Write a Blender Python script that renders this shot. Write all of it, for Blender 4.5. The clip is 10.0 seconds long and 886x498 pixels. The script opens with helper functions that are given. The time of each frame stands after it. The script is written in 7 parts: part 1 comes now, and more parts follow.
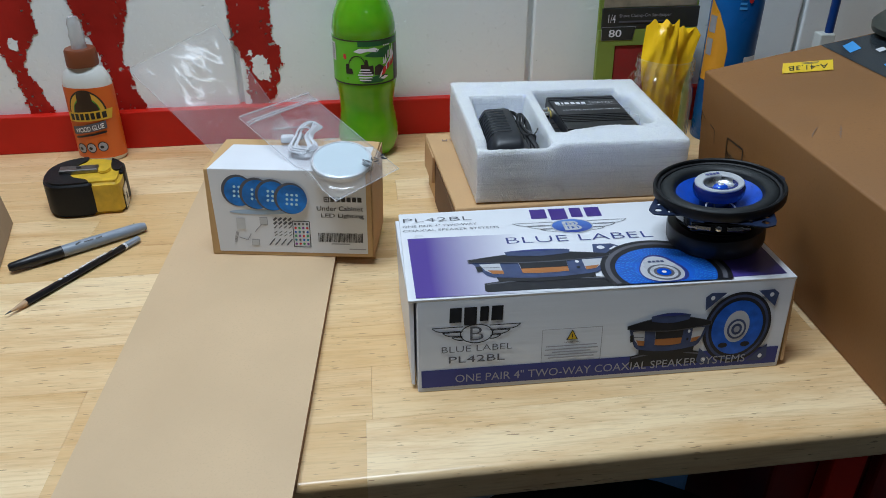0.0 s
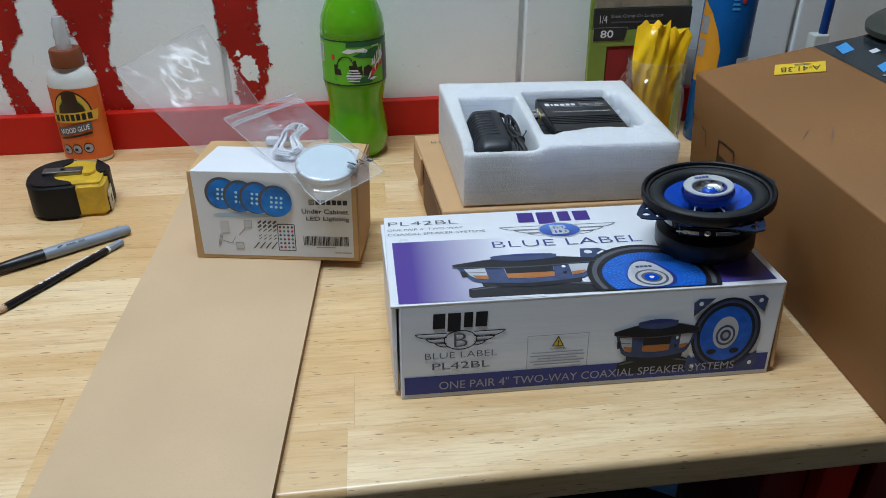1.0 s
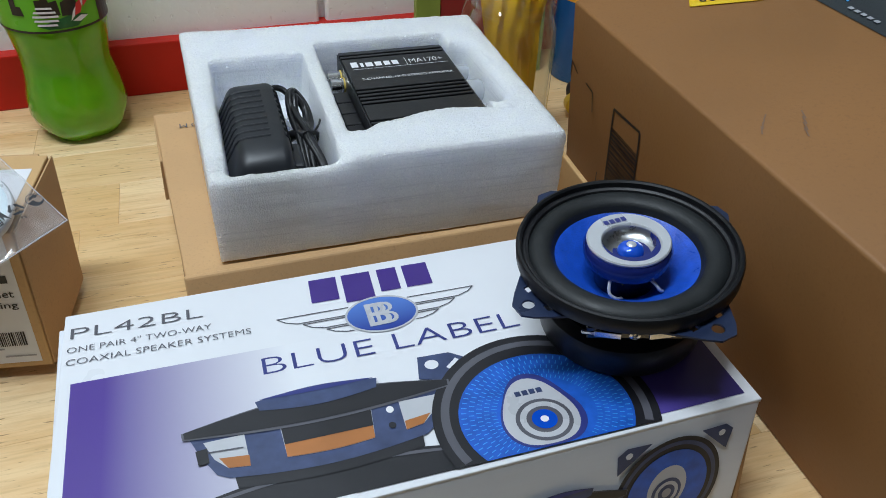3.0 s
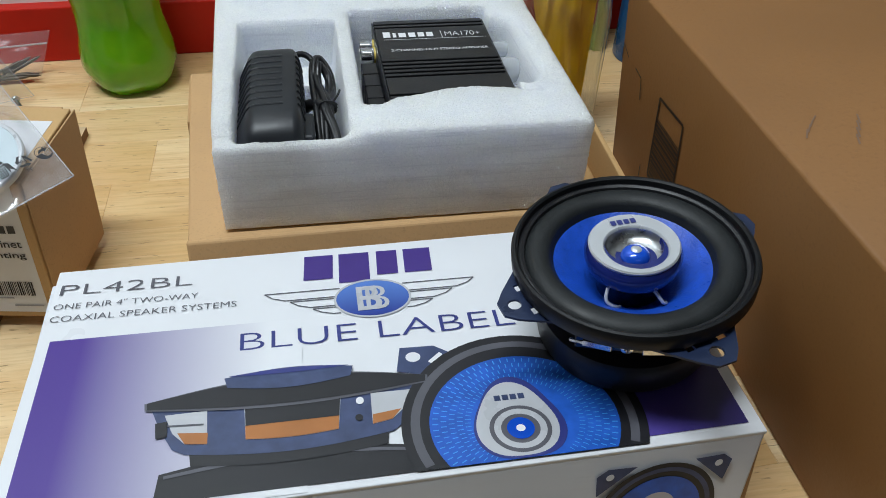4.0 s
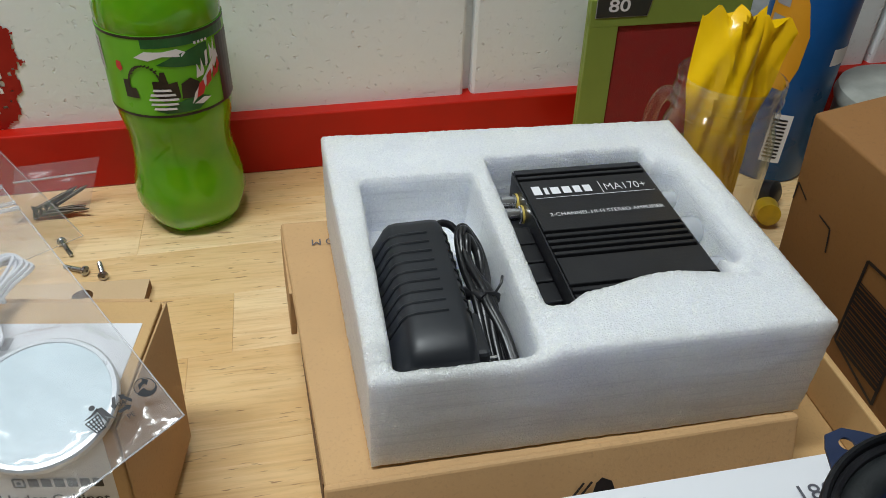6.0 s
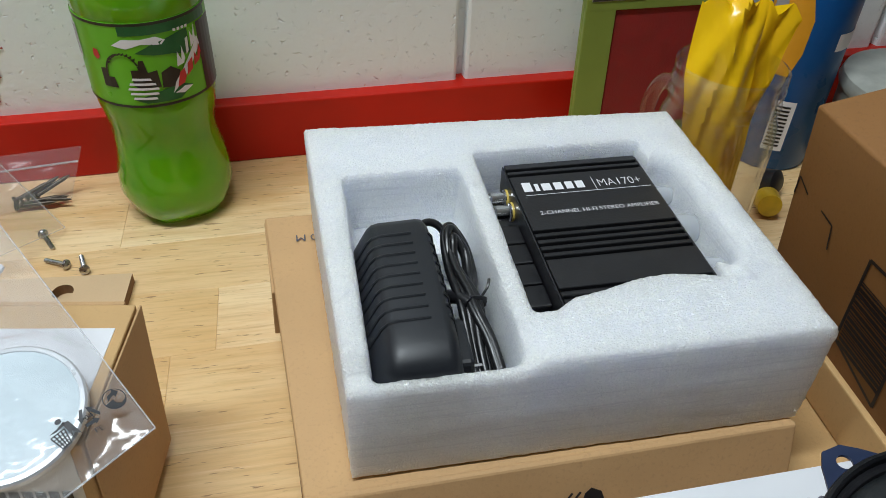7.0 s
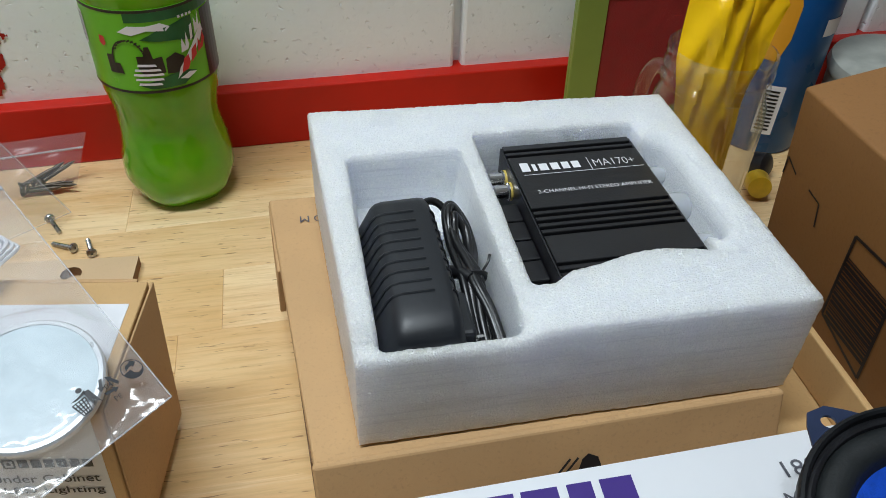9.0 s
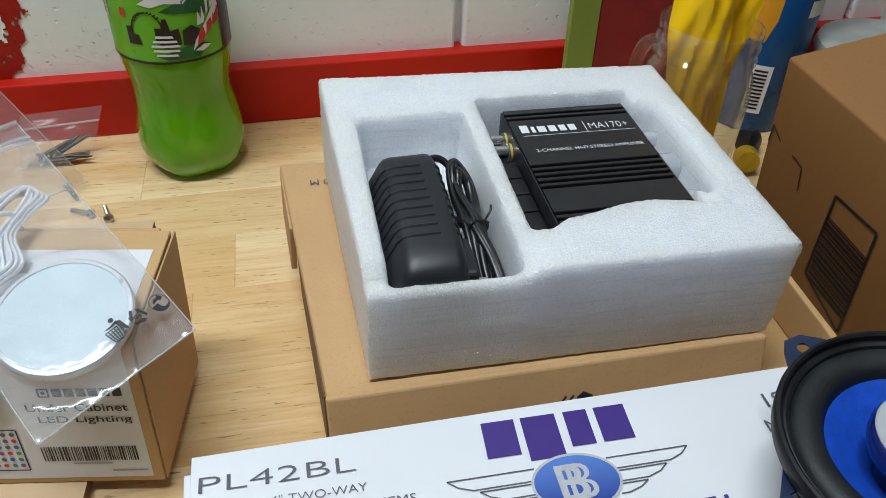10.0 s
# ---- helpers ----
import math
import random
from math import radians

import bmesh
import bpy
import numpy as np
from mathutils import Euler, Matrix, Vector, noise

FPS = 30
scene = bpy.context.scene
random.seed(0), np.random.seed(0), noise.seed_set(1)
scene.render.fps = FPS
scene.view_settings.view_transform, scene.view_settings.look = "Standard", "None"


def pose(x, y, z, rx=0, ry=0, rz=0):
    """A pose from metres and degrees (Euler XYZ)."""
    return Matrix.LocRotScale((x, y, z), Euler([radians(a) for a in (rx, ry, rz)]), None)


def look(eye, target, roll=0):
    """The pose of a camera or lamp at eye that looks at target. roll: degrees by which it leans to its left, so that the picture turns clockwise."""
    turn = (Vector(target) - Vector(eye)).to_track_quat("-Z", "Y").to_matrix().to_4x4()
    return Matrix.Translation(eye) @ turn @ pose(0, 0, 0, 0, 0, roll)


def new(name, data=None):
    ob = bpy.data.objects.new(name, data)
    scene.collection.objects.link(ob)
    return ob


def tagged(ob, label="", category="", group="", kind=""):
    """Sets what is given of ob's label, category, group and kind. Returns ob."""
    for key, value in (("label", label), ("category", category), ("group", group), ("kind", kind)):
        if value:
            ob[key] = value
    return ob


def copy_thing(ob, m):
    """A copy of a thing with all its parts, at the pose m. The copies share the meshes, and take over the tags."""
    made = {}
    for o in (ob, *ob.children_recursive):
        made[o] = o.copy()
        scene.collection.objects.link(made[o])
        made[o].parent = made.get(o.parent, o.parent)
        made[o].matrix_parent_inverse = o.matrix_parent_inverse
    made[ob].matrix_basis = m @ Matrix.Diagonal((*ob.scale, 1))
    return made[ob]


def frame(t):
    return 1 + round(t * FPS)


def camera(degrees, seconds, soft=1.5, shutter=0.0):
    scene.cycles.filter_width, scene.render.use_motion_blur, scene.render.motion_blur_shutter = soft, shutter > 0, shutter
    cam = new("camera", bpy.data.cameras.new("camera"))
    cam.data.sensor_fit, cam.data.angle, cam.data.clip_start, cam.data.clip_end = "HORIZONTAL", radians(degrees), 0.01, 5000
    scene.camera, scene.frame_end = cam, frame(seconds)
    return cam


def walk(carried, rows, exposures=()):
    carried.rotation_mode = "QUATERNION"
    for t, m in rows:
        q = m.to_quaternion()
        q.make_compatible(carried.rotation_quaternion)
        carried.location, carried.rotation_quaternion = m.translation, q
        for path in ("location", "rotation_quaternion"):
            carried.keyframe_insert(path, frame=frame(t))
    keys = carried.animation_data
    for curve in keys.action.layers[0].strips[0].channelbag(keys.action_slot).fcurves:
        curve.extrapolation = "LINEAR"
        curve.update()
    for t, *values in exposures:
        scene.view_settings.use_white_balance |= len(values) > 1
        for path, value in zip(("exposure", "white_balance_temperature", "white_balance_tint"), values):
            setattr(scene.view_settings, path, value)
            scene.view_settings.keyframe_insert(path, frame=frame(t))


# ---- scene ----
cam = camera(60.1, 10.0, 0.9)
PATH = [
    (0, (-0.028, -0.025, 0.405), (0.146, 1.704, -0.585), 0),
    (0.5, (-0.022, -0.021, 0.405), (0.153, 1.707, -0.587), 0.1),
    (1, (-0.015, -0.015, 0.403), (0.162, 1.713, -0.587), 0.1),
    (1.5, (-0.003, 0.022, 0.384), (0.181, 1.742, -0.619), 0.2),
    (1.8, (0.0016, 0.0984, 0.3788), (0.2544, 1.7896, -0.6582), 0.64),
    (2, (0.002, 0.166, 0.384), (0.365, 1.811, -0.693), 1.2),
    (2.5, (0.026, 0.266, 0.365), (0.596, 1.788, -0.8), 2.4),
    (3, (0.083, 0.289, 0.353), (0.599, 1.778, -0.878), 2.9),
    (3.2, (0.095, 0.297, 0.345), (0.566, 1.775, -0.917), 3.5),
    (4.3, (0.136, 0.301, 0.35), (0.346, 1.809, -0.947), 2.4),
    (4.5, (0.137, 0.305, 0.353), (0.275, 1.833, -0.929), 2.3),
    (5, (0.113, 0.354, 0.362), (0.181, 1.892, -0.915), 1.8),
    (5.5, (0.069, 0.419, 0.368), (0.302, 1.967, -0.877), 1.5),
    (5.7, (0.0529, 0.4291, 0.3539), (0.3925, 1.987, -0.8546), 2.6),
    (6.8, (0.0701, 0.4729, 0.3561), (0.3895, 1.976, -0.9244), 1.9),
    (7, (0.068, 0.461, 0.355), (0.394, 1.97, -0.916), 2.3),
    (7.5, (0.066, 0.458, 0.357), (0.402, 1.953, -0.928), 2.3),
    (8, (0.064, 0.455, 0.356), (0.403, 1.949, -0.931), 2.4),
    (8.5, (0.062, 0.452, 0.356), (0.404, 1.944, -0.931), 2.5),
    (9, (0.061, 0.447, 0.358), (0.402, 1.939, -0.929), 2.4),
    (9.5, (0.056, 0.434, 0.359), (0.394, 1.928, -0.927), 2.3),
    (10, (0.05, 0.412, 0.353), (0.401, 1.909, -0.926), 2.8),
]
walk(cam, [(t, look(eye, target, roll)) for t, eye, target, roll in PATH],
     exposures=[(0, -0.12, 5600, 10), (2.5, -0.06, 5750, 10), (4.5, -0.06, 6250, 10), (5.5, -0.13, 6400, 10), (7, -0.05, 6150, 10), (10, -0.05, 6100, 10)])

# ---- room light ----
world = bpy.data.worlds.new("world")
scene.world = world
world.use_nodes = True
world.node_tree.nodes["Background"].inputs[0].default_value = (0.55, 0.6, 0.7, 1)
world.node_tree.nodes["Background"].inputs[1].default_value = 0.006


def area_lamp(name, eye, target, sx, sy, watts, colour):
    data = bpy.data.lights.new(name, "AREA")
    data.shape, data.size, data.size_y, data.energy, data.color = "RECTANGLE", sx, sy, watts, colour
    ob = new(name, data)
    ob.matrix_world = look(eye, target)
    return ob


area_lamp("bench_tube_light", (-0.30, 0.57, 1.62), (-0.30, 0.57, 0), 0.95, 0.14, 23.2, (0.94, 1.0, 1.0))
# Unseen fill lamp behind the viewpoint, added to lift the front faces.
area_lamp("room_fill_light", (0.3, -1.5, 1.62), (0.3, -1.5, 0), 1.15, 0.14, 1.8, (0.94, 1.0, 0.99))


# ---- materials ----
def nodes_of(name):
    m = bpy.data.materials.new(name)
    m.use_nodes = True
    t = m.node_tree
    return m, t, t.nodes["Principled BSDF"]


def node(t, kind, **inputs):
    n = t.nodes.new(kind)
    for key, value in inputs.items():
        n.inputs[key.replace("_", " ")].default_value = value
    return n


def rgb(c):
    return (c[0], c[1], c[2], 1)


def coords(t, scale=(1, 1, 1), shift=False):
    tc = node(t, "ShaderNodeTexCoord")
    mp = node(t, "ShaderNodeMapping", Scale=scale)
    t.links.new(tc.outputs["Object"], mp.inputs["Vector"])
    if shift:
        oi = node(t, "ShaderNodeObjectInfo")
        mul = node(t, "ShaderNodeMath")
        mul.operation = "MULTIPLY"
        mul.inputs[1].default_value = 37.0
        t.links.new(oi.outputs["Random"], mul.inputs[0])
        t.links.new(mul.outputs[0], mp.inputs["Location"])
    return mp.outputs[0]


def mix_colour(t, fac, a, b):
    m = t.nodes.new("ShaderNodeMix")
    m.data_type = "RGBA"
    for k, v in ((0, fac), (6, a), (7, b)):
        if hasattr(v, "is_output"):
            t.links.new(v, m.inputs[k])
        else:
            m.inputs[k].default_value = v
    return m.outputs[2]


def ramp(t, src, lo, hi):
    r = node(t, "ShaderNodeMapRange", From_Min=lo, From_Max=hi)
    t.links.new(src, r.inputs["Value"])
    return r.outputs[0]


def noise_at(t, vec, scale, detail=3.0, rough=0.55):
    n = node(t, "ShaderNodeTexNoise", Scale=scale, Detail=detail, Roughness=rough)
    t.links.new(vec, n.inputs["Vector"])
    return n.outputs["Fac"]


def bump(t, p, src, strength, dist):
    b = node(t, "ShaderNodeBump", Strength=strength, Distance=dist)
    t.links.new(src, b.inputs["Height"])
    t.links.new(b.outputs[0], p.inputs["Normal"])


def share(t, src, k):
    """A fraction k of a mask."""
    n = node(t, "ShaderNodeMath")
    n.operation = "MULTIPLY"
    n.inputs[1].default_value = k
    t.links.new(src, n.inputs[0])
    return n.outputs[0]


def mat(name, col, rough=0.5, metal=0.0, var=0.12, scale=30, relief=0.0, rscale=300, coat=0.0, spec=0.5, stretch=(1, 1, 1), fine=0.0):
    """A plain surface with broad stains, fine grain and relief."""
    m, t, p = nodes_of(name)
    v = coords(t, stretch)
    broad = ramp(t, noise_at(t, v, scale, 4), 0.3, 0.7)
    dark = tuple(c * (1 - var) for c in col)
    lite = tuple(min(1, c * (1 + var * 0.6)) for c in col)
    c = mix_colour(t, broad, rgb(dark), rgb(lite))
    grain = noise_at(t, v, rscale, 3)
    if fine:
        c = mix_colour(t, ramp(t, grain, 0.55, 0.75), c, rgb(tuple(x * (1 - fine) for x in col)))
    t.links.new(c, p.inputs["Base Color"])
    r = node(t, "ShaderNodeMapRange", To_Min=max(0.02, rough * 0.8), To_Max=min(1, rough * 1.2))
    t.links.new(broad, r.inputs["Value"])
    t.links.new(r.outputs[0], p.inputs["Roughness"])
    p.inputs["Metallic"].default_value = metal
    p.inputs["Coat Weight"].default_value = coat
    p.inputs["Specular IOR Level"].default_value = spec
    if relief:
        bump(t, p, grain, relief, 0.001)
    return m


def wood_mat(name, tint, dark, spread):
    """Varnished pale wood: grain along x, each stave with its own shade and streaks."""
    m, t, p = nodes_of(name)
    v = coords(t, (3.2, 20, 20), True)
    v2 = coords(t, (9, 160, 160), True)
    v3 = coords(t, (40, 330, 330), True)
    v4 = coords(t, (2.2, 75, 75), True)
    v5 = coords(t, (1.0, 7, 7), True)
    band = ramp(t, noise_at(t, v, 1.5, 6, 0.70), 0.42, 0.74)
    broad = ramp(t, noise_at(t, v5, 2.0, 3, 0.5), 0.44, 0.72)
    pores = noise_at(t, v2, 3.0, 3, 0.6)
    lines = noise_at(t, v4, 1.3, 5, 0.72)
    flecks = ramp(t, noise_at(t, v3, 1.7, 2, 0.5), 0.66, 0.72)
    oi = node(t, "ShaderNodeObjectInfo")
    base = mix_colour(t, oi.outputs["Random"], rgb(tint), rgb(spread))
    base = mix_colour(t, share(t, broad, 0.45), base, rgb(tuple(a * 0.5 + c * 0.5 for a, c in zip(spread, dark))))
    c = mix_colour(t, band, base, rgb(dark))
    c = mix_colour(t, share(t, ramp(t, lines, 0.60, 0.70), 0.55), c, rgb((0.50, 0.25, 0.085)))
    c = mix_colour(t, share(t, ramp(t, lines, 0.40, 0.30), 0.45), c, rgb(tuple(min(1, a * 1.06) for a in tint)))
    c = mix_colour(t, share(t, flecks, 0.75), c, rgb((0.24, 0.11, 0.045)))
    c = mix_colour(t, share(t, ramp(t, pores, 0.48, 0.66), 0.24), c, rgb(tuple(x * 0.66 for x in dark)))
    t.links.new(c, p.inputs["Base Color"])
    p.inputs["Roughness"].default_value = 0.32
    p.inputs["Coat Weight"].default_value = 0.25
    p.inputs["Coat Roughness"].default_value = 0.22
    bump(t, p, pores, 0.12, 0.0005)
    return m


def foam_mat(name):
    """White expanded polyethylene: coarse cells, faint sawn layers, bright glints at all angles."""
    m, t, p = nodes_of(name)
    out = t.nodes["Material Output"]
    v = coords(t)
    lay = noise_at(t, coords(t, (12, 12, 430)), 1.0, 4, 0.65)
    cell = node(t, "ShaderNodeTexVoronoi", Scale=1000.0)
    t.links.new(v, cell.inputs["Vector"])
    grit = noise_at(t, v, 800, 4, 0.7)
    c = mix_colour(t, ramp(t, noise_at(t, v, 60, 4), 0.3, 0.7), rgb((0.82, 0.85, 0.90)), rgb((0.87, 0.895, 0.935)))
    c = mix_colour(t, share(t, ramp(t, lay, 0.54, 0.64), 0.70), c, rgb((0.70, 0.72, 0.78)))
    c = mix_colour(t, share(t, ramp(t, grit, 0.49, 0.34), 0.75), c, rgb((0.72, 0.74, 0.80)))
    c = mix_colour(t, ramp(t, grit, 0.60, 0.68), c, rgb((0.98, 0.98, 0.99)))
    t.links.new(c, p.inputs["Base Color"])
    p.inputs["Roughness"].default_value = 0.45
    p.inputs["Subsurface Weight"].default_value = 1.0
    p.inputs["Subsurface Radius"].default_value = (0.016, 0.016, 0.018)
    p.inputs["Subsurface Scale"].default_value = 1.0
    s = node(t, "ShaderNodeMath")
    s.operation = "MULTIPLY_ADD"
    s.inputs[1].default_value = 0.9
    t.links.new(cell.outputs["Distance"], s.inputs[0])
    t.links.new(lay, s.inputs[2])
    bump(t, p, s.outputs[0], 0.55, 0.0012)
    vor = node(t, "ShaderNodeTexVoronoi", Scale=2400.0)
    t.links.new(v, vor.inputs["Vector"])
    geo = node(t, "ShaderNodeNewGeometry")
    sub = node(t, "ShaderNodeVectorMath")
    sub.operation = "MULTIPLY_ADD"
    sub.inputs[1].default_value = (2.2, 2.2, 2.2)
    sub.inputs[2].default_value = (-1.1, -1.1, -1.1)
    t.links.new(vor.outputs["Color"], sub.inputs[0])
    add = node(t, "ShaderNodeVectorMath")
    add.operation = "ADD"
    t.links.new(sub.outputs[0], add.inputs[0])
    t.links.new(geo.outputs["Normal"], add.inputs[1])
    nrm = node(t, "ShaderNodeVectorMath")
    nrm.operation = "NORMALIZE"
    t.links.new(add.outputs[0], nrm.inputs[0])
    gl = node(t, "ShaderNodeBsdfGlossy", Roughness=0.26)
    t.links.new(nrm.outputs[0], gl.inputs["Normal"])
    mx = node(t, "ShaderNodeMixShader", Fac=0.15)
    t.links.new(p.outputs[0], mx.inputs[1])
    t.links.new(gl.outputs[0], mx.inputs[2])
    t.links.new(mx.outputs[0], out.inputs["Surface"])
    return m


def clear_mat(name, tint=(0.95, 0.96, 0.97), haze=0.06, gloss=0.03, wr=90, strength=0.5, edge=0.5, rough=0.06):
    """Thin clear plastic or glass: light passes, with reflections and a little haze."""
    m, t, p = nodes_of(name)
    out = t.nodes["Material Output"]
    v = coords(t)
    bmp = node(t, "ShaderNodeBump", Strength=strength, Distance=0.004)
    t.links.new(noise_at(t, v, wr, 2), bmp.inputs["Height"])
    tr = node(t, "ShaderNodeBsdfTransparent", Color=rgb(tint))
    df = node(t, "ShaderNodeBsdfDiffuse", Color=(0.85, 0.87, 0.9, 1))
    gl = node(t, "ShaderNodeBsdfGlossy", Roughness=rough)
    t.links.new(bmp.outputs[0], gl.inputs["Normal"])
    lw = node(t, "ShaderNodeLayerWeight", Blend=0.5)
    t.links.new(bmp.outputs[0], lw.inputs["Normal"])
    pw = node(t, "ShaderNodeMath")
    pw.operation = "POWER"
    pw.inputs[1].default_value = 4.0
    t.links.new(lw.outputs["Facing"], pw.inputs[0])
    add = node(t, "ShaderNodeMath")
    add.operation = "MULTIPLY_ADD"
    add.use_clamp = True
    add.inputs[1].default_value = edge
    add.inputs[2].default_value = gloss
    t.links.new(pw.outputs[0], add.inputs[0])
    a = node(t, "ShaderNodeMixShader", Fac=haze)
    t.links.new(tr.outputs[0], a.inputs[1])
    t.links.new(df.outputs[0], a.inputs[2])
    b = t.nodes.new("ShaderNodeMixShader")
    t.links.new(add.outputs[0], b.inputs[0])
    t.links.new(a.outputs[0], b.inputs[1])
    t.links.new(gl.outputs[0], b.inputs[2])
    t.links.new(b.outputs[0], out.inputs["Surface"])
    t.nodes.remove(p)
    return m


def wall_mat(name):
    """Thick white paint over pitted concrete block."""
    m, t, p = nodes_of(name)
    v = coords(t)
    pits = ramp(t, noise_at(t, v, 190, 3, 0.6), 0.27, 0.39)
    lumps = noise_at(t, v, 110, 4, 0.6)
    tc = mix_colour(t, ramp(t, noise_at(t, v, 5, 4), 0.35, 0.7), rgb((0.86, 0.90, 0.90)), rgb((0.90, 0.93, 0.93)))
    t.links.new(tc, p.inputs["Base Color"])
    p.inputs["Roughness"].default_value = 0.38
    s = node(t, "ShaderNodeMath")
    s.operation = "MULTIPLY_ADD"
    s.inputs[1].default_value = 0.55
    t.links.new(lumps, s.inputs[0])
    t.links.new(pits, s.inputs[2])
    bump(t, p, s.outputs[0], 0.65, 0.0018)
    return m


def fade_mat(name, a, b, axis, lo, hi, rough=0.35):
    """A printed blend between two inks along one axis."""
    m, t, p = nodes_of(name)
    tc = node(t, "ShaderNodeTexCoord")
    sx = node(t, "ShaderNodeSeparateXYZ")
    t.links.new(tc.outputs["Object"], sx.inputs[0])
    f = ramp(t, sx.outputs[axis], lo, hi)
    t.links.new(mix_colour(t, f, rgb(a), rgb(b)), p.inputs["Base Color"])
    p.inputs["Roughness"].default_value = rough
    return m


M_STAVE = wood_mat("varnished_pine", (0.92, 0.71, 0.42), (0.66, 0.39, 0.15), (0.74, 0.49, 0.22))
M_FOAM = foam_mat("white_foam")
M_WALL = wall_mat("painted_block")
M_RED = mat("red_gloss_paint", (0.50, 0.012, 0.003), 0.42, var=0.12, scale=14, relief=0.12, rscale=60, spec=0.3)
M_REDWALL = mat("red_wall_paint", (0.36, 0.012, 0.006), 0.5, var=0.2, scale=20, relief=0.5, rscale=70, spec=0.3)
M_KRAFT = mat("kraft_board", (0.56, 0.345, 0.160), 0.75, var=0.10, scale=12, relief=0.15, rscale=500, fine=0.12)
M_KRAFT_LITE = mat("pale_kraft", (0.58, 0.365, 0.155), 0.7, var=0.08, scale=14, relief=0.12, rscale=500, fine=0.1)
M_KRAFT_BIG = mat("brown_kraft", (0.265, 0.122, 0.034), 0.62, var=0.12, scale=7, relief=0.12, rscale=400, fine=0.12)
M_FLUTE = mat("corrugated_core", (0.20, 0.11, 0.05), 0.85, var=0.3, scale=200, stretch=(1, 8, 1))
M_MDF = mat("hardboard", (0.64, 0.455, 0.265), 0.5, var=0.07, scale=9, relief=0.08, rscale=600, fine=0.08)
M_OFFCUT = mat("raw_fibreboard", (0.40, 0.30, 0.20), 0.75, var=0.12, scale=30, relief=0.15, rscale=500, fine=0.12)
M_MDF_EDGE = mat("hardboard_edge", (0.26, 0.14, 0.06), 0.8, var=0.25, scale=80, relief=0.3)
M_CARD = mat("coated_white_card", (0.78, 0.79, 0.82), 0.32, var=0.04, scale=9, relief=0.04, rscale=120)
M_CARD_SIDE = mat("white_corrugated_card", (0.73, 0.75, 0.80), 0.36, var=0.04, scale=12, relief=0.13, rscale=60, stretch=(0.3, 0.3, 6))
M_PAPER = mat("white_paper_label", (0.76, 0.77, 0.80), 0.45, var=0.03, scale=20, relief=0.05, rscale=200)
M_INK = mat("black_ink", (0.012, 0.012, 0.016), 0.4, var=0.2)
M_INK_GREY = mat("grey_ink", (0.10, 0.10, 0.12), 0.45, var=0.15)
M_INK_SOFT = mat("pale_grey_ink", (0.36, 0.36, 0.39), 0.45, var=0.15)
M_INK_PURPLE = mat("purple_ink", (0.055, 0.025, 0.22), 0.35, var=0.1)
M_INK_NAVY = mat("navy_ink", (0.035, 0.045, 0.22), 0.35, var=0.12)
M_INK_BLUE = mat("blue_ink", (0.02, 0.11, 0.55), 0.35, var=0.25, scale=120)
M_INK_SKY = mat("sky_blue_ink", (0.08, 0.36, 0.80), 0.4, var=0.2)
M_INK_STEEL = mat("steel_blue_ink", (0.05, 0.07, 0.16), 0.35, var=0.3, scale=90)
M_INK_SILVER = mat("silver_ink", (0.52, 0.53, 0.56), 0.3, var=0.12)
M_INK_AMBER = mat("amber_ink", (0.42, 0.16, 0.04), 0.4, var=0.2)
M_INK_YELLOW = mat("yellow_ink", (0.80, 0.52, 0.02), 0.4)
M_INK_RED = mat("red_ink", (0.6, 0.03, 0.03), 0.4)
M_INK_WHITE = mat("white_ink", (0.82, 0.82, 0.84), 0.35, var=0.03)
M_BLACK = mat("satin_black_plastic", (0.010, 0.010, 0.012), 0.38, var=0.2, scale=60, relief=0.06, rscale=700)
M_BLACK_GRAIN = mat("grained_black_plastic", (0.012, 0.014, 0.018), 0.44, var=0.15, scale=40, relief=0.07, rscale=1600)
M_CORD = mat("glossy_black_cord", (0.006, 0.006, 0.007), 0.34, var=0.2, scale=60, relief=0.05, rscale=500)
M_ANOD = mat("black_anodised_metal", (0.014, 0.014, 0.016), 0.36, 0.0, var=0.15, scale=50, relief=0.08, rscale=900)
M_RUBBER = mat("black_rubber", (0.006, 0.0065, 0.008), 0.5, spec=0.3, var=0.2, scale=50, relief=0.06, rscale=500)
M_SURROUND = mat("matt_rubber_roll", (0.012, 0.014, 0.015), 0.55, spec=0.4, var=0.25, scale=60, relief=0.15, rscale=700)
M_GLOSS_BLACK = mat("gloss_black_steel", (0.006, 0.006, 0.008), 0.12, var=0.2, coat=0.6)
M_FRAME_BLUE = mat("blue_black_steel", (0.022, 0.035, 0.085), 0.32, 0.3, var=0.2, scale=70)
M_CONE = mat("blue_cone", (0.016, 0.085, 0.56), 0.34, var=0.2, scale=160, relief=0.35, rscale=900, fine=0.3)
M_POD = mat("blue_translucent_plastic", (0.008, 0.018, 0.16), 0.12, var=0.1, coat=0.6)
M_SILVER = mat("silver_paint", (0.62, 0.64, 0.67), 0.3, 0.35, var=0.06)
M_CHROME = mat("bright_metal", (0.72, 0.72, 0.73), 0.16, 1.0, var=0.08)
M_STEEL = mat("zinc_steel", (0.50, 0.51, 0.52), 0.3, 1.0, var=0.2, scale=200)
M_DARKSTEEL = mat("dark_steel", (0.10, 0.10, 0.10), 0.35, 1.0, var=0.3, scale=200)
M_OLDSTEEL = mat("dull_brown_steel", (0.11, 0.09, 0.07), 0.45, 0.8, var=0.3, scale=200)
M_BRASS = mat("brass", (0.72, 0.55, 0.25), 0.3, 1.0)
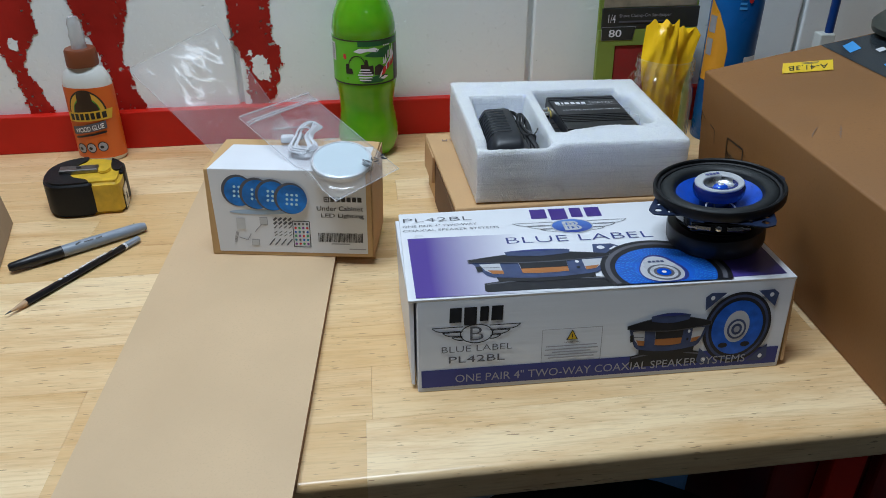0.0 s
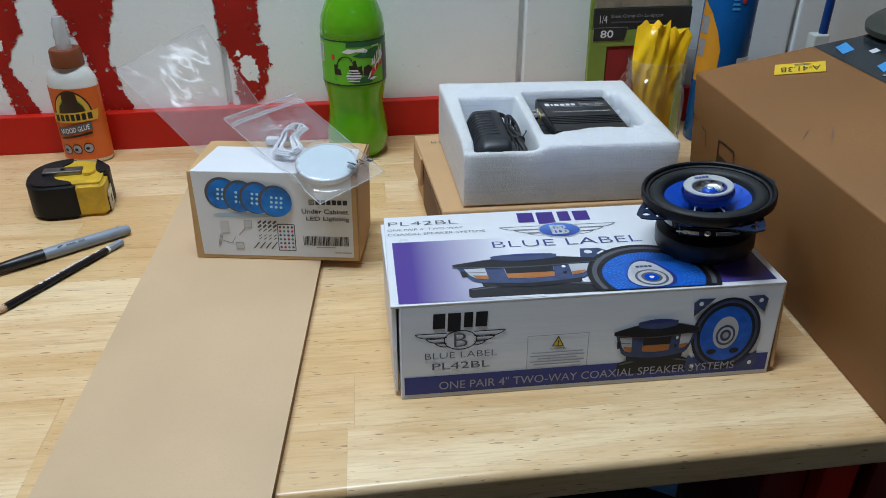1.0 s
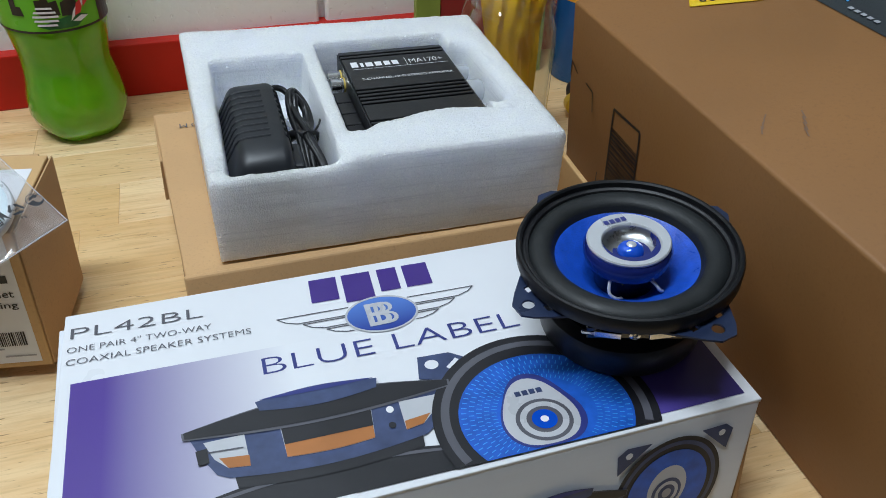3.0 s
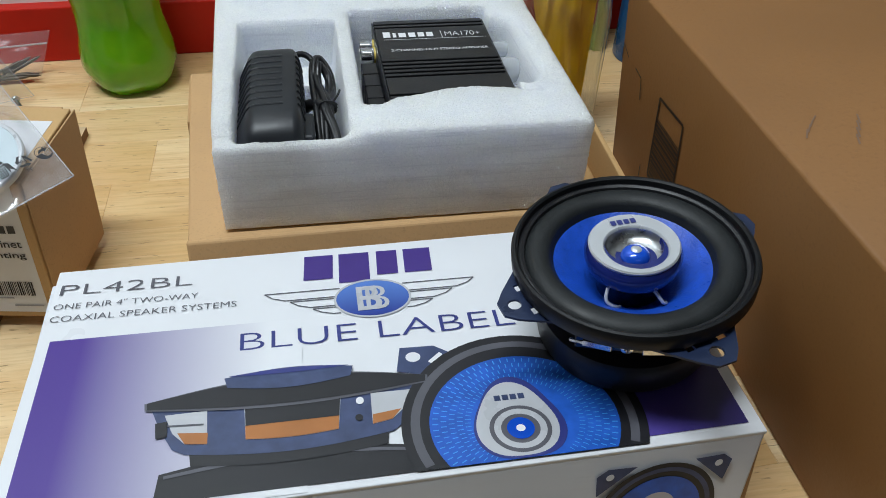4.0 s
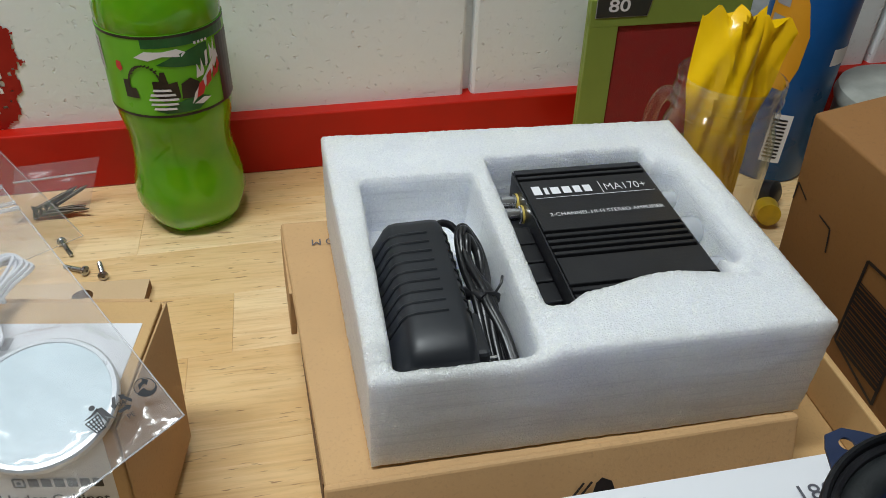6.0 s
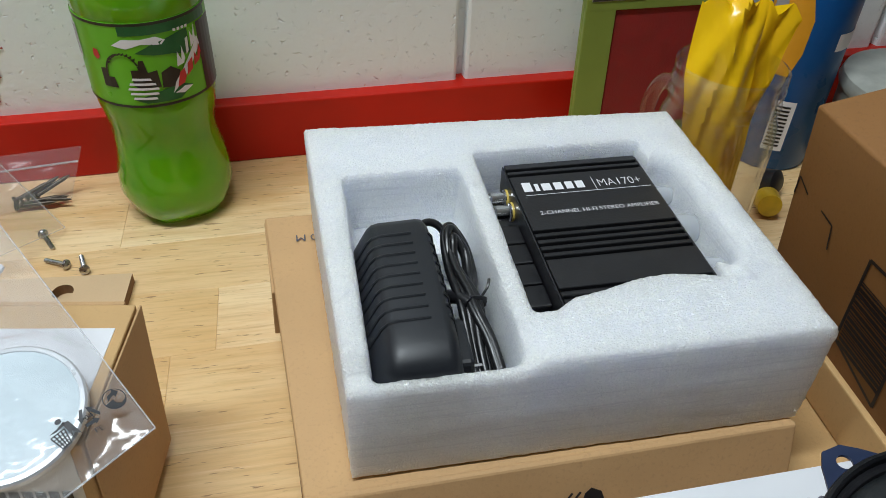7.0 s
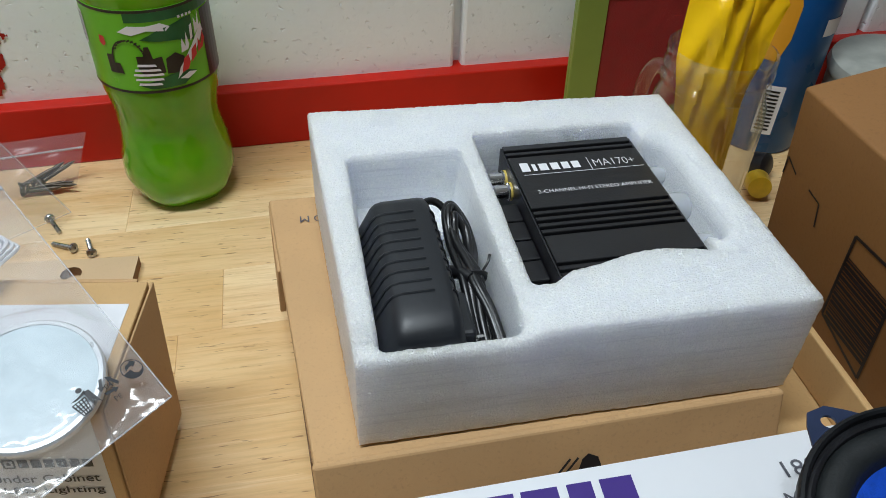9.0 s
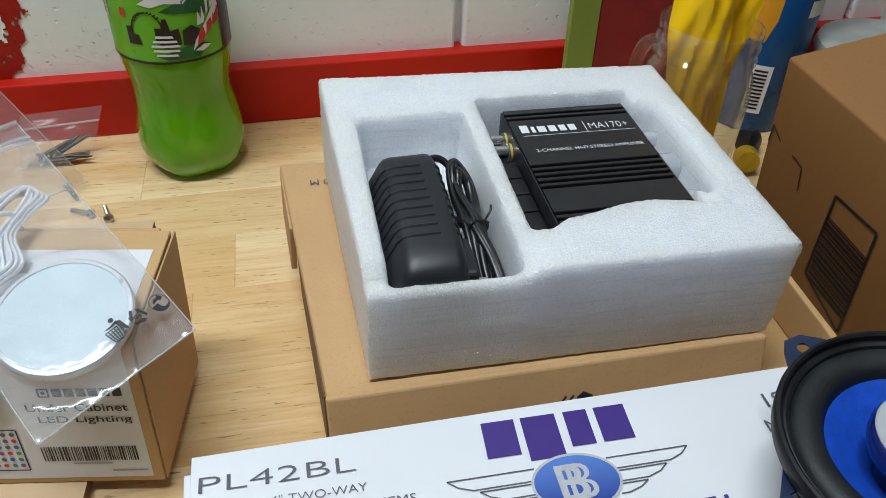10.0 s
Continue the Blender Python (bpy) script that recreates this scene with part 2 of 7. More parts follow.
M_DOME = mat("blue_dome", (0.015, 0.10, 0.70), 0.15, 0.2, coat=0.6)
M_WHITE_PLASTIC = mat("white_plastic", (0.78, 0.80, 0.83), 0.38, var=0.03)
M_DIFFUSER = mat("frosted_diffuser", (0.60, 0.70, 0.75), 0.42, var=0.05, scale=70)
M_CABLE_WHITE = mat("white_cable", (0.74, 0.75, 0.79), 0.4, var=0.05)
M_BAG = clear_mat("clear_zip_bag", tint=(0.98, 0.98, 0.985), haze=0.06, gloss=0.022, wr=26, strength=0.08, rough=0.24)
M_POUCH = clear_mat("crinkled_zip_bag", tint=(0.98, 0.98, 0.985), haze=0.06, gloss=0.05, wr=75, strength=0.34, rough=0.12)
M_BAG_LIP = clear_mat("zip_bag_lip", haze=0.30, gloss=0.06, wr=80, strength=0.4)
M_GLASS = clear_mat("jar_glass", (0.985, 0.99, 0.987), haze=0.010, gloss=0.06, wr=25, strength=0.15, edge=1.0, rough=0.02)
M_KNOB = clear_mat("clear_knob_cap", (0.80, 0.82, 0.84), haze=0.35, gloss=0.05, wr=80, strength=0.2)
M_YELLOW = mat("yellow_tape_shell", (0.66, 0.42, 0.02), 0.4, var=0.25, scale=60, relief=0.1)
M_GREY = mat("grey_plastic", (0.27, 0.31, 0.37), 0.4, var=0.06)
M_PENCIL_WOOD = mat("bare_pencil_wood", (0.56, 0.36, 0.20), 0.6, var=0.15, scale=200)
M_GRAPHITE = mat("graphite", (0.06, 0.06, 0.065), 0.35, var=0.1)
M_ORANGE = mat("orange_label", (0.66, 0.125, 0.010), 0.35, var=0.05)
M_BROWN_CAP = mat("brown_cap", (0.20, 0.055, 0.018), 0.45, var=0.12, relief=0.1, rscale=200)
M_GLUE_BODY = mat("milky_plastic", (0.70, 0.70, 0.66), 0.35, var=0.05, scale=30)
M_NOZZLE = clear_mat("clear_nozzle", (0.85, 0.86, 0.85), haze=0.3, gloss=0.06, wr=90, strength=0.3)
M_WRAPPER = mat("yellow_foil_wrapper", (1.0, 0.58, 0.003), 0.22, var=0.08, scale=30, relief=0.12, rscale=90)
M_GREEN_CARD = mat("olive_green_card", (0.23, 0.31, 0.055), 0.42, var=0.08, scale=20)
M_GREY_CARD = mat("charcoal_card", (0.03, 0.032, 0.028), 0.45, var=0.2)
M_TORN = mat("torn_card", (0.30, 0.25, 0.17), 0.8, var=0.3, scale=60, relief=0.4)
M_SAND = mat("red_abrasive", (0.27, 0.016, 0.014), 0.7, var=0.15, scale=80, relief=0.4, rscale=900)
M_BLUE_CAN = mat("blue_print", (0.012, 0.10, 0.34), 0.3, var=0.15, scale=30, coat=0.2, spec=0.15)
M_ORANGE_CAN = mat("orange_print", (0.75, 0.34, 0.02), 0.3, var=0.08)
M_LABEL_YELLOW = mat("yellow_sticker", (0.86, 0.58, 0.01), 0.4, var=0.04)
M_TAPE_BLACK = mat("black_packing_tape", (0.025, 0.032, 0.038), 0.2, var=0.15, scale=30)
M_BLUE_ROD = mat("blue_enamel", (0.008, 0.04, 0.19), 0.3, var=0.1)
M_DARK_OLIVE = mat("dark_olive_metal", (0.045, 0.048, 0.035), 0.35, var=0.3, scale=40)
M_CERAMIC = mat("white_tub", (0.66, 0.67, 0.62), 0.4, var=0.06)
M_FLOOR = mat("grey_concrete_floor", (0.06, 0.06, 0.062), 0.7, var=0.3, scale=3, relief=0.2, rscale=60)
M_CEIL = mat("white_ceiling", (0.62, 0.62, 0.6), 0.8, var=0.05, scale=4)
M_ROOM = mat("grey_room_wall", (0.30, 0.30, 0.30), 0.7, var=0.1, scale=3)
M_DARKRED = mat("dark_red_steel", (0.20, 0.008, 0.006), 0.35, var=0.2, scale=8)
M_VINYL = mat("black_vinyl", (0.006, 0.010, 0.009), 0.5, var=0.2, scale=30, relief=0.2)


def liquid_mat(name):
    m, t, p = nodes_of(name)
    v = coords(t)
    c = mix_colour(t, ramp(t, noise_at(t, v, 22, 3), 0.3, 0.7), rgb((0.13, 0.50, 0.004)), rgb((0.26, 0.62, 0.012)))
    t.links.new(c, p.inputs["Base Color"])
    p.inputs["Roughness"].default_value = 0.08
    p.inputs["Transmission Weight"].default_value = 0.35
    p.inputs["IOR"].default_value = 1.36
    p.inputs["Subsurface Weight"].default_value = 0.3
    p.inputs["Subsurface Radius"].default_value = (0.01, 0.03, 0.002)
    p.inputs["Coat Weight"].default_value = 0.5
    return m


M_SODA = liquid_mat("green_soda")
M_SODA_LABEL = mat("lime_label", (0.15, 0.50, 0.015), 0.3, var=0.08, scale=30)
M_LABEL_DARK = mat("dark_label_print", (0.022, 0.016, 0.012), 0.35, var=0.2)
M_LABEL_GREEN = mat("deep_green_print", (0.015, 0.12, 0.03), 0.35, var=0.3, scale=60)


# ---- building helpers ----
ROOT = {}


def thing(name, label, category, at=(0, 0, 0), rz=0, group="", kind=""):
    ob = new(name)
    ob.empty_display_size = 0.01
    m = pose(*at, 0, 0, rz)
    ob.matrix_world = m
    ROOT[ob.name] = m
    return tagged(ob, label, category, group, kind)


def part(name, bm, material, parent, label="", local=False, smooth=False, m=None):
    """One mesh under a thing or a part. Coordinates are the room's unless local."""
    base = ROOT[parent.name]
    if m is not None:
        bmesh.ops.transform(bm, matrix=m, verts=bm.verts)
    if not local:
        bmesh.ops.transform(bm, matrix=base.inverted(), verts=bm.verts)
    me = bpy.data.meshes.new(name)
    for f in bm.faces:
        f.smooth = smooth
    bm.to_mesh(me)
    bm.free()
    for one in material if isinstance(material, (list, tuple)) else (material,):
        me.materials.append(one)
    ob = new(name, me)
    ob.parent = parent
    ROOT[ob.name] = base
    if label:
        ob["label"] = label
    if smooth:
        me.set_sharp_from_angle(angle=radians(40))
    return ob


def solid(name, bm, material, label, category, group="", kind="", smooth=False):
    """A thing that is one mesh."""
    me = bpy.data.meshes.new(name)
    for f in bm.faces:
        f.smooth = smooth
    bm.to_mesh(me)
    bm.free()
    for one in material if isinstance(material, (list, tuple)) else (material,):
        me.materials.append(one)
    ob = new(name, me)
    ROOT[ob.name] = Matrix.Identity(4)
    if smooth:
        me.set_sharp_from_angle(angle=radians(40))
    return tagged(ob, label, category, group, kind)


def hexa(low, high, bev=0.0, seg=2, bm=None):
    """A six-sided solid from its four lower and four upper corners."""
    b = bmesh.new()
    vs = [b.verts.new(p) for p in (*low, *high)]
    for q in ((3, 2, 1, 0), (4, 5, 6, 7), (0, 1, 5, 4), (1, 2, 6, 5), (2, 3, 7, 6), (3, 0, 4, 7)):
        b.faces.new([vs[i] for i in q])
    if bev:
        bmesh.ops.bevel(b, geom=b.edges[:], offset=bev, segments=seg, profile=0.5, affect="EDGES")
    return join(bm, b)


def join(bm, b):
    if bm is None:
        return b
    me = bpy.data.meshes.new("tmp")
    b.to_mesh(me)
    b.free()
    bm.from_mesh(me)
    bpy.data.meshes.remove(me)
    return bm


def box(x0, y0, z0, x1, y1, z1, bev=0.0, seg=2, bm=None):
    return hexa([(x0, y0, z0), (x1, y0, z0), (x1, y1, z0), (x0, y1, z0)], [(x0, y0, z1), (x1, y0, z1), (x1, y1, z1), (x0, y1, z1)], bev, seg, bm)


def lathe(profile, n=48, bm=None, sx=1.0, sy=1.0, close=False):
    """Turns (radius, height) pairs about z."""
    b = bmesh.new()
    rows = []
    for r, z in profile:
        if r < 1e-6:
            rows.append([b.verts.new((0, 0, z))])
        else:
            rows.append([b.verts.new((r * sx * math.cos(2 * math.pi * i / n), r * sy * math.sin(2 * math.pi * i / n), z)) for i in range(n)])
    pairs = list(zip(rows, rows[1:])) + ([(rows[-1], rows[0])] if close else [])
    for a, c in pairs:
        for i in range(n):
            j = (i + 1) % n
            if len(a) == 1 and len(c) == 1:
                break
            if len(a) == 1:
                b.faces.new((a[0], c[j], c[i]))
            elif len(c) == 1:
                b.faces.new((a[i], a[j], c[0]))
            else:
                b.faces.new((a[i], a[j], c[j], c[i]))
    bmesh.ops.recalc_face_normals(b, faces=b.faces[:])
    return join(bm, b)


def smooth_path(points, n=8):
    """A Catmull-Rom curve through the points."""
    p = [Vector(q) for q in points]
    p = [p[0]] + p + [p[-1]]
    out = []
    for i in range(1, len(p) - 2):
        for k in range(n):
            s = k / n
            out.append(0.5 * (2 * p[i] + (p[i + 1] - p[i - 1]) * s + (2 * p[i - 1] - 5 * p[i] + 4 * p[i + 1] - p[i + 2]) * s * s + (3 * p[i] - p[i - 1] - 3 * p[i + 1] + p[i + 2]) * s ** 3))
    out.append(p[-2])
    return out


def tube(points, r, n=8, bm=None, flat=1.0, radii=None):
    """A round or flattened cord along points."""
    b = bmesh.new()
    rings = []
    up = Vector((0.13, 0.21, 0.97)).normalized()
    for i, q in enumerate(points):
        d = (points[min(i + 1, len(points) - 1)] - points[max(i - 1, 0)]).normalized()
        u = d.cross(up).normalized()
        w = u.cross(d).normalized()
        rr = radii[i] if radii else r
        rings.append([b.verts.new(q + u * math.cos(a) * rr + w * math.sin(a) * rr * flat) for a in (2 * math.pi * k / n for k in range(n))])
    for a, c in zip(rings, rings[1:]):
        for k in range(n):
            b.faces.new((a[k], a[(k + 1) % n], c[(k + 1) % n], c[k]))
    b.faces.new(rings[0][::-1])
    b.faces.new(rings[-1])
    bmesh.ops.recalc_face_normals(b, faces=b.faces[:])
    return join(bm, b)


def prism(poly, z0, z1, bev=0.0, bm=None, seg=2):
    """A flat outline raised from z0 to z1."""
    b = bmesh.new()
    lo = [b.verts.new((x, y, z0)) for x, y in poly]
    hi = [b.verts.new((x, y, z1)) for x, y in poly]
    b.faces.new(lo[::-1])
    b.faces.new(hi)
    for i in range(len(poly)):
        j = (i + 1) % len(poly)
        b.faces.new((lo[i], lo[j], hi[j], hi[i]))
    bmesh.ops.recalc_face_normals(b, faces=b.faces[:])
    if bev:
        bmesh.ops.bevel(b, geom=[e for e in b.edges if abs(e.verts[0].co.z - e.verts[1].co.z) < 1e-7], offset=bev, segments=seg, affect="EDGES")
    return join(bm, b)


def rect(a0, b0, a1, b1):
    return [(a0, b0), (a1, b0), (a1, b1), (a0, b1)]


def ell(ca, cb, ra, rb, n=40, a0=0.0, a1=360.0):
    k = n if a1 - a0 >= 360 else n + 1
    return [(ca + ra * math.cos(radians(a0 + (a1 - a0) * i / n)), cb + rb * math.sin(radians(a0 + (a1 - a0) * i / n))) for i in range(k)]


def band(outer, inner):
    """Quads between two outlines of equal count."""
    n = len(outer)
    return [[outer[i], outer[(i + 1) % n], inner[(i + 1) % n], inner[i]] for i in range(n)]


def line(a, b, w):
    d = Vector((b[0] - a[0], b[1] - a[1])).normalized() * w / 2
    return [(a[0] - d.y, a[1] + d.x), (a[0] + d.y, a[1] - d.x), (b[0] + d.y, b[1] - d.x), (b[0] - d.y, b[1] + d.x)]


def printed(name, shapes, at, material, parent, label="", lift=0.0002):
    """Flat ink shapes laid on a surface; at(a, b, lift) gives the place."""
    b = bmesh.new()
    for s in shapes:
        b.faces.new([b.verts.new(at(x, y, lift)) for x, y in s])
    bmesh.ops.recalc_face_normals(b, faces=b.faces[:])
    return part(name, b, material, parent, label)


FONT = {}


def glyphs(words, bold=0.0):
    """Vertices and faces of words in the built-in font, in a unit box."""
    key = (words, bold)
    if key not in FONT:
        c = bpy.data.curves.new("type", "FONT")
        c.body, c.offset, c.resolution_u = words, bold, 3
        o = new("type", c)
        me = bpy.data.meshes.new_from_object(o.evaluated_get(bpy.context.evaluated_depsgraph_get()))
        v = np.array([(q.co.x, q.co.y) for q in me.vertices])
        v = (v - v.min(0)) / (v.max(0) - v.min(0))
        FONT[key] = (v, [tuple(f.vertices) for f in me.polygons])
        bpy.data.objects.remove(o)
        bpy.data.curves.remove(c)
        bpy.data.meshes.remove(me)
    return FONT[key]


def lettering(words, a0, b0, a1, b1, at, material, parent, bold=0.0, lift=0.0003, label=""):
    """Words fitted between two corners of a surface's own coordinates."""
    v, faces = glyphs(words, bold)
    b = bmesh.new()
    vs = [b.verts.new(at(a0 + (a1 - a0) * x, b0 + (b1 - b0) * y, lift)) for x, y in v]
    for f in faces:
        try:
            b.faces.new([vs[i] for i in f])
        except ValueError:
            pass
    return part("lettering", b, material, parent, label)


def printed_each(name, shapes, at, material, parent, lift=0.0002):
    for shape in shapes:
        printed(name, [shape], at, material, parent, lift=lift)


def curved(name, shapes, at, material, parent, label="", lift=0.0002, step=0.004):
    """Ink shapes on a rounded surface, cut fine enough to follow it."""
    b = bmesh.new()
    for s in shapes:
        b.faces.new([b.verts.new((x, y, 0)) for x, y in s])
    bmesh.ops.triangulate(b, faces=b.faces[:])
    for _ in range(4):
        bmesh.ops.subdivide_edges(b, edges=[e for e in b.edges if abs(e.verts[0].co.x - e.verts[1].co.x) > step], cuts=1)
        bmesh.ops.triangulate(b, faces=b.faces[:])
    for q in b.verts:
        q.co = at(q.co.x, q.co.y, lift)
    return part(name, b, material, parent, label)

# ---- the room ----
SLOPE = 0.04
TILT_DEG = math.degrees(math.atan(SLOPE))


def wall_at(s, z, d=0.0):
    """A place on the block wall: along it, up it, and off it."""
    return Vector((s, 1.034 + SLOPE * s - d, z))


room = pose(0, 1.034, 0, 0, 0, TILT_DEG)


def room_box(name, x0, y0, z0, x1, y1, z1, material, label, category, kind="structure", bev=0.0):
    b = box(x0, y0, z0, x1, y1, z1, bev)
    bmesh.ops.transform(b, matrix=room, verts=b.verts)
    return solid(name, b, material, label, category, kind=kind)


room_box("floor", -2.5, -3.2, -1.0, 2.6, 0.3, -0.9, M_FLOOR, "dark grey concrete garage floor under the bench", "floor")
room_box("ceiling", -2.5, -3.2, 1.7, 2.6, 0.3, 1.8, M_CEIL, "plain white ceiling over the workshop", "ceiling")
room_box("wall_south", -2.5, -3.3, -0.9, 2.6, -3.2, 1.7, M_ROOM, "plain grey wall behind the workbench", "wall")
room_box("wall_west", -2.6, -3.2, -0.9, -2.5, 0.3, 1.7, M_ROOM, "plain grey side wall of the workshop", "wall")
room_box("wall_east", 2.6, -3.2, -0.9, 2.7, 0.3, 1.7, M_ROOM, "plain grey side wall of the workshop", "wall")
wall = room_box("wall_north", -2.5, 0.012, -0.9, 2.6, 0.2, 1.7, M_WALL, "white painted concrete block wall with old red paint patches", "wall")

# old red paint on the wall

def paint(name, outline, material, seed, lift, cell=0.0016, bare=0.0):
    """Old brushed paint in wall coordinates: a fine skin with a rough, pitted edge."""
    out = [(-0.025 + (x + 0.025) * 1.016, 0.409 - (0.409 - z) * 1.016) for x, z in outline]
    segs = [(a, out[(i + 1) % len(out)]) for i, a in enumerate(out)]
    xs, zs = [q[0] for q in out], [q[1] for q in out]
    x0, z0 = min(xs) - 0.008, min(zs) - 0.008
    nx, nz = int((max(xs) + 0.008 - x0) / cell) + 1, int((max(zs) + 0.008 - z0) / cell) + 1
    rng = random.Random(seed)

    def covered(x, z):
        inside, near = False, 1.0
        for (ax, az), (bx, bz) in segs:
            if (az > z) != (bz > z) and x < ax + (z - az) / (bz - az) * (bx - ax):
                inside = not inside
            dx, dz = bx - ax, bz - az
            s = max(0.0, min(1.0, ((x - ax) * dx + (z - az) * dz) / (dx * dx + dz * dz)))
            near = min(near, math.hypot(x - ax - dx * s, z - az - dz * s))
        d = near if inside else -near
        rough = 0.0045 * noise.noise(Vector((x * 75, z * 75, seed * 7.3))) + 0.0035 * noise.noise(Vector((x * 260, z * 260, seed * 3.1)))
        if bare and d < 0.014 and noise.noise(Vector((x * 190, z * 190, seed * 1.7 + 40))) > bare:
            return False
        return d + rough > 0

    b = bmesh.new()
    grid = {}

    def corner(i, j):
        if (i, j) not in grid:
            grid[i, j] = b.verts.new(wall_at(x0 + (i + rng.uniform(-0.4, 0.4)) * cell, z0 + (j + rng.uniform(-0.4, 0.4)) * cell, lift))
        return grid[i, j]

    for j in range(nz):
        for i in range(nx):
            if covered(x0 + (i + 0.5) * cell, z0 + (j + 0.5) * cell):
                b.faces.new((corner(i, j), corner(i + 1, j), corner(i + 1, j + 1), corner(i, j + 1)))
    bmesh.ops.recalc_face_normals(b, faces=b.faces[:])
    for g in b.faces:
        if g.normal.y > 0:
            g.normal_flip()
    return part(name, b, material, wall)


paint("paint_patch", [(-0.75, 0.50), (-0.75, 0.150), (-0.52, 0.165), (-0.496, 0.148), (-0.480, 0.108), (-0.472, 0.052), (-0.438, 0.052), (-0.455, 0.092), (-0.468, 0.122), (-0.459, 0.142), (-0.442, 0.165), (-0.440, 0.195), (-0.436, 0.30), (-0.44, 0.50)], M_REDWALL, 1, 0.0012, bare=0.46)
paint("paint_patch", [(-0.412, 0.50), (-0.406, 0.26), (-0.398, 0.20), (-0.378, 0.150), (-0.374, 0.12), (-0.370, 0.052), (-0.325, 0.052), (-0.334, 0.085), (-0.341, 0.110), (-0.342, 0.135), (-0.336, 0.160), (-0.324, 0.20), (-0.315, 0.30), (-0.325, 0.50)], M_REDWALL, 2, 0.0012, bare=0.46)
paint("paint_patch", [(-0.215, 0.50), (-0.210, 0.26), (-0.203, 0.19), (-0.201, 0.158), (-0.206, 0.146), (-0.194, 0.130), (-0.188, 0.105), (-0.190, 0.052), (-0.170, 0.052), (-0.155, 0.070), (-0.147, 0.092), (-0.143, 0.115), (-0.144, 0.138), (-0.152, 0.150), (-0.148, 0.20), (-0.139, 0.30), (-0.150, 0.50)], M_REDWALL, 3, 0.0012, bare=0.46)
paint("paint_fleck", [(-0.178, 0.120), (-0.183, 0.104), (-0.176, 0.092), (-0.161, 0.090), (-0.157, 0.103), (-0.163, 0.119), (-0.171, 0.124)], M_WALL, 4, 0.0017, cell=0.0012)
paint("paint_fleck", [(-0.186, 0.132), (-0.187, 0.124), (-0.180, 0.123), (-0.179, 0.133)], M_WALL, 5, 0.0017, cell=0.0012)
paint("paint_fleck", [(-0.478, 0.158), (-0.481, 0.147), (-0.472, 0.140), (-0.467, 0.148), (-0.470, 0.158)], M_WALL, 6, 0.0017, cell=0.0012)
paint("paint_fleck", [(-0.504, 0.160), (-0.506, 0.147), (-0.496, 0.142), (-0.492, 0.152), (-0.497, 0.161)], M_WALL, 7, 0.0017, cell=0.0012)

# red backsplash along the wall
b = box(-1.2, -0.014, 0.0, 1.3, 0.012, 0.052, 0.0015)
bmesh.ops.transform(b, matrix=room, verts=b.verts)
solid("backsplash", b, M_RED, "glossy red painted strip between bench and wall", "backsplash", kind="structure")

# ---- workbench ----
bench = thing("workbench", "varnished butcher-block workbench top of pale pine staves", "workbench", (0, 0.66, 0))
ROWS_Y = [0.3625, 0.425, 0.49, 0.55, 0.61, 0.67, 0.731, 0.806, 0.864, 0.92, 0.975, 1.03]


def bench_row(k, x):
    y = ROWS_Y[k]
    f = (y - 0.3625) / 0.65
    return y + (0.033 + 0.007 * f) * (x + 0.02)


b = box(-1.15, 0.395, -0.9, -1.07, 0.475, -0.031, 0.002)
part("leg", b, M_DARKRED, bench)
b = box(1.05, 0.44, -0.9, 1.13, 0.52, -0.031, 0.002)
part("leg", b, M_DARKRED, bench)
b = box(-1.15, 0.86, -0.9, -1.07, 0.94, -0.031, 0.002)
part("leg", b, M_DARKRED, bench)
b = box(1.05, 0.93, -0.9, 1.13, 1.01, -0.031, 0.002)
part("leg", b, M_DARKRED, bench)

# ---- under the bench ----
cab = thing("tool_cabinet", "dark red steel tool cabinet under the bench", "cabinet", (0.62, 0.70, -0.9))
part("body", box(0.36, 0.50, -0.9, 0.95, 0.95, -0.06, 0.004), M_DARKRED, cab)
part("post", box(0.405, 0.478, -0.9, 0.44, 0.499, -0.06, 0.003), M_RED, cab)
part("drawer", box(0.46, 0.482, -0.30, 0.93, 0.499, -0.10, 0.004), M_DARKRED, cab)
bin_ = thing("storage_bin", "light blue plastic bin under the bench", "bin", (0.29, 0.63, -0.9))
part("body", hexa([(0.27, 0.58, -0.9), (0.31, 0.58, -0.9), (0.31, 0.69, -0.9), (0.27, 0.69, -0.9)], [(0.262, 0.575, -0.10), (0.318, 0.575, -0.10), (0.318, 0.70, -0.10), (0.262, 0.70, -0.10)], 0.006), mat("light_blue_plastic", (0.16, 0.36, 0.70), 0.4), bin_)
stool = thing("stool", "black vinyl round stool tucked beneath the bench", "stool", (0.17, 0.36, -0.9))
b = lathe([(0, 0), (0.17, 0), (0.19, 0.012), (0.195, 0.03), (0.185, 0.05), (0.15, 0.06), (0, 0.062)], 40)
part("seat", b, M_VINYL, stool, local=True, smooth=True, m=pose(0, 0, 0.64) @ Matrix.Diagonal((1.04, 1.04, 1, 1)))
part("post", lathe([(0, 0.02), (0.03, 0.02), (0.03, 0.64), (0, 0.64)], 20), M_DARKSTEEL, stool, local=True, smooth=True)
part("base", lathe([(0, 0), (0.2, 0), (0.2, 0.012), (0.04, 0.03), (0, 0.03)], 32), M_DARKSTEEL, stool, local=True, smooth=True)

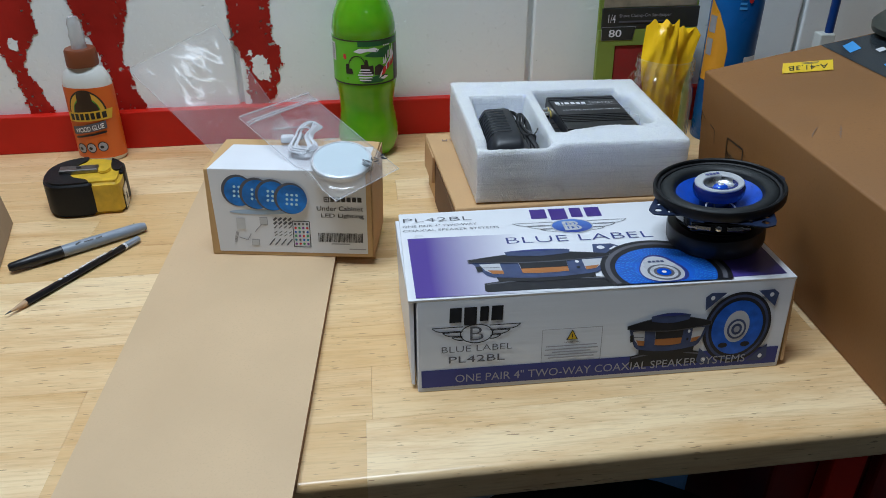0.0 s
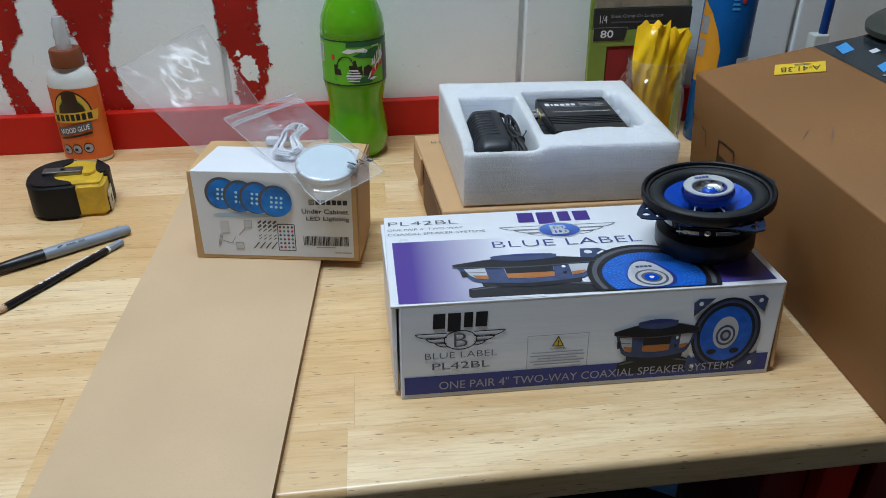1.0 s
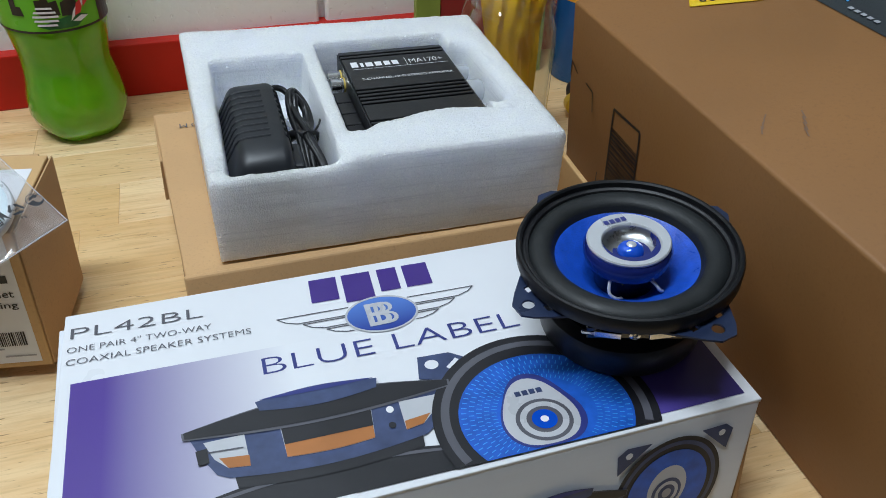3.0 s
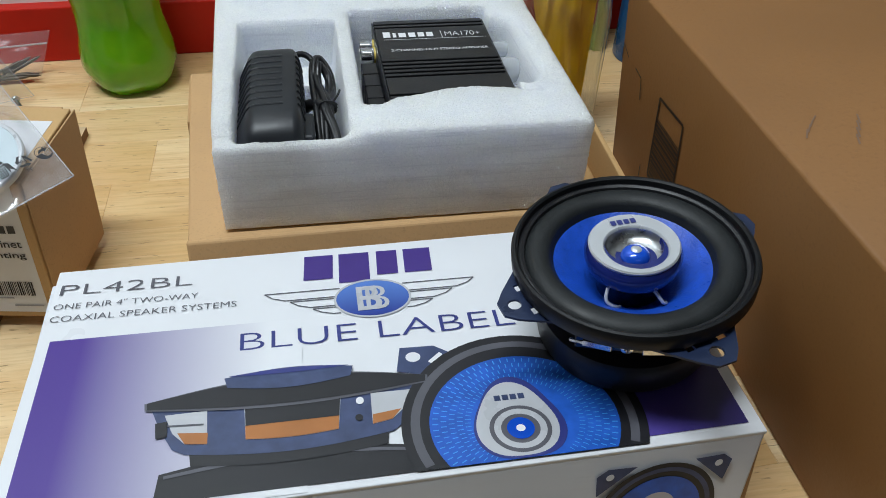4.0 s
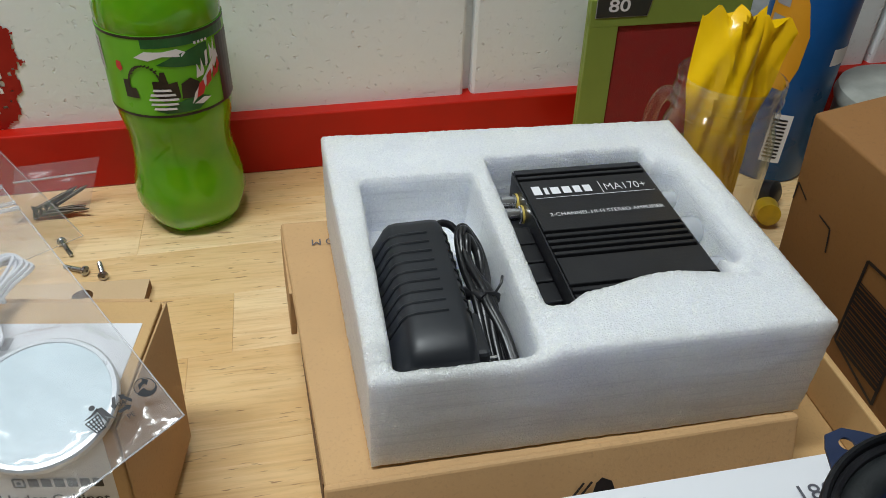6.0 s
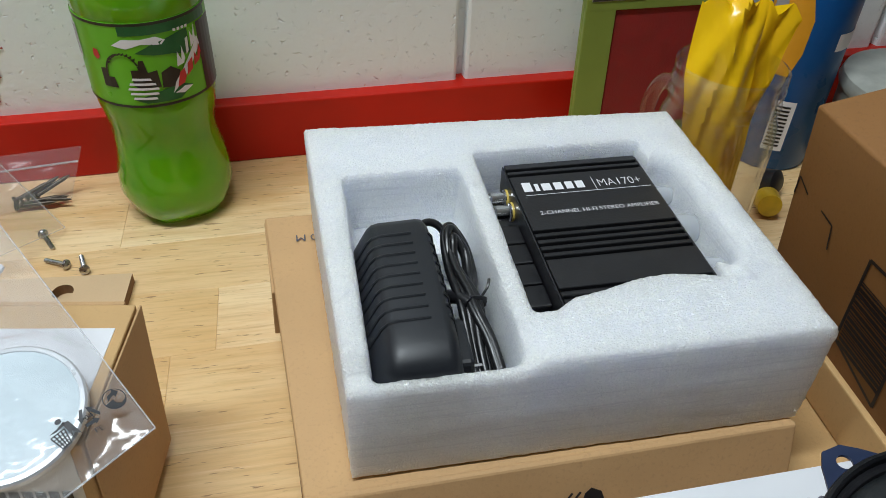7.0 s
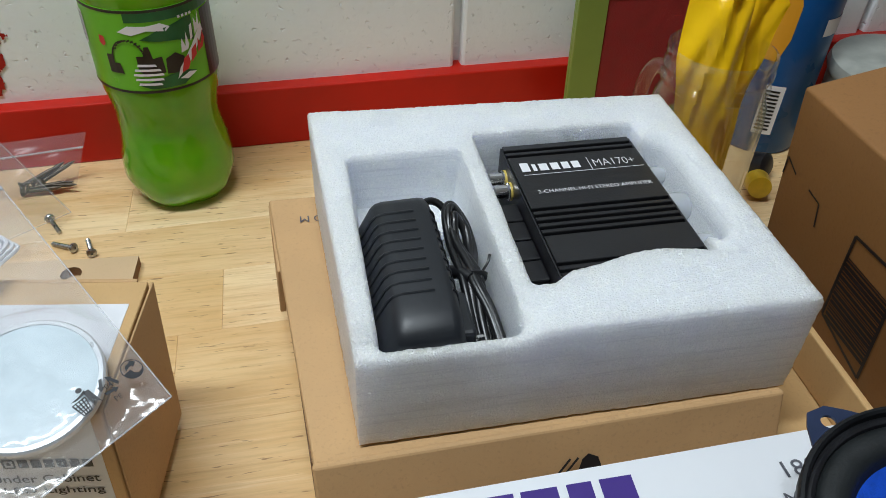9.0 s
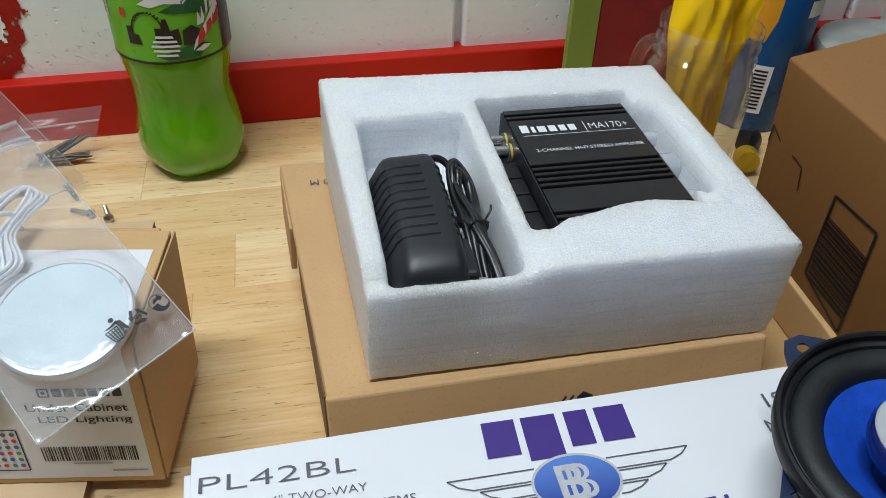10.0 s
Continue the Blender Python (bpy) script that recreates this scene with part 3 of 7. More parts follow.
# ---- long hardboard panel ----
panel = thing("hardboard_panel", "long smooth tan hardboard panel lying flat on the bench", "board", (-0.16, 0.6, 0))
HB = [(-0.253, 0.335), (-0.0925, 0.335), (-0.055, 0.879), (-0.236, 0.892)]
b = bmesh.new()
hole = ell(-0.097, 0.867, 0.0068, 0.0068, 24)
lo = [b.verts.new((x, y, 0.0004)) for x, y in HB]
hi = [b.verts.new((x, y, 0.008)) for x, y in HB]
hl = [b.verts.new((x, y, 0.0005)) for x, y in hole]
hh = [b.verts.new((x, y, 0.008)) for x, y in hole]
for i in range(4):
    b.faces.new((lo[i], lo[(i + 1) % 4], hi[(i + 1) % 4], hi[i])).material_index = 1
b.faces.new(lo[::-1])
for i in range(24):
    b.faces.new((hl[i], hh[i], hh[(i + 1) % 24], hl[(i + 1) % 24])).material_index = 1
e = [b.edges.get((hi[i], hi[(i + 1) % 4])) for i in range(4)] + [b.edges.get((hh[i], hh[(i + 1) % 24])) for i in range(24)]
bmesh.ops.triangle_fill(b, edges=e, use_beauty=True)
bmesh.ops.recalc_face_normals(b, faces=b.faces[:])
part("sheet", b, [M_MDF, M_MDF_EDGE], panel)

# ---- speaker carton ----
carton = thing("speaker_carton", "white and purple printed carton for a pair of speakers", "carton", (0.15, 0.53, 0))
CZ = 0.077
low = [(0.0, 0.452, 0.0), (0.303, 0.456, 0.0), (0.306, 0.600, 0.0), (-0.004, 0.602, 0.0)]
CB = CZ - 0.0012
high = [(0.001, 0.4697, CB), (0.312, 0.4738, CB), (0.309, 0.622, CB), (-0.005, 0.617, CB)]
part("body", hexa(low, high, 0.0012), M_CARD_SIDE, carton)


def carton_top(x, y, lift=0.0):
    return Vector((x, y, CZ + 0.0002 + lift))


def carton_front(x, z, lift=0.0):
    f = z / CZ
    return Vector((x * (1 + 0.028 * f), 0.452 + 0.0132 * x + 0.018 * f - 0.0003 - lift, z))


part("lid_panel", hexa([(-0.0055, 0.4695, CZ - 0.0025), (0.3125, 0.4737, CZ - 0.0025), (0.3095, 0.6225, CZ - 0.0025), (-0.0055, 0.6175, CZ - 0.0025)], [(-0.0055, 0.4695, CZ), (0.3125, 0.4737, CZ), (0.3095, 0.6225, CZ), (-0.0055, 0.6175, CZ)], 0.0006), M_CARD, carton, "glossy white top panel")
part("end_flap", hexa([(-0.0045, 0.458, 0.004), (-0.002, 0.457, 0.004), (-0.005, 0.597, 0.004), (-0.0075, 0.597, 0.004)], [(-0.005, 0.473, 0.073), (-0.001, 0.471, 0.073), (-0.005, 0.612, 0.073), (-0.009, 0.612, 0.073)], 0.0006), M_CARD_SIDE, carton)
part("dust_flap", hexa([(0.306, 0.458, 0.004), (0.309, 0.458, 0.004), (0.309, 0.59, 0.004), (0.3075, 0.59, 0.004)], [(0.3125, 0.478, 0.072), (0.316, 0.479, 0.072), (0.314, 0.60, 0.072), (0.3105, 0.60, 0.072)], 0.0006), M_KRAFT, carton, "bare brown inside of the end flap")

M_FADE = fade_mat("purple_blend", (0.075, 0.035, 0.27), (0.78, 0.79, 0.82), 0, -0.135, -0.05)
M_FADE2 = fade_mat("purple_corner_blend", (0.10, 0.07, 0.36), (0.03, 0.02, 0.14), 0, 0.10, 0.15)
# purple field behind the pictures
printed("purple_field", [[(0.001, 0.472), (0.115, 0.472), (0.115, 0.568), (0.0, 0.568)]], carton_top, M_FADE, carton)
printed("purple_corner", [[(0.245, 0.478), (0.306, 0.479), (0.305, 0.535), (0.252, 0.535)]], carton_top, M_FADE2, carton)
# maker's mark: four plain blocks over an oval badge with wings
mark = [[(x0, y0), (x0 + w, y0), (x0 + w + 0.001, 0.6135), (x0 + 0.001, 0.6135)] for x0, w, y0 in ((0.1170, 0.0150, 0.5950), (0.1350, 0.0160, 0.5910), (0.1550, 0.0110, 0.5950), (0.1695, 0.0145, 0.5950))]
printed_each("maker_mark", mark, carton_top, M_INK_PURPLE, carton)


def wings(cx, cy, k, ky, thick):
    """Outline of a winged badge, as thin strips."""
    out = []
    for s in (-1, 1):
        for inner, outer, top, h in ((0.016, 0.0535, 0.006, 0.0045), (0.018, 0.041, 0.0005, 0.004), (0.0165, 0.030, -0.0045, 0.0035)):
            q = [(inner, top), (outer, top), (outer - 0.004, top - h * 0.6), (outer - 0.010, top - h), (inner, top - h)]
            q = [(cx + s * x * k, cy + y * ky) for x, y in q]
            out += [line(q[i], q[i + 1], thick) for i in range(4)]
    return out


w_ = wings(0.151, 0.5795, 1, 1.25, 0.0006)
for half in (w_[:len(w_) // 2], w_[len(w_) // 2:]):
    printed("wing_outline", half, carton_top, M_INK_GREY, carton)
printed("badge_rim", band(ell(0.151, 0.578, 0.0195, 0.0138), ell(0.151, 0.578, 0.0183, 0.0126)), carton_top, M_INK_SILVER, carton, lift=0.0004)
printed("badge", [ell(0.151, 0.578, 0.0185, 0.0128)], carton_top, fade_mat("badge_blue", (0.012, 0.03, 0.26), (0.10, 0.22, 0.62), 1, 0.035, 0.06), carton, lift=0.0003)
lettering("B", 0.143, 0.5695, 0.1555, 0.5865, carton_top, M_INK_SILVER, carton, 0.01, 0.0005)
lettering("B", 0.1475, 0.5695, 0.159, 0.5865, carton_top, M_INK_SILVER, carton, -0.005, 0.0006)
lettering("BLUE LABEL", 0.0865, 0.5505, 0.2185, 0.5615, carton_top, M_INK_NAVY, carton, -0.014)
lettering("PL42BL", -0.0020, 0.5990, 0.0615, 0.6065, carton_top, M_INK_GREY, carton, -0.014)
lettering('ONE PAIR 4" TWO-WAY', -0.0030, 0.5890, 0.0650, 0.5930, carton_top, M_INK_GREY, carton, -0.010)
lettering("COAXIAL SPEAKER SYSTEMS", -0.0030, 0.5805, 0.0840, 0.5845, carton_top, M_INK_GREY, carton, -0.010)
lettering("180", 0.2515, 0.600, 0.268, 0.608, carton_top, M_INK_GREY, carton)
lettering("MAX", 0.2450, 0.587, 0.2665, 0.5935, carton_top, M_INK_GREY, carton)


def speaker_print(at, sx, sy, cx, cy, side, face, flip=1):
    """A printed picture of a speaker from the side and one from the front."""
    def tr(pts):
        return [(cx + x * sx, cy + y * sy) for x, y in pts]
    if side:
        bow = lambda x0, x1, y, dip, n=14: [(x0 + (x1 - x0) * k / n, y - dip * math.sin(math.pi * k / n)) for k in range(n + 1)]
        printed("pictured_magnet", [tr(bow(-0.052, 0.051, -0.038, -0.006) + [(0.052, -0.049), (0.050, -0.051), (-0.051, -0.051), (-0.053, -0.049)])], at, M_INK, carton, lift=0.0003)
        printed("pictured_gleam", [tr(bow(-0.050, 0.049, -0.039, -0.0045) + bow(0.049, -0.050, -0.0405, -0.0040))], at, M_INK_GREY, carton, lift=0.0005)
        printed("pictured_cup", [tr([(-0.041, -0.029), (0.041, -0.029)] + bow(0.040, -0.040, -0.036, 0.003))], at, M_INK, carton, lift=0.0006)
        printed("pictured_basket", [tr([(-0.058, -0.006), (0.058, -0.006), (0.054, -0.016), (0.047, -0.027)] + bow(0.043, -0.043, -0.030, 0.004) + [(-0.048, -0.027), (-0.054, -0.016)])], at, M_INK_STEEL, carton, lift=0.0007)
        for q in ([(-0.0195, -0.0085), (0.0220, -0.0085)] + bow(0.0200, -0.0185, -0.0260, 0.0012), [(-0.0525, -0.0090), (-0.0350, -0.0088), (-0.0340, -0.0262), (-0.0430, -0.0250), (-0.0485, -0.0190)], [(0.0350, -0.0088), (0.0525, -0.0090), (0.0485, -0.0190), (0.0430, -0.0240), (0.0345, -0.0255)]):
            printed("pictured_window", [tr(q)], at, M_INK_SILVER, carton, lift=0.0008)
        for q in ([(-0.0188, -0.0190), (0.0206, -0.0190)] + bow(0.0200, -0.0185, -0.0260, 0.0012), [(-0.0340, -0.0205), (-0.0465, -0.0190), (-0.0430, -0.0250), (-0.0340, -0.0262)], [(0.0350, -0.0205), (0.0475, -0.0190), (0.0430, -0.0240), (0.0345, -0.0255)]):
            printed("pictured_coil", [tr(q)], at, M_INK_AMBER, carton, lift=0.0009)
        printed("pictured_shade", [tr([(-0.0192, -0.0088), (0.0217, -0.0088), (0.0207, -0.0192), (-0.0187, -0.0192)])], at, M_INK, carton, lift=0.0010)
        printed("pictured_rivet", [tr(ell(0.0300, -0.0125, 0.0018, 0.0020, 12))], at, M_INK_WHITE, carton, lift=0.0011)
        printed("pictured_rivet", [tr(ell(0.0290, -0.0215, 0.0017, 0.0018, 12))], at, M_INK, carton, lift=0.0011)
        printed("pictured_terminal", [tr([(-0.0560, -0.0130), (-0.0510, -0.0125), (-0.0505, -0.0205), (-0.0550, -0.0210)])], at, M_INK, carton, lift=0.0011)
        printed("pictured_lead", [tr(line((-0.0510, -0.0150), (-0.0360, -0.0160), 0.0008))], at, M_INK_GREY, carton, lift=0.0011)
        printed("pictured_edge", [tr(bow(-0.0610, 0.0610, -0.0060, 0.0050) + bow(0.0615, -0.0615, -0.0020, -0.0085))], at, M_INK_GREY, carton, lift=0.0012)
        printed("pictured_rim", [tr(bow(-0.0600, 0.0600, -0.0055, 0.0040) + bow(0.0605, -0.0605, -0.0020, -0.0075))], at, M_INK, carton, lift=0.0014)
        printed("pictured_pod", [tr(bow(-0.0270, 0.0270, 0.0020, 0.0030) + bow(0.0285, -0.0285, 0.0075, -0.0030))], at, M_INK_STEEL, carton, lift=0.0016)
        printed("pictured_pod_top", [tr(bow(-0.0265, 0.0265, 0.0080, 0.0008) + bow(0.0265, -0.0265, 0.0082, -0.0018))], at, M_INK_NAVY, carton, lift=0.0018)
    return tr


def cut(poly, b0):
    """An outline clipped below b0."""
    out = []
    for i, p in enumerate(poly):
        q = poly[(i + 1) % len(poly)]
        if p[1] >= b0:
            out.append(p)
        if (p[1] - b0) * (q[1] - b0) < 0:
            s = (b0 - p[1]) / (q[1] - p[1])
            out.append((p[0] + (q[0] - p[0]) * s, b0))
    return out


speaker_print(carton_top, 1.0, 1.0, 0.109, 0.526, True, False)
YB = 0.4745
RC = (0.2085, 0.493)
printed("pictured_tab", [cut(q, YB) for q in ([(0.157, 0.528), (0.160, 0.542), (0.176, 0.5415), (0.186, 0.534), (0.176, 0.522)],)], carton_top, M_INK_STEEL, carton, lift=0.0007)
printed("pictured_hole", [ell(0.1655, 0.5355, 0.0035, 0.003, 16), [(0.172, 0.532), (0.178, 0.537), (0.1795, 0.5355), (0.1735, 0.5305)]], carton_top, M_CARD, carton, lift=0.0009)
printed("pictured_surround", [cut(ell(*RC, 0.0535, 0.0500, 64), YB)], carton_top, M_INK, carton, lift=0.0010)
printed("pictured_roll", [cut(q, YB) for q in band(ell(*RC, 0.0495, 0.0460, 64), ell(*RC, 0.0455, 0.0425, 64)) if min(p[1] for p in q) > YB], carton_top, M_INK_GREY, carton, lift=0.0011)
printed("pictured_cone", [cut(ell(*RC, 0.0415, 0.0365, 64), YB)], carton_top, M_INK_BLUE, carton, lift=0.0012)
rays = []
for k in range(72):
    for j in range(5):
        a, r0 = radians(k * 5 + (j % 2) * 2.5), 0.57 + j * 0.085
        q = [(RC[0] + 0.0415 * r * math.cos(a + d), RC[1] + 0.0365 * r * math.sin(a + d)) for r, d in ((r0, -0.007), (r0 + 0.06, -0.007), (r0 + 0.06, 0.007), (r0, 0.007))]
        if min(p[1] for p in q) > YB:
            rays.append(q)
printed("pictured_weave", rays, carton_top, M_INK_SKY, carton, lift=0.0013)
printed("pictured_tweeter", [cut([(RC[0] - 0.003 + 0.0195 * math.cos(a) * (1 + 0.10 * math.cos(3 * (a - 1.57))), RC[1] + 0.001 + 0.0215 * math.sin(a) * (1 + 0.10 * math.cos(3 * (a - 1.57)))) for a in (2 * math.pi * i / 48 for i in range(48))], YB)], carton_top, M_INK_NAVY, carton, lift=0.0014)
printed("pictured_face", [cut([(RC[0] - 0.004 + 0.0175 * math.cos(a) * (1 + 0.08 * math.cos(3 * (a - 1.57))), RC[1] + 0.0005 + 0.0195 * math.sin(a) * (1 + 0.08 * math.cos(3 * (a - 1.57)))) for a in (2 * math.pi * i / 48 for i in range(48))], YB)], carton_top, M_INK_SILVER, carton, lift=0.0015)
printed("pictured_name", [rect(RC[0] - 0.011 + i * 0.0036, RC[1] + 0.0115, RC[0] - 0.0082 + i * 0.0036, RC[1] + 0.0145) for i in range(4)], carton_top, M_INK_STEEL, carton, lift=0.0016)
printed("pictured_well", [cut(ell(RC[0] - 0.003, RC[1] - 0.004, 0.0135, 0.0120), YB)], carton_top, M_INK_GREY, carton, lift=0.0016)
printed("pictured_ring", [q for q in band(ell(RC[0] - 0.003, RC[1] - 0.004, 0.0115, 0.0102), ell(RC[0] - 0.003, RC[1] - 0.004, 0.0085, 0.0075)) if min(p[1] for p in q) > YB], carton_top, M_INK_SILVER, carton, lift=0.0017)
printed("pictured_dome", [cut(ell(RC[0] - 0.003, RC[1] - 0.004, 0.0060, 0.0055), YB)], carton_top, M_DOME, carton, lift=0.0018)
printed("pictured_tip", [ell(RC[0] - 0.003, RC[1] - 0.004, 0.0020, 0.0018, 16)], carton_top, M_INK_WHITE, carton, lift=0.0019)

# front of the carton
printed("blue_band", [[(0.003, 0.004), (0.300, 0.004), (0.300, 0.0185), (0.003, 0.0185)]], carton_front, M_INK_NAVY, carton)
lettering('ONE PAIR 4" TWO-WAY COAXIAL SPEAKER SYSTEMS', 0.030, 0.0075, 0.272, 0.0142, carton_front, M_INK_SOFT, carton, lift=0.0012)
FM = [[(0.027 + (x - 0.119) * 0.62, 0.057 + (y - 0.595) * 0.65) for x, y in q] for q in mark]
printed_each("maker_mark", FM, carton_front, M_INK, carton)
w_ = wings(0.047, 0.0485, 0.65, 0.8, 0.0007)
for half in (w_[:len(w_) // 2], w_[len(w_) // 2:]):
    printed("wing_outline", half, carton_front, M_INK, carton)
printed("badge_rim", band(ell(0.047, 0.047, 0.0130, 0.0080), ell(0.047, 0.047, 0.0122, 0.0072)), carton_front, M_INK, carton)
lettering("B", 0.042, 0.0415, 0.0525, 0.0525, carton_front, M_INK_GREY, carton, -0.01)
lettering("BLUE LABEL", 0.0195, 0.0325, 0.0755, 0.0375, carton_front, M_INK_GREY, carton, -0.01)
lettering("PL42BL", 0.025, 0.0235, 0.070, 0.029, carton_front, M_INK_GREY, carton)
box_rect = rect(0.0995, 0.0185, 0.148, 0.046)
printed("notice_frame", [line(box_rect[i], box_rect[(i + 1) % 4], 0.0005) for i in range(4)], carton_front, M_INK_SOFT, carton)
printed_each("notice_line", [rect(0.102 + d, z, 0.1455 - d, z + 0.0009) for z, d in ((0.0285, 0.0), (0.0262, 0.006), (0.0239, 0.0), (0.0216, 0.003), (0.0330 - 0.0018, 0.001))], carton_front, M_INK_SOFT, carton)
lettering("WARNING", 0.1175, 0.0338, 0.1305, 0.0352, carton_front, M_INK_GREY, carton)
printed("warning_triangle", [[(0.1190, 0.0365), (0.1285, 0.0365), (0.12375, 0.0450)]], carton_front, M_INK, carton)
printed("warning_fill", [[(0.1201, 0.0371), (0.1274, 0.0371), (0.12375, 0.0438)]], carton_front, M_INK_YELLOW, carton, lift=0.0004)
printed("warning_stroke", [rect(0.1234, 0.0388, 0.1241, 0.0418), rect(0.1234, 0.0377, 0.1241, 0.0384)], carton_front, M_INK, carton, lift=0.0006)
speaker_print(carton_front, 0.57, 0.74, 0.203, 0.0465, True, False)
FC = (0.2605, 0.0375)
tabs = []
for sx, sy in ((-1, 1), (1, 1), (-1, -1), (1, -1)):
    tabs.append([(FC[0] + sx * x, FC[1] + sy * y) for x, y in ((0.013, 0.030), (0.026, 0.0305), (0.0305, 0.027), (0.029, 0.016))])
for q in tabs:
    printed("pictured_tab", [q], carton_front, M_INK_STEEL, carton, lift=0.0004)
for sx in (-1, 1):
    for sy in (-1, 1):
        printed("pictured_hole", [ell(FC[0] + sx * 0.0245, FC[1] + sy * 0.0262, 0.0018, 0.0018, 14)], carton_front, M_CARD, carton, lift=0.0006)
printed("pictured_surround", [ell(*FC, 0.0285, 0.0300, 56)], carton_front, M_INK, carton, lift=0.0006)
printed("pictured_roll", band(ell(*FC, 0.0262, 0.0277, 56), ell(*FC, 0.0240, 0.0255, 56)), carton_front, M_INK_STEEL, carton, lift=0.0007)
printed("pictured_cone", [ell(*FC, 0.0215, 0.0228, 56)], carton_front, M_INK_BLUE, carton, lift=0.0008)
printed("pictured_face", [ell(FC[0] - 0.0005, FC[1] + 0.001, 0.0105, 0.0135, 40)], carton_front, M_INK_SILVER, carton, lift=0.0010)
printed("pictured_well", [ell(FC[0] - 0.0005, FC[1] - 0.001, 0.0080, 0.0085, 40)], carton_front, M_INK_STEEL, carton, lift=0.0012)
printed("pictured_ring", band(ell(FC[0] - 0.0005, FC[1] - 0.001, 0.0063, 0.0068), ell(FC[0] - 0.0005, FC[1] - 0.001, 0.0045, 0.0048)), carton_front, M_INK_SILVER, carton, lift=0.0014)
printed("pictured_dome", [ell(FC[0] - 0.0005, FC[1] - 0.001, 0.0025, 0.0027, 20)], carton_front, M_INK_SOFT, carton, lift=0.0015)
printed("pictured_leads", [ell(FC[0] - 0.010, FC[1] - 0.0145, 0.004, 0.0022, 16), ell(FC[0] + 0.009, FC[1] - 0.0145, 0.004, 0.0022, 16)], carton_front, M_INK, carton, lift=0.0010)

# ---- loose speaker ----
spk = thing("car_speaker", "round coaxial car speaker with blue cone and black rubber edge", "speaker", (0.2685, 0.5385, CZ + 0.0032), 14)
spk.matrix_world = pose(0.2685, 0.5385, CZ + 0.0032, 0, -5.5, 0) @ pose(0, 0, 0, 0, 0, 14)
spk.scale = (0.99, 0.99, 0.96)
part("magnet", lathe([(0, 0), (0.0375, 0), (0.0405, 0.0015), (0.0415, 0.004), (0.0415, 0.016), (0.0405, 0.0185), (0.036, 0.0195), (0, 0.0195)], 64), M_BLACK, spk, local=True, smooth=True)
part("back_plate", lathe([(0.0, 0.0195), (0.033, 0.0195), (0.034, 0.021), (0.034, 0.0225), (0.030, 0.0232), (0, 0.0232)], 56), M_GLOSS_BLACK, spk, local=True, smooth=True)
part("basket", lathe([(0.030, 0.023), (0.0355, 0.0245), (0.0385, 0.030), (0.0415, 0.042), (0.0445, 0.0465), (0.0445, 0.0475), (0.0400, 0.0465), (0.0360, 0.034), (0.028, 0.026)], 64, close=True), M_GLOSS_BLACK, spk, local=True, smooth=True)
part("rim", lathe([(0.0470, 0.0445), (0.0528, 0.0450), (0.0543, 0.0468), (0.0545, 0.0530), (0.0538, 0.0545), (0.0526, 0.0548), (0.0516, 0.0540), (0.0512, 0.0505), (0.0470, 0.0490)], 80, close=True), M_RUBBER, spk, local=True, smooth=True)
part("gasket", lathe([(0.0514, 0.0500), (0.0512, 0.0514), (0.0500, 0.0518), (0.0486, 0.0512), (0.0482, 0.0496), (0.0500, 0.0488)], 72, close=True), M_BLACK, spk, local=True, smooth=True)
part("surround", lathe([(0.0490, 0.0492)] + [(0.0425 + 0.0062 * math.cos(radians(a)), 0.0476 + 0.0048 * math.sin(radians(a))) for a in range(12, 175, 9)] + [(0.0352, 0.0462), (0.0350, 0.0450), (0.0488, 0.0455)], 80, close=True), M_SURROUND, spk, "rolled rubber edge", local=True, smooth=True)
part("cone", lathe([(0.0362, 0.0468), (0.0300, 0.0425), (0.0200, 0.0345), (0.0125, 0.0290), (0.0125, 0.0275), (0.0200, 0.0330), (0.0360, 0.0455)], 72, close=True), M_CONE, spk, "bright blue woven cone", local=True, smooth=True)
part("pole", lathe([(0, 0.026), (0.0125, 0.026), (0.0150, 0.030), (0.0160, 0.044), (0, 0.044)], 40), M_GLOSS_BLACK, spk, local=True, smooth=True)
pod = part("tweeter", lathe([(0, 0.043), (0.0165, 0.043), (0.0205, 0.0455), (0.0216, 0.0495), (0.0216, 0.0530), (0.0200, 0.0556), (0.0130, 0.0562), (0.0120, 0.0520), (0, 0.0510)], 56), M_POD, spk, "dark blue tweeter housing", local=True, smooth=True)
ring = bmesh.new()
FACE_N = 56
loops = []
for r, dy, z in ((0.0200, 0.0, 0.0552), (0.0203, 0.0, 0.0566), (0.0197, 0.0, 0.0574), (0.0146, -0.0026, 0.0573), (0.0139, -0.0026, 0.0566), (0.0137, -0.0026, 0.0550)):
    loops.append([ring.verts.new((r * math.cos(2 * math.pi * i / FACE_N), r * math.sin(2 * math.pi * i / FACE_N) + dy, z)) for i in range(FACE_N)])
for a, c in zip(loops, loops[1:] + loops[:1]):
    for i in range(FACE_N):
        ring.faces.new((a[i], a[(i + 1) % FACE_N], c[(i + 1) % FACE_N], c[i]))
bmesh.ops.recalc_face_normals(ring, faces=ring.faces[:])
rot = Matrix.Rotation(radians(-14), 4, "Z")
part("face_ring", ring, M_SILVER, pod, "silver oval face", local=True, smooth=True, m=rot)
off = rot @ Matrix.Translation((0, -0.0030, 0))
part("horn", lathe([(0.0138, 0.0564), (0.0131, 0.0540), (0.0108, 0.0524), (0.0085, 0.0516), (0.0062, 0.0514), (0.0062, 0.0508), (0.0127, 0.0514)], 44, close=True), M_STEEL, pod, "bright horn", local=True, smooth=True, m=off)
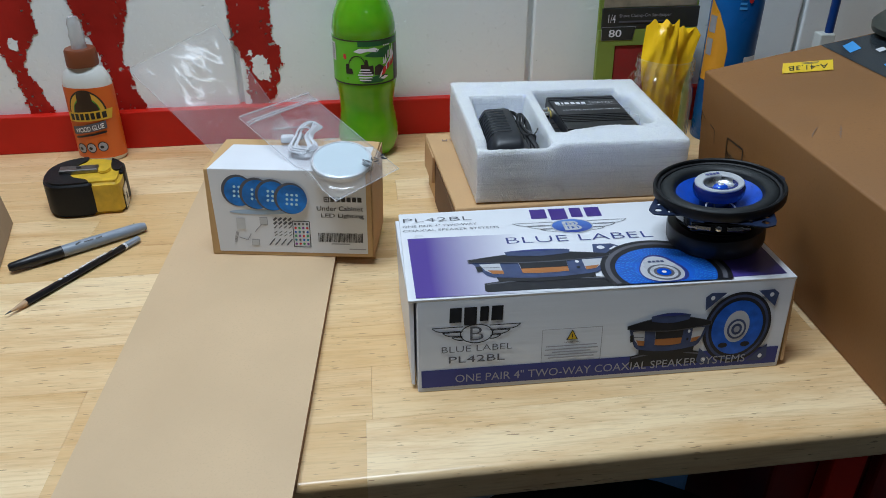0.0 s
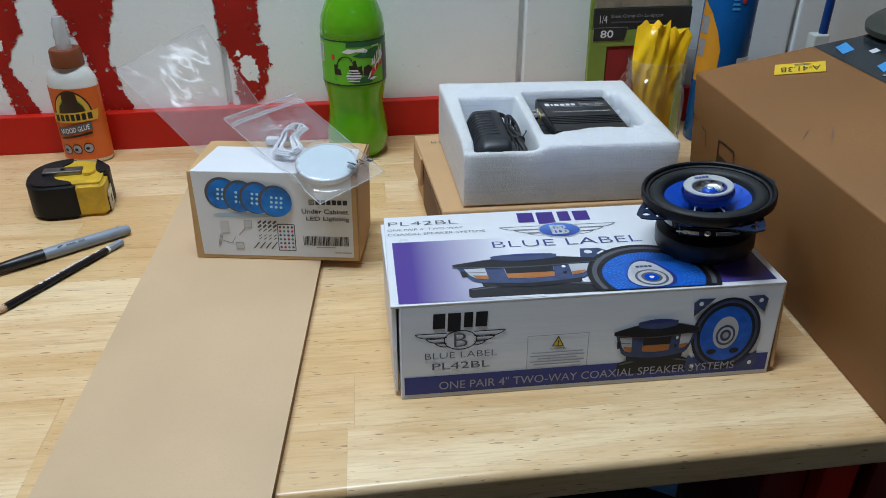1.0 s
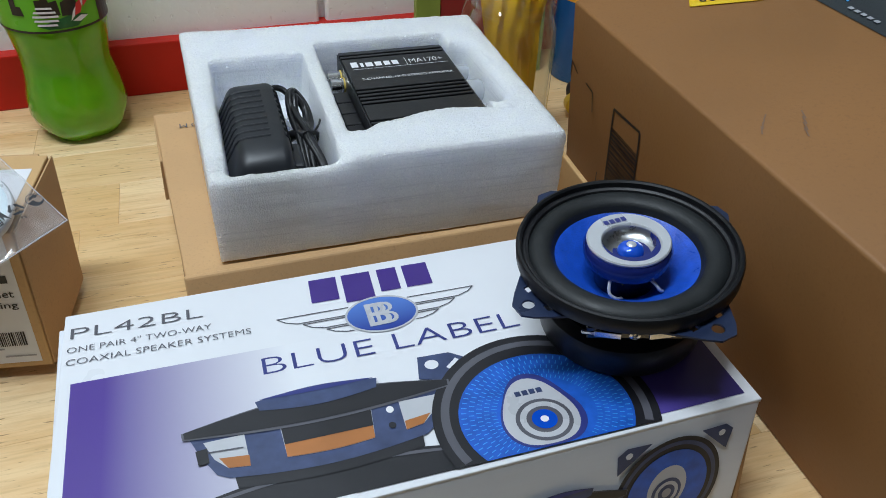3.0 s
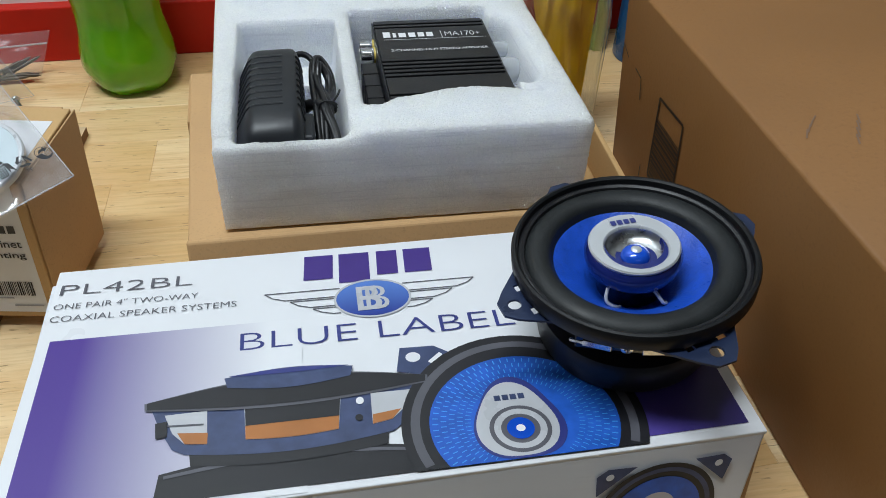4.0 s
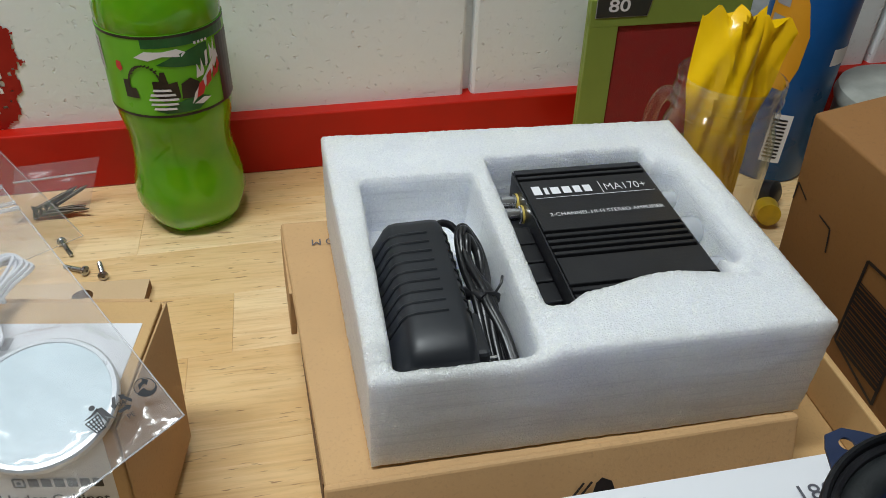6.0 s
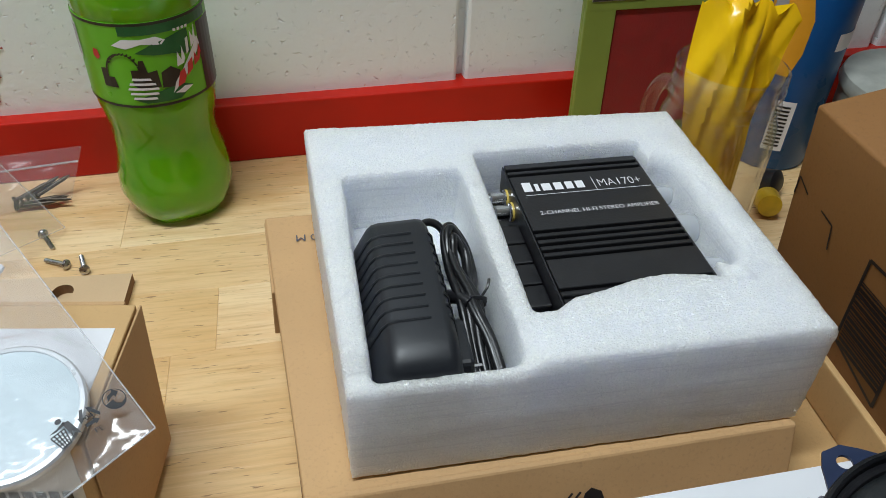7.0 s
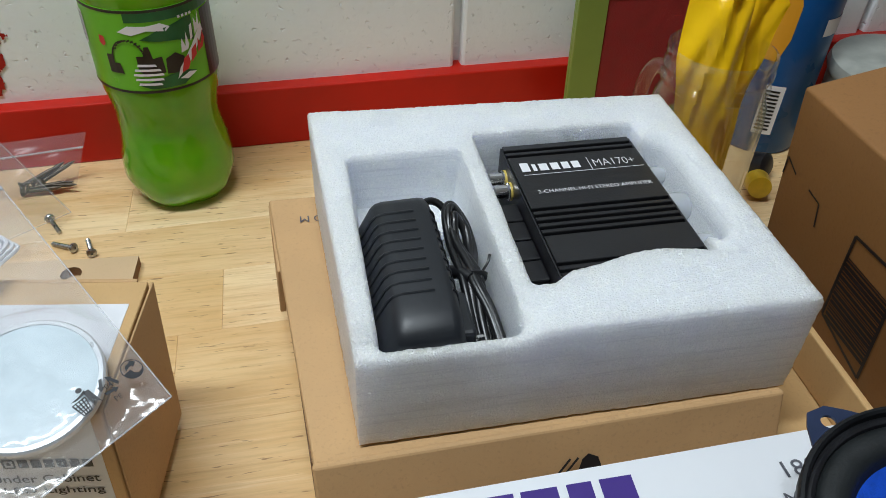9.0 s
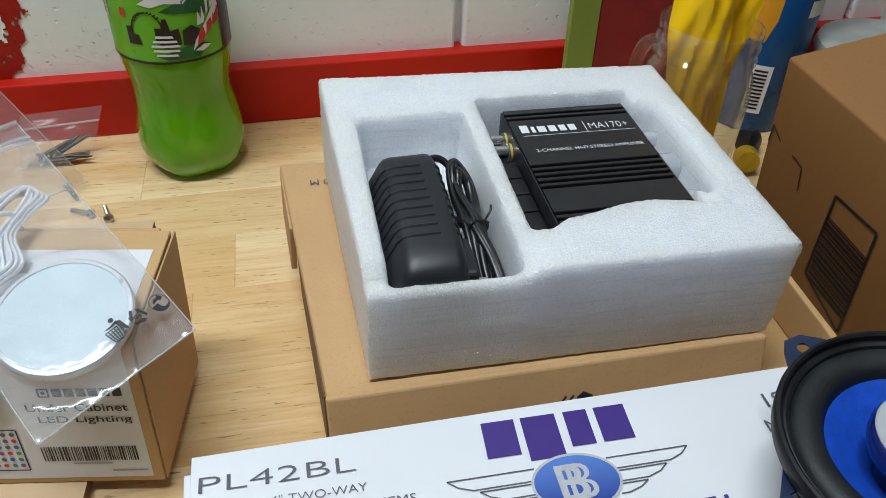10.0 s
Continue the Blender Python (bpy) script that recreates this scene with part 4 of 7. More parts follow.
part("dome", lathe([(0, 0.0560), (0.0030, 0.0557), (0.0052, 0.0546), (0.0064, 0.0528), (0.0066, 0.0512), (0, 0.0512)], 40), M_DOME, pod, "shiny blue dome", local=True, smooth=True, m=off)
part("tip", lathe([(0, 0.0566), (0.0018, 0.0564), (0.0024, 0.0559), (0.0024, 0.0554), (0, 0.0554)], 24), M_SILVER, pod, local=True, smooth=True, m=off)
name_blocks = [rect(-0.0060 + 0.0031 * i, 0.0128, -0.0036 + 0.0031 * i, 0.0160) for i in range(4)]
b = bmesh.new()
for q in name_blocks:
    b.faces.new([b.verts.new(rot @ Vector((x, y, 0.0577))) for x, y in q])
part("maker_mark", b, M_INK_NAVY, pod, local=True)
for k in range(4):
    t0 = pose(0, 0, 0, 0, 0, 90 * k)
    outline = [(0.040, -0.026), (0.0455, -0.0235), (0.0610, -0.0095), (0.0660, -0.0040), (0.0665, 0.0040), (0.0620, 0.0085), (0.0470, 0.0180), (0.040, 0.022)]
    b = bmesh.new()
    holes = [ell(0.0595, 0.0, 0.0030, 0.0030, 16), rect(0.0520, -0.0105, 0.0550, -0.0065)[::1], rect(0.0520, 0.0045, 0.0548, 0.0090)]
    edges = []
    for z in (0.0440, 0.0452):
        for loop in (outline, *holes):
            vs = [b.verts.new((x, y, z)) for x, y in loop]
            edges += [(z, [b.edges.new((vs[i], vs[(i + 1) % len(vs)])) for i in range(len(vs))], vs)]
    for z in (0.0440, 0.0452):
        bmesh.ops.triangle_fill(b, edges=[e for q, es, _ in edges if q == z for e in es], use_beauty=True)
    for (_, _, va), (_, _, vb) in zip(edges[:4], edges[4:]):
        for i in range(len(va)):
            j = (i + 1) % len(va)
            b.faces.new((va[i], va[j], vb[j], vb[i]))
    bmesh.ops.recalc_face_normals(b, faces=b.faces[:])
    part("mounting_tab", b, M_FRAME_BLUE, spk, local=True, m=t0)
part("terminal_strip", box(-0.022, 0.0395, 0.0300, 0.022, 0.0415, 0.0375, 0.0006), M_GLOSS_BLACK, spk, local=True, m=pose(0, 0, 0, 0, 0, -105 - 20 - 90))
for s in (-1, 1):
    mt = pose(0, 0, 0, 0, 0, -105 - 20 - 90) @ pose(s * 0.0125, 0.0425, 0.0338, 0, 0, -s * 9)
    t1 = part("terminal", box(-0.0062, -0.0006, -0.0018, 0.0062, 0.0006, 0.0018, 0.0003), M_CHROME, spk, "bright metal terminal", local=True, m=mt)
    part("lug", box(s * 0.0085 - 0.0035, -0.0005, -0.0010, s * 0.0085 + 0.0035, 0.0005, 0.0010, 0.0003), M_CHROME, t1, local=True, m=mt)
part("rivet", lathe([(0, 0.0), (0.0028, 0.0), (0.0026, 0.0012), (0.0012, 0.0014), (0.0010, 0.0006), (0, 0.0006)], 20), M_CHROME, spk, local=True, smooth=True, m=pose(0, 0, 0, 0, 0, -105 - 20 - 90) @ pose(0, 0.0417, 0.0335, -90, 0, 0))
for a in (-136, -74):
    q = [Vector((r * math.cos(radians(a - 20 + d)), r * math.sin(radians(a - 20 + d)), z)) for r, z, d in ((0.0165, 0.0440, 0), (0.0205, 0.0435, 2), (0.0235, 0.0400, 6), (0.0225, 0.0370, 14), (0.0190, 0.0345, 20))]
    part("lead_wire", tube(smooth_path(q, 6), 0.0008, 8), M_SILVER, spk, "braided silver lead", local=True, smooth=True)

# ---- flat shipping box under the foam ----
KZ = 0.0655
mailer = thing("mailer_box", "flat brown corrugated mailer box, closed, under the foam", "cardboard box", (0.16, 0.75, 0))
part("body", hexa([(0.056, 0.652, 0.0), (0.281, 0.660, 0.0), (0.278, 0.846, 0.0), (0.042, 0.848, 0.0)], [(0.056, 0.650, KZ - 0.006), (0.281, 0.657, KZ - 0.004), (0.278, 0.846, KZ - 0.003), (0.042, 0.848, KZ - 0.003)], 0.001), M_KRAFT_LITE, mailer)
part("lid", hexa([(0.0525, 0.6500, KZ - 0.0065), (0.2835, 0.6525, KZ - 0.004), (0.281, 0.849, KZ - 0.003), (0.038, 0.851, KZ - 0.003)], [(0.053, 0.6512, KZ - 0.0020), (0.2835, 0.6538, KZ - 0.0006), (0.281, 0.849, KZ), (0.039, 0.851, KZ)], 0.0012), M_KRAFT, mailer)
part("front_lip", hexa([(0.053, 0.6270, 0.006), (0.281, 0.6280, 0.006), (0.281, 0.6310, 0.006), (0.053, 0.6300, 0.006)], [(0.052, 0.6488, KZ - 0.0013), (0.284, 0.6512, KZ + 0.0003), (0.284, 0.6545, KZ + 0.0003), (0.052, 0.6522, KZ - 0.0013)], 0.0013), M_KRAFT, mailer)
part("side_lip", hexa([(0.040, 0.785, 0.030), (0.0435, 0.785, 0.030), (0.0405, 0.850, 0.026), (0.037, 0.850, 0.026)], [(0.0415, 0.785, KZ - 0.003), (0.045, 0.785, KZ - 0.003), (0.0415, 0.850, KZ - 0.003), (0.038, 0.850, KZ - 0.003)], 0.0006), M_KRAFT, mailer)
part("corrugated_edge", hexa([(0.0515, 0.660, 0.004), (0.0555, 0.660, 0.004), (0.0475, 0.790, 0.004), (0.0445, 0.790, 0.004)], [(0.0515, 0.660, KZ - 0.012), (0.0555, 0.660, KZ - 0.012), (0.0475, 0.790, KZ - 0.010), (0.0445, 0.790, KZ - 0.010)]), M_FLUTE, mailer)


def lid_at(x, y, lift=0.0):
    return Vector((x, y, KZ + 0.0003 + lift))


lettering("M", 0.0625, 0.830, 0.057, 0.824, lid_at, M_INK_GREY, mailer)
lettering("O", 0.0655, 0.830, 0.0705, 0.824, lid_at, M_INK_GREY, mailer)


def lip_at(x, z, lift=0.0):
    return Vector((x, 0.6270 + (x - 0.053) * 0.005 + 0.376 * (z - 0.006) - 0.0012 - lift, z))


printed("printed_mark", [[(x, z - 0.007) for x, z in q] for q in ([(0.176, 0.050), (0.188, 0.050), (0.186, 0.056), (0.181, 0.0585), (0.178, 0.056)], line((0.170, 0.050), (0.176, 0.057), 0.0012), line((0.166, 0.050), (0.172, 0.057), 0.0012))], lip_at, M_INK, mailer)
tray = thing("open_carton", "open brown corrugated carton with one upright side", "cardboard box", (0.31, 0.72, 0))
part("bottom", box(0.2875, 0.640, 0.001, 0.331, 0.800, 0.028, 0.001), M_KRAFT_LITE, tray)
part("side", hexa([(0.325, 0.628, 0.0285), (0.329, 0.628, 0.0285), (0.332, 0.800, 0.0285), (0.328, 0.800, 0.0285)], [(0.3265, 0.625, 0.056), (0.3305, 0.625, 0.056), (0.3335, 0.800, 0.058), (0.3295, 0.800, 0.058)], 0.001), M_KRAFT_LITE, tray)

# ---- white foam block ----
FB = 0.066
FOAM_Q = [(0.0740, 0.6565), (0.2855, 0.6555), (0.2830, 0.8350), (0.0675, 0.8425)]


def foam_xy(u, v):
    a, c, d, e = FOAM_Q
    return tuple(a[i] * (1 - u) * (1 - v) + c[i] * u * (1 - v) + d[i] * u * v + e[i] * (1 - u) * v for i in (0, 1))


def rbox(x, y, x0, y0, x1, y1, r):
    """Signed distance to a rounded rectangle (negative inside)."""
    dx, dy = abs(x - (x0 + x1) / 2) - (x1 - x0) / 2 + r, abs(y - (y0 + y1) / 2) - (y1 - y0) / 2 + r
    return math.hypot(max(dx, 0), max(dy, 0)) + min(max(dx, dy), 0) - r


def wells(x, y):
    """Signed distance to the wells' outline (negative inside)."""
    d1 = rbox(x, y, 0.0850, 0.6620, 0.1475, 0.7935, 0.004)
    low = 0.6905 + 0.009 * math.exp(-((x - 0.222) / 0.030) ** 2) - 0.006 * max(0, min(1, (0.178 - x) / 0.01))
    d2 = rbox(x, y, 0.1575, max(0.674, low), 0.2525, 0.8065, 0.003)
    d3 = rbox(x, y, 0.2400, 0.7060, 0.2655, 0.7900, 0.008)
    return min(d1, d2, d3)


def rounded(q, r):
    """How far a rounded edge of radius r drops at the distance q from it."""
    return r - math.sqrt(max(0, r * r - (r - max(q, 0)) ** 2)) if q < r else 0.0


def foam_z(d, u, v, x, y):
    """Soft rounded top; the wells' walls slope a little."""
    z = 0.1265 + 0.0055 * v
    sag = max(0, min(1, (0.160 - x) / 0.02)) * max(0, min(1, (0.676 - y) / 0.012))
    z -= 0.0060 * sag * sag * (3 - 2 * sag)
    far = max(0, min(1, (x - 0.250) / 0.008)) * (v > 0.2)
    z -= rounded(d, 0.0026 + 0.008 * far)
    z -= rounded(min(u * 0.208, (1 - u) * 0.208, v * 0.178, (1 - v) * 0.178), 0.0026)
    # Well floor behind the adapter is raised to bounce more light up.
    floor_z = 0.1020 if x > 0.253 else 0.0980 if y > 0.762 and x < 0.15 else 0.0790
    if d < 0:
        k = min(1, -d / 0.0035)
        z = z * (1 - k) + floor_z * k
    return z


b = bmesh.new()
NU, NV = 260, 222
grid = []
for j in range(NV + 1):
    row = []
    for i in range(NU + 1):
        u, v = i / NU, j / NV
        x, y = foam_xy(u, v)
        z = foam_z(wells(x, y), u, v, x, y)
        n1 = noise.noise(Vector((x * 420, y * 420, 3.7))) * 0.00040 + noise.noise(Vector((x * 90, y * 90, 1.7))) * 0.00045
        row.append(b.verts.new((x, y, z + n1)))
    grid.append(row)
for j in range(NV):
    for i in range(NU):
        b.faces.new((grid[j][i], grid[j][i + 1], grid[j + 1][i + 1], grid[j + 1][i]))
ring = grid[0][:-1] + [grid[j][-1] for j in range(NV)] + grid[-1][:0:-1] + [grid[j][0] for j in range(NV, 0, -1)]
cx, cy = 0.177, 0.745
prev = ring
ROWS_Z = 26
for k in range(1, ROWS_Z + 1):
    cur = []
    for q in ring:
        s = k / ROWS_Z
        z = q.co.z + (FB - q.co.z) * s
        out = Vector((q.co.x - cx, q.co.y - cy, 0)).normalized()
        d = noise.noise(Vector((q.co.x * 25, q.co.y * 25, z * 520))) * 0.00035 + noise.noise(Vector((q.co.x * 300, q.co.y * 300, z * 300))) * 0.0004
        cur.append(b.verts.new((q.co.x + out.x * d, q.co.y + out.y * d, z)))
    for i in range(len(ring)):
        j = (i + 1) % len(ring)
        b.faces.new((prev[i], cur[i], cur[j], prev[j]))
    prev = cur
b.faces.new(prev[::-1])
bmesh.ops.recalc_face_normals(b, faces=b.faces[:])
solid("foam_insert", b, M_FOAM, "white foam packing block with two cut wells on a cardboard box", "packing foam", smooth=True)

# ---- small amplifier in the foam ----
AZ = 0.1235
amp = thing("amplifier", "small black finned stereo amplifier lying in the foam well", "amplifier", (0.2115, 0.74, 0.0795), -1.5)


def amp_at(x, y, lift=0.0):
    return Vector((x, y, AZ + 0.0002 + lift))


AX0, AX1, AY0, AY1 = 0.1745, 0.2490, 0.678, 0.802
b = box(AX0, AY0, 0.0795, AX1, AY1, AZ - 0.0022, 0.0008)
part("case", b, M_ANOD, amp)
ribs = [(AY0, 0.6880), (0.6905, 0.6930), (0.6955, 0.6980), (0.7005, 0.7205), (0.7230, 0.7255), (0.7280, 0.7305), (0.7330, 0.7355), (0.7380, 0.7405), (0.7430, 0.7900), (0.7925, 0.7950), (0.7975, AY1)]
for y0, y1 in ribs:
    part("fin", box(AX0 - 0.0005, y0, AZ - 0.0024, AX1 + 0.0005, y1, AZ, 0.0003, 1), M_ANOD, amp)
part("end_plate", box(AX0 - 0.0016, AY0 - 0.001, 0.0798, AX0 - 0.0007, AY1, AZ - 0.001, 0.0003), M_ANOD, amp)
part("front_plate", box(AX1 + 0.0007, AY0, 0.0798, AX1 + 0.0018, AY1, AZ - 0.001, 0.0003), M_ANOD, amp)
printed("maker_mark", [rect(x, 0.7750, x + w, 0.7815 + h) for x, w, h in ((0.1785, 0.0048, 0.0018), (0.1850, 0.0022, 0), (0.1888, 0.0050, 0), (0.1955, 0.0046, 0), (0.2018, 0.0042, 0), (0.2076, 0.0044, 0))], amp_at, M_INK_WHITE, amp)
printed("rule", [rect(0.1785, 0.7716, 0.2475, 0.7720), rect(0.2175, 0.7723, 0.2179, 0.7840)], amp_at, M_INK_WHITE, amp)
lettering("MA170+", 0.2200, 0.7748, 0.2440, 0.7812, amp_at, M_INK_WHITE, amp, -0.01)
lettering("2-CHANNEL HI-FI STEREO AMPLIFIER", 0.1815, 0.7545, 0.2455, 0.7574, amp_at, M_INK_WHITE, amp)
for y, col in ((0.7865, M_BRASS), (0.7745, M_CHROME)):
    j = part("jack", lathe([(0, 0), (0.0050, 0), (0.0050, 0.002), (0.0042, 0.0025), (0.0042, 0.0095), (0.0034, 0.0100), (0.0030, 0.0070), (0, 0.0070)], 24), M_CHROME, amp, "bright metal socket", smooth=True, m=pose(AX0 - 0.0016, y, 0.1120, 0, -90, 0))
    part("insulator", lathe([(0, 0.0), (0.0052, 0.0), (0.0052, 0.0012), (0, 0.0012)], 20), mat("yellow_insulator", (0.6, 0.45, 0.1), 0.4), j, m=pose(AX0 - 0.0017, y, 0.1120, 0, -90, 0))
for k in range(4):
    part("terminal", box(AX0 - 0.0125, 0.7010 + 0.0155 * k, 0.090, AX0 - 0.0020, 0.7155 + 0.0155 * k, 0.1130, 0.0008), M_BLACK, amp)
for y, r in ((0.7785, 0.0055), (0.7480, 0.0085), (0.7170, 0.0055)):
    k = part("knob", lathe([(0, 0), (r, 0), (r, 0.010), (r * 0.9, 0.0135), (0, 0.0140)], 28), M_KNOB, amp, "clear capped knob", smooth=True, m=pose(AX1 + 0.0020, y, 0.1105, 0, 90, 0))
    part("shaft", lathe([(0, 0), (0.002, 0), (0.002, 0.009), (0, 0.009)], 14), M_CHROME, k, smooth=True, m=pose(AX1 + 0.0020, y, 0.1105, 0, 90, 0))

# ---- power adapter and its cord ----
adp = thing("power_adapter", "black ribbed plug-in power adapter lying in the foam well", "power adapter", (0.107, 0.722, 0.0795), 1.5)
ADX, ADB = 0.1045, 0.0795
ad_section = [(-0.0195, 0.0), (-0.0200, 0.004), (-0.0200, 0.0300), (-0.0192, 0.0340), (-0.0125, 0.0465), (-0.0100, 0.0490), (-0.0065, 0.0500), (0.0125, 0.0506), (0.0155, 0.0500), (0.0175, 0.0475), (0.0198, 0.0340), (0.0200, 0.0300), (0.0200, 0.004), (0.0195, 0.0)]
ad_ends = [(0.6600, 0.78, 0.62), (0.6604, 0.86, 0.74), (0.6620, 0.93, 0.85), (0.6660, 0.98, 0.935), (0.6730, 1.0, 0.985), (0.6800, 1.0, 1.0), (0.7400, 1.0, 1.02), (0.7490, 0.985, 1.012), (0.7535, 0.95, 0.985), (0.7560, 0.89, 0.94), (0.7570, 0.80, 0.87)]
b = bmesh.new()
loops = [[b.verts.new((ADX + x * kx, y, ADB + z * kz)) for x, z in ad_section] for y, kx, kz in ad_ends]
for a, c in zip(loops, loops[1:]):
    for i in range(len(a)):
        b.faces.new((a[i], a[(i + 1) % len(a)], c[(i + 1) % len(a)], c[i]))
b.faces.new(loops[0])
b.faces.new(loops[-1][::-1])
bmesh.ops.recalc_face_normals(b, faces=b.faces[:])
part("body", b, M_BLACK_GRAIN, adp, smooth=True)
for k in range(9):
    y = 0.6850 + k * 0.0070
    kz = 1.0 + 0.02 * (y - 0.68) / 0.06
    for path in ([(-0.0202, 0.0260), (-0.0195, 0.0335), (-0.0127, 0.0464), (-0.0100, 0.0490), (-0.0060, 0.0501), (0.0080, 0.0505)], [(0.0160, 0.0498), (0.0177, 0.0475), (0.0192, 0.0385)]):
        part("rib", tube([Vector((ADX + x, y, ADB + z * kz)) for x, z in path], 0.0008, 6), M_BLACK_GRAIN, adp)
part("plug_face", box(0.1212, 0.6690, 0.0830, 0.1290, 0.6960, 0.1170, 0.002), M_BLACK_GRAIN, adp)
part("prong", box(0.1290, 0.6780, 0.0960, 0.1350, 0.6796, 0.1040, 0.0003), M_CHROME, adp, "bright metal prong")
part("prong", box(0.1290, 0.6890, 0.0960, 0.1350, 0.6906, 0.1040, 0.0003), M_CHROME, adp, "bright metal prong")
rng = random.Random(4)
cord_b = None
for k in range(4):
    o, h = k * 0.0024, rng.uniform(-0.003, 0.004)
    q = [(0.1345 + o * 0.8, 0.668, 0.094 + h * 0.4), (0.1340 + o * 0.8, 0.690, 0.103 + h), (0.1335 + o, 0.712, 0.111 + h * 0.6), (0.1325 + o * 0.5, 0.738, 0.113 + h), (0.1335 + o * 0.4, 0.757 - o, 0.1155 - h), (0.1375, 0.764 - o * 1.5, 0.1155 - h), (0.1425 - o * 0.2, 0.754 - o, 0.112 + h), (0.1430 - o * 0.4, 0.735, 0.107 + h * 0.5), (0.1390 - o * 0.3, 0.712, 0.110 - h * 0.5), (0.1425 - o * 0.2, 0.690, 0.105), (0.1445 - o * 0.2, 0.669, 0.097)]
    q = [(0.1365 + (x - 0.1385) * 1.15, 0.668 + (y - 0.668) * 0.93, z + 0.003) for x, y, z in q]
    cord_b = tube(smooth_path(q, 7), 0.0021, 10, cord_b)
part("cord", cord_b, M_CORD, adp, "coiled black cord", smooth=True)
part("cord_lead", tube(smooth_path([(0.116, 0.7530, 0.122), (0.123, 0.7580, 0.123), (0.1290, 0.7570, 0.121), (0.134, 0.750, 0.116)], 7), 0.0020, 10), M_CORD, adp, smooth=True)
part("strain_relief", tube(smooth_path([(0.1230, 0.722, 0.104), (0.127, 0.718, 0.109), (0.1310, 0.712, 0.113), (0.1345, 0.7065, 0.1145)], 5), 0.003, 10, radii=[0.0040 - 0.0001 * i for i in range(16)]), M_BLACK, adp, smooth=True)
part("cable_tie", tube(smooth_path([(0.1315, 0.7100, 0.1120), (0.1370, 0.7085, 0.1155), (0.1425, 0.7095, 0.1125), (0.1400, 0.7105, 0.1070), (0.1335, 0.7105, 0.1075), (0.1315, 0.7100, 0.1120)], 5), 0.0010, 6, flat=1.6), M_BLACK, adp, smooth=True)
part("tie_tail", tube(smooth_path([(0.1405, 0.7095, 0.1145), (0.1440, 0.7125, 0.1180), (0.1455, 0.7160, 0.1195)], 5), 0.0007, 6), M_BLACK, adp, smooth=True)

# ---- light kit box on the panel ----
LP, LU, LV = Vector((-0.1955, 0.6815, 0.0084)), Vector((0.989, -0.148, 0)).normalized(), Vector((0.148, 0.989, 0)).normalized()
LW, LD, LH = 0.166, 0.080, 0.0915


def led_pt(u, d, h):
    return LP + LU * u + LV * (d + 0.10 * h) + Vector((0, 0, h))


def led_front(u, h, lift=0.0):
    return led_pt(u, -0.0004 - lift, h)


def led_top(u, d, lift=0.0):
    return led_pt(u, d, LH + 0.0004 + lift)


kit = thing("light_kit_box", "small kraft box with a white printed label, for cabinet lights", "cardboard box", tuple(led_pt(LW / 2, LD / 2, 0)))
part("body", hexa([led_pt(*p, 0) for p in ((0, 0), (LW, 0), (LW, LD), (0, LD))], [led_pt(*p, LH) for p in ((0, 0), (LW, 0), (LW, LD), (0, LD))], 0.0008), M_KRAFT_LITE, kit)
part("end_flap", hexa([led_pt(*p, 0.0) for p in ((LW + 0.0003, 0.001), (LW + 0.0012, 0.001), (LW + 0.0012, LD), (LW + 0.0003, LD))], [led_pt(*p, LH - 0.001) for p in ((LW + 0.0003, 0.002), (LW + 0.0012, 0.002), (LW + 0.0022, LD + 0.001), (LW + 0.0010, LD + 0.001))], 0.0005), M_KRAFT, kit)
part("tuck_flap", hexa([led_pt(*p, LH - 0.006) for p in ((0.004, LD + 0.0008), (LW - 0.006, LD + 0.0008), (LW - 0.006, LD + 0.003), (0.004, LD + 0.003))], [led_pt(*p, LH - 0.0010) for p in ((0.004, LD + 0.001), (LW - 0.006, LD + 0.001), (LW - 0.006, LD + 0.0035), (0.004, LD + 0.0035))], 0.0005), M_KRAFT, kit)
part("label_front", hexa([led_pt(*p, 0.004) for p in ((0.008, -0.0003), (LW - 0.005, -0.0003), (LW - 0.005, 0), (0.008, 0))], [led_pt(*p, LH) for p in ((0.004, -0.0003), (LW - 0.005, -0.0003), (LW - 0.005, 0), (0.004, 0))]), M_PAPER, kit, "white printed label")
part("label_top", hexa([led_pt(u, d, LH) for u, d in ((0.004, 0), (LW - 0.005, 0), (LW - 0.005, 0.064), (0.012, 0.064))], [led_pt(u, d, LH + 0.0003) for u, d in ((0.004, 0), (LW - 0.005, 0), (LW - 0.005, 0.064), (0.012, 0.064))]), M_PAPER, kit, "white label folded over the top")
M_GLOWBLUE = mat("pictured_blue_lamp", (0.015, 0.19, 0.64), 0.4, var=0.45, scale=70)
M_CHIP = mat("pictured_lamp_chip", (0.55, 0.80, 0.92), 0.4, var=0.1)
for k, (u, h) in enumerate(((0.034, 0.069), (0.052, 0.0665), (0.068, 0.0655), (0.087, 0.0625))):
    lf = 0.0002 + 0.0006 * k
    printed("pictured_lamp", [ell(u - 0.0015, h + 0.001, 0.0165, 0.0165, 36)], led_front, M_INK_GREY, kit, lift=lf)
    printed("pictured_glow", [ell(u, h, 0.0152, 0.0152, 36)], led_front, M_GLOWBLUE, kit, lift=lf + 0.0002)
    printed("pictured_chips", [ell(u + dx * 0.0048 + dy * 0.0004, h + dy * 0.0048 - dx * 0.0003, 0.0015, 0.0015, 8) for dx in (-1, 0, 1) for dy in (-1, 0, 1)], led_front, M_CHIP, kit, lift=lf + 0.0004)
printed("pictured_sheen", [ell(0.052, 0.0475, 0.030, 0.0025, 30)], led_front, mat("pale_blue_print", (0.42, 0.56, 0.74), 0.45), kit)
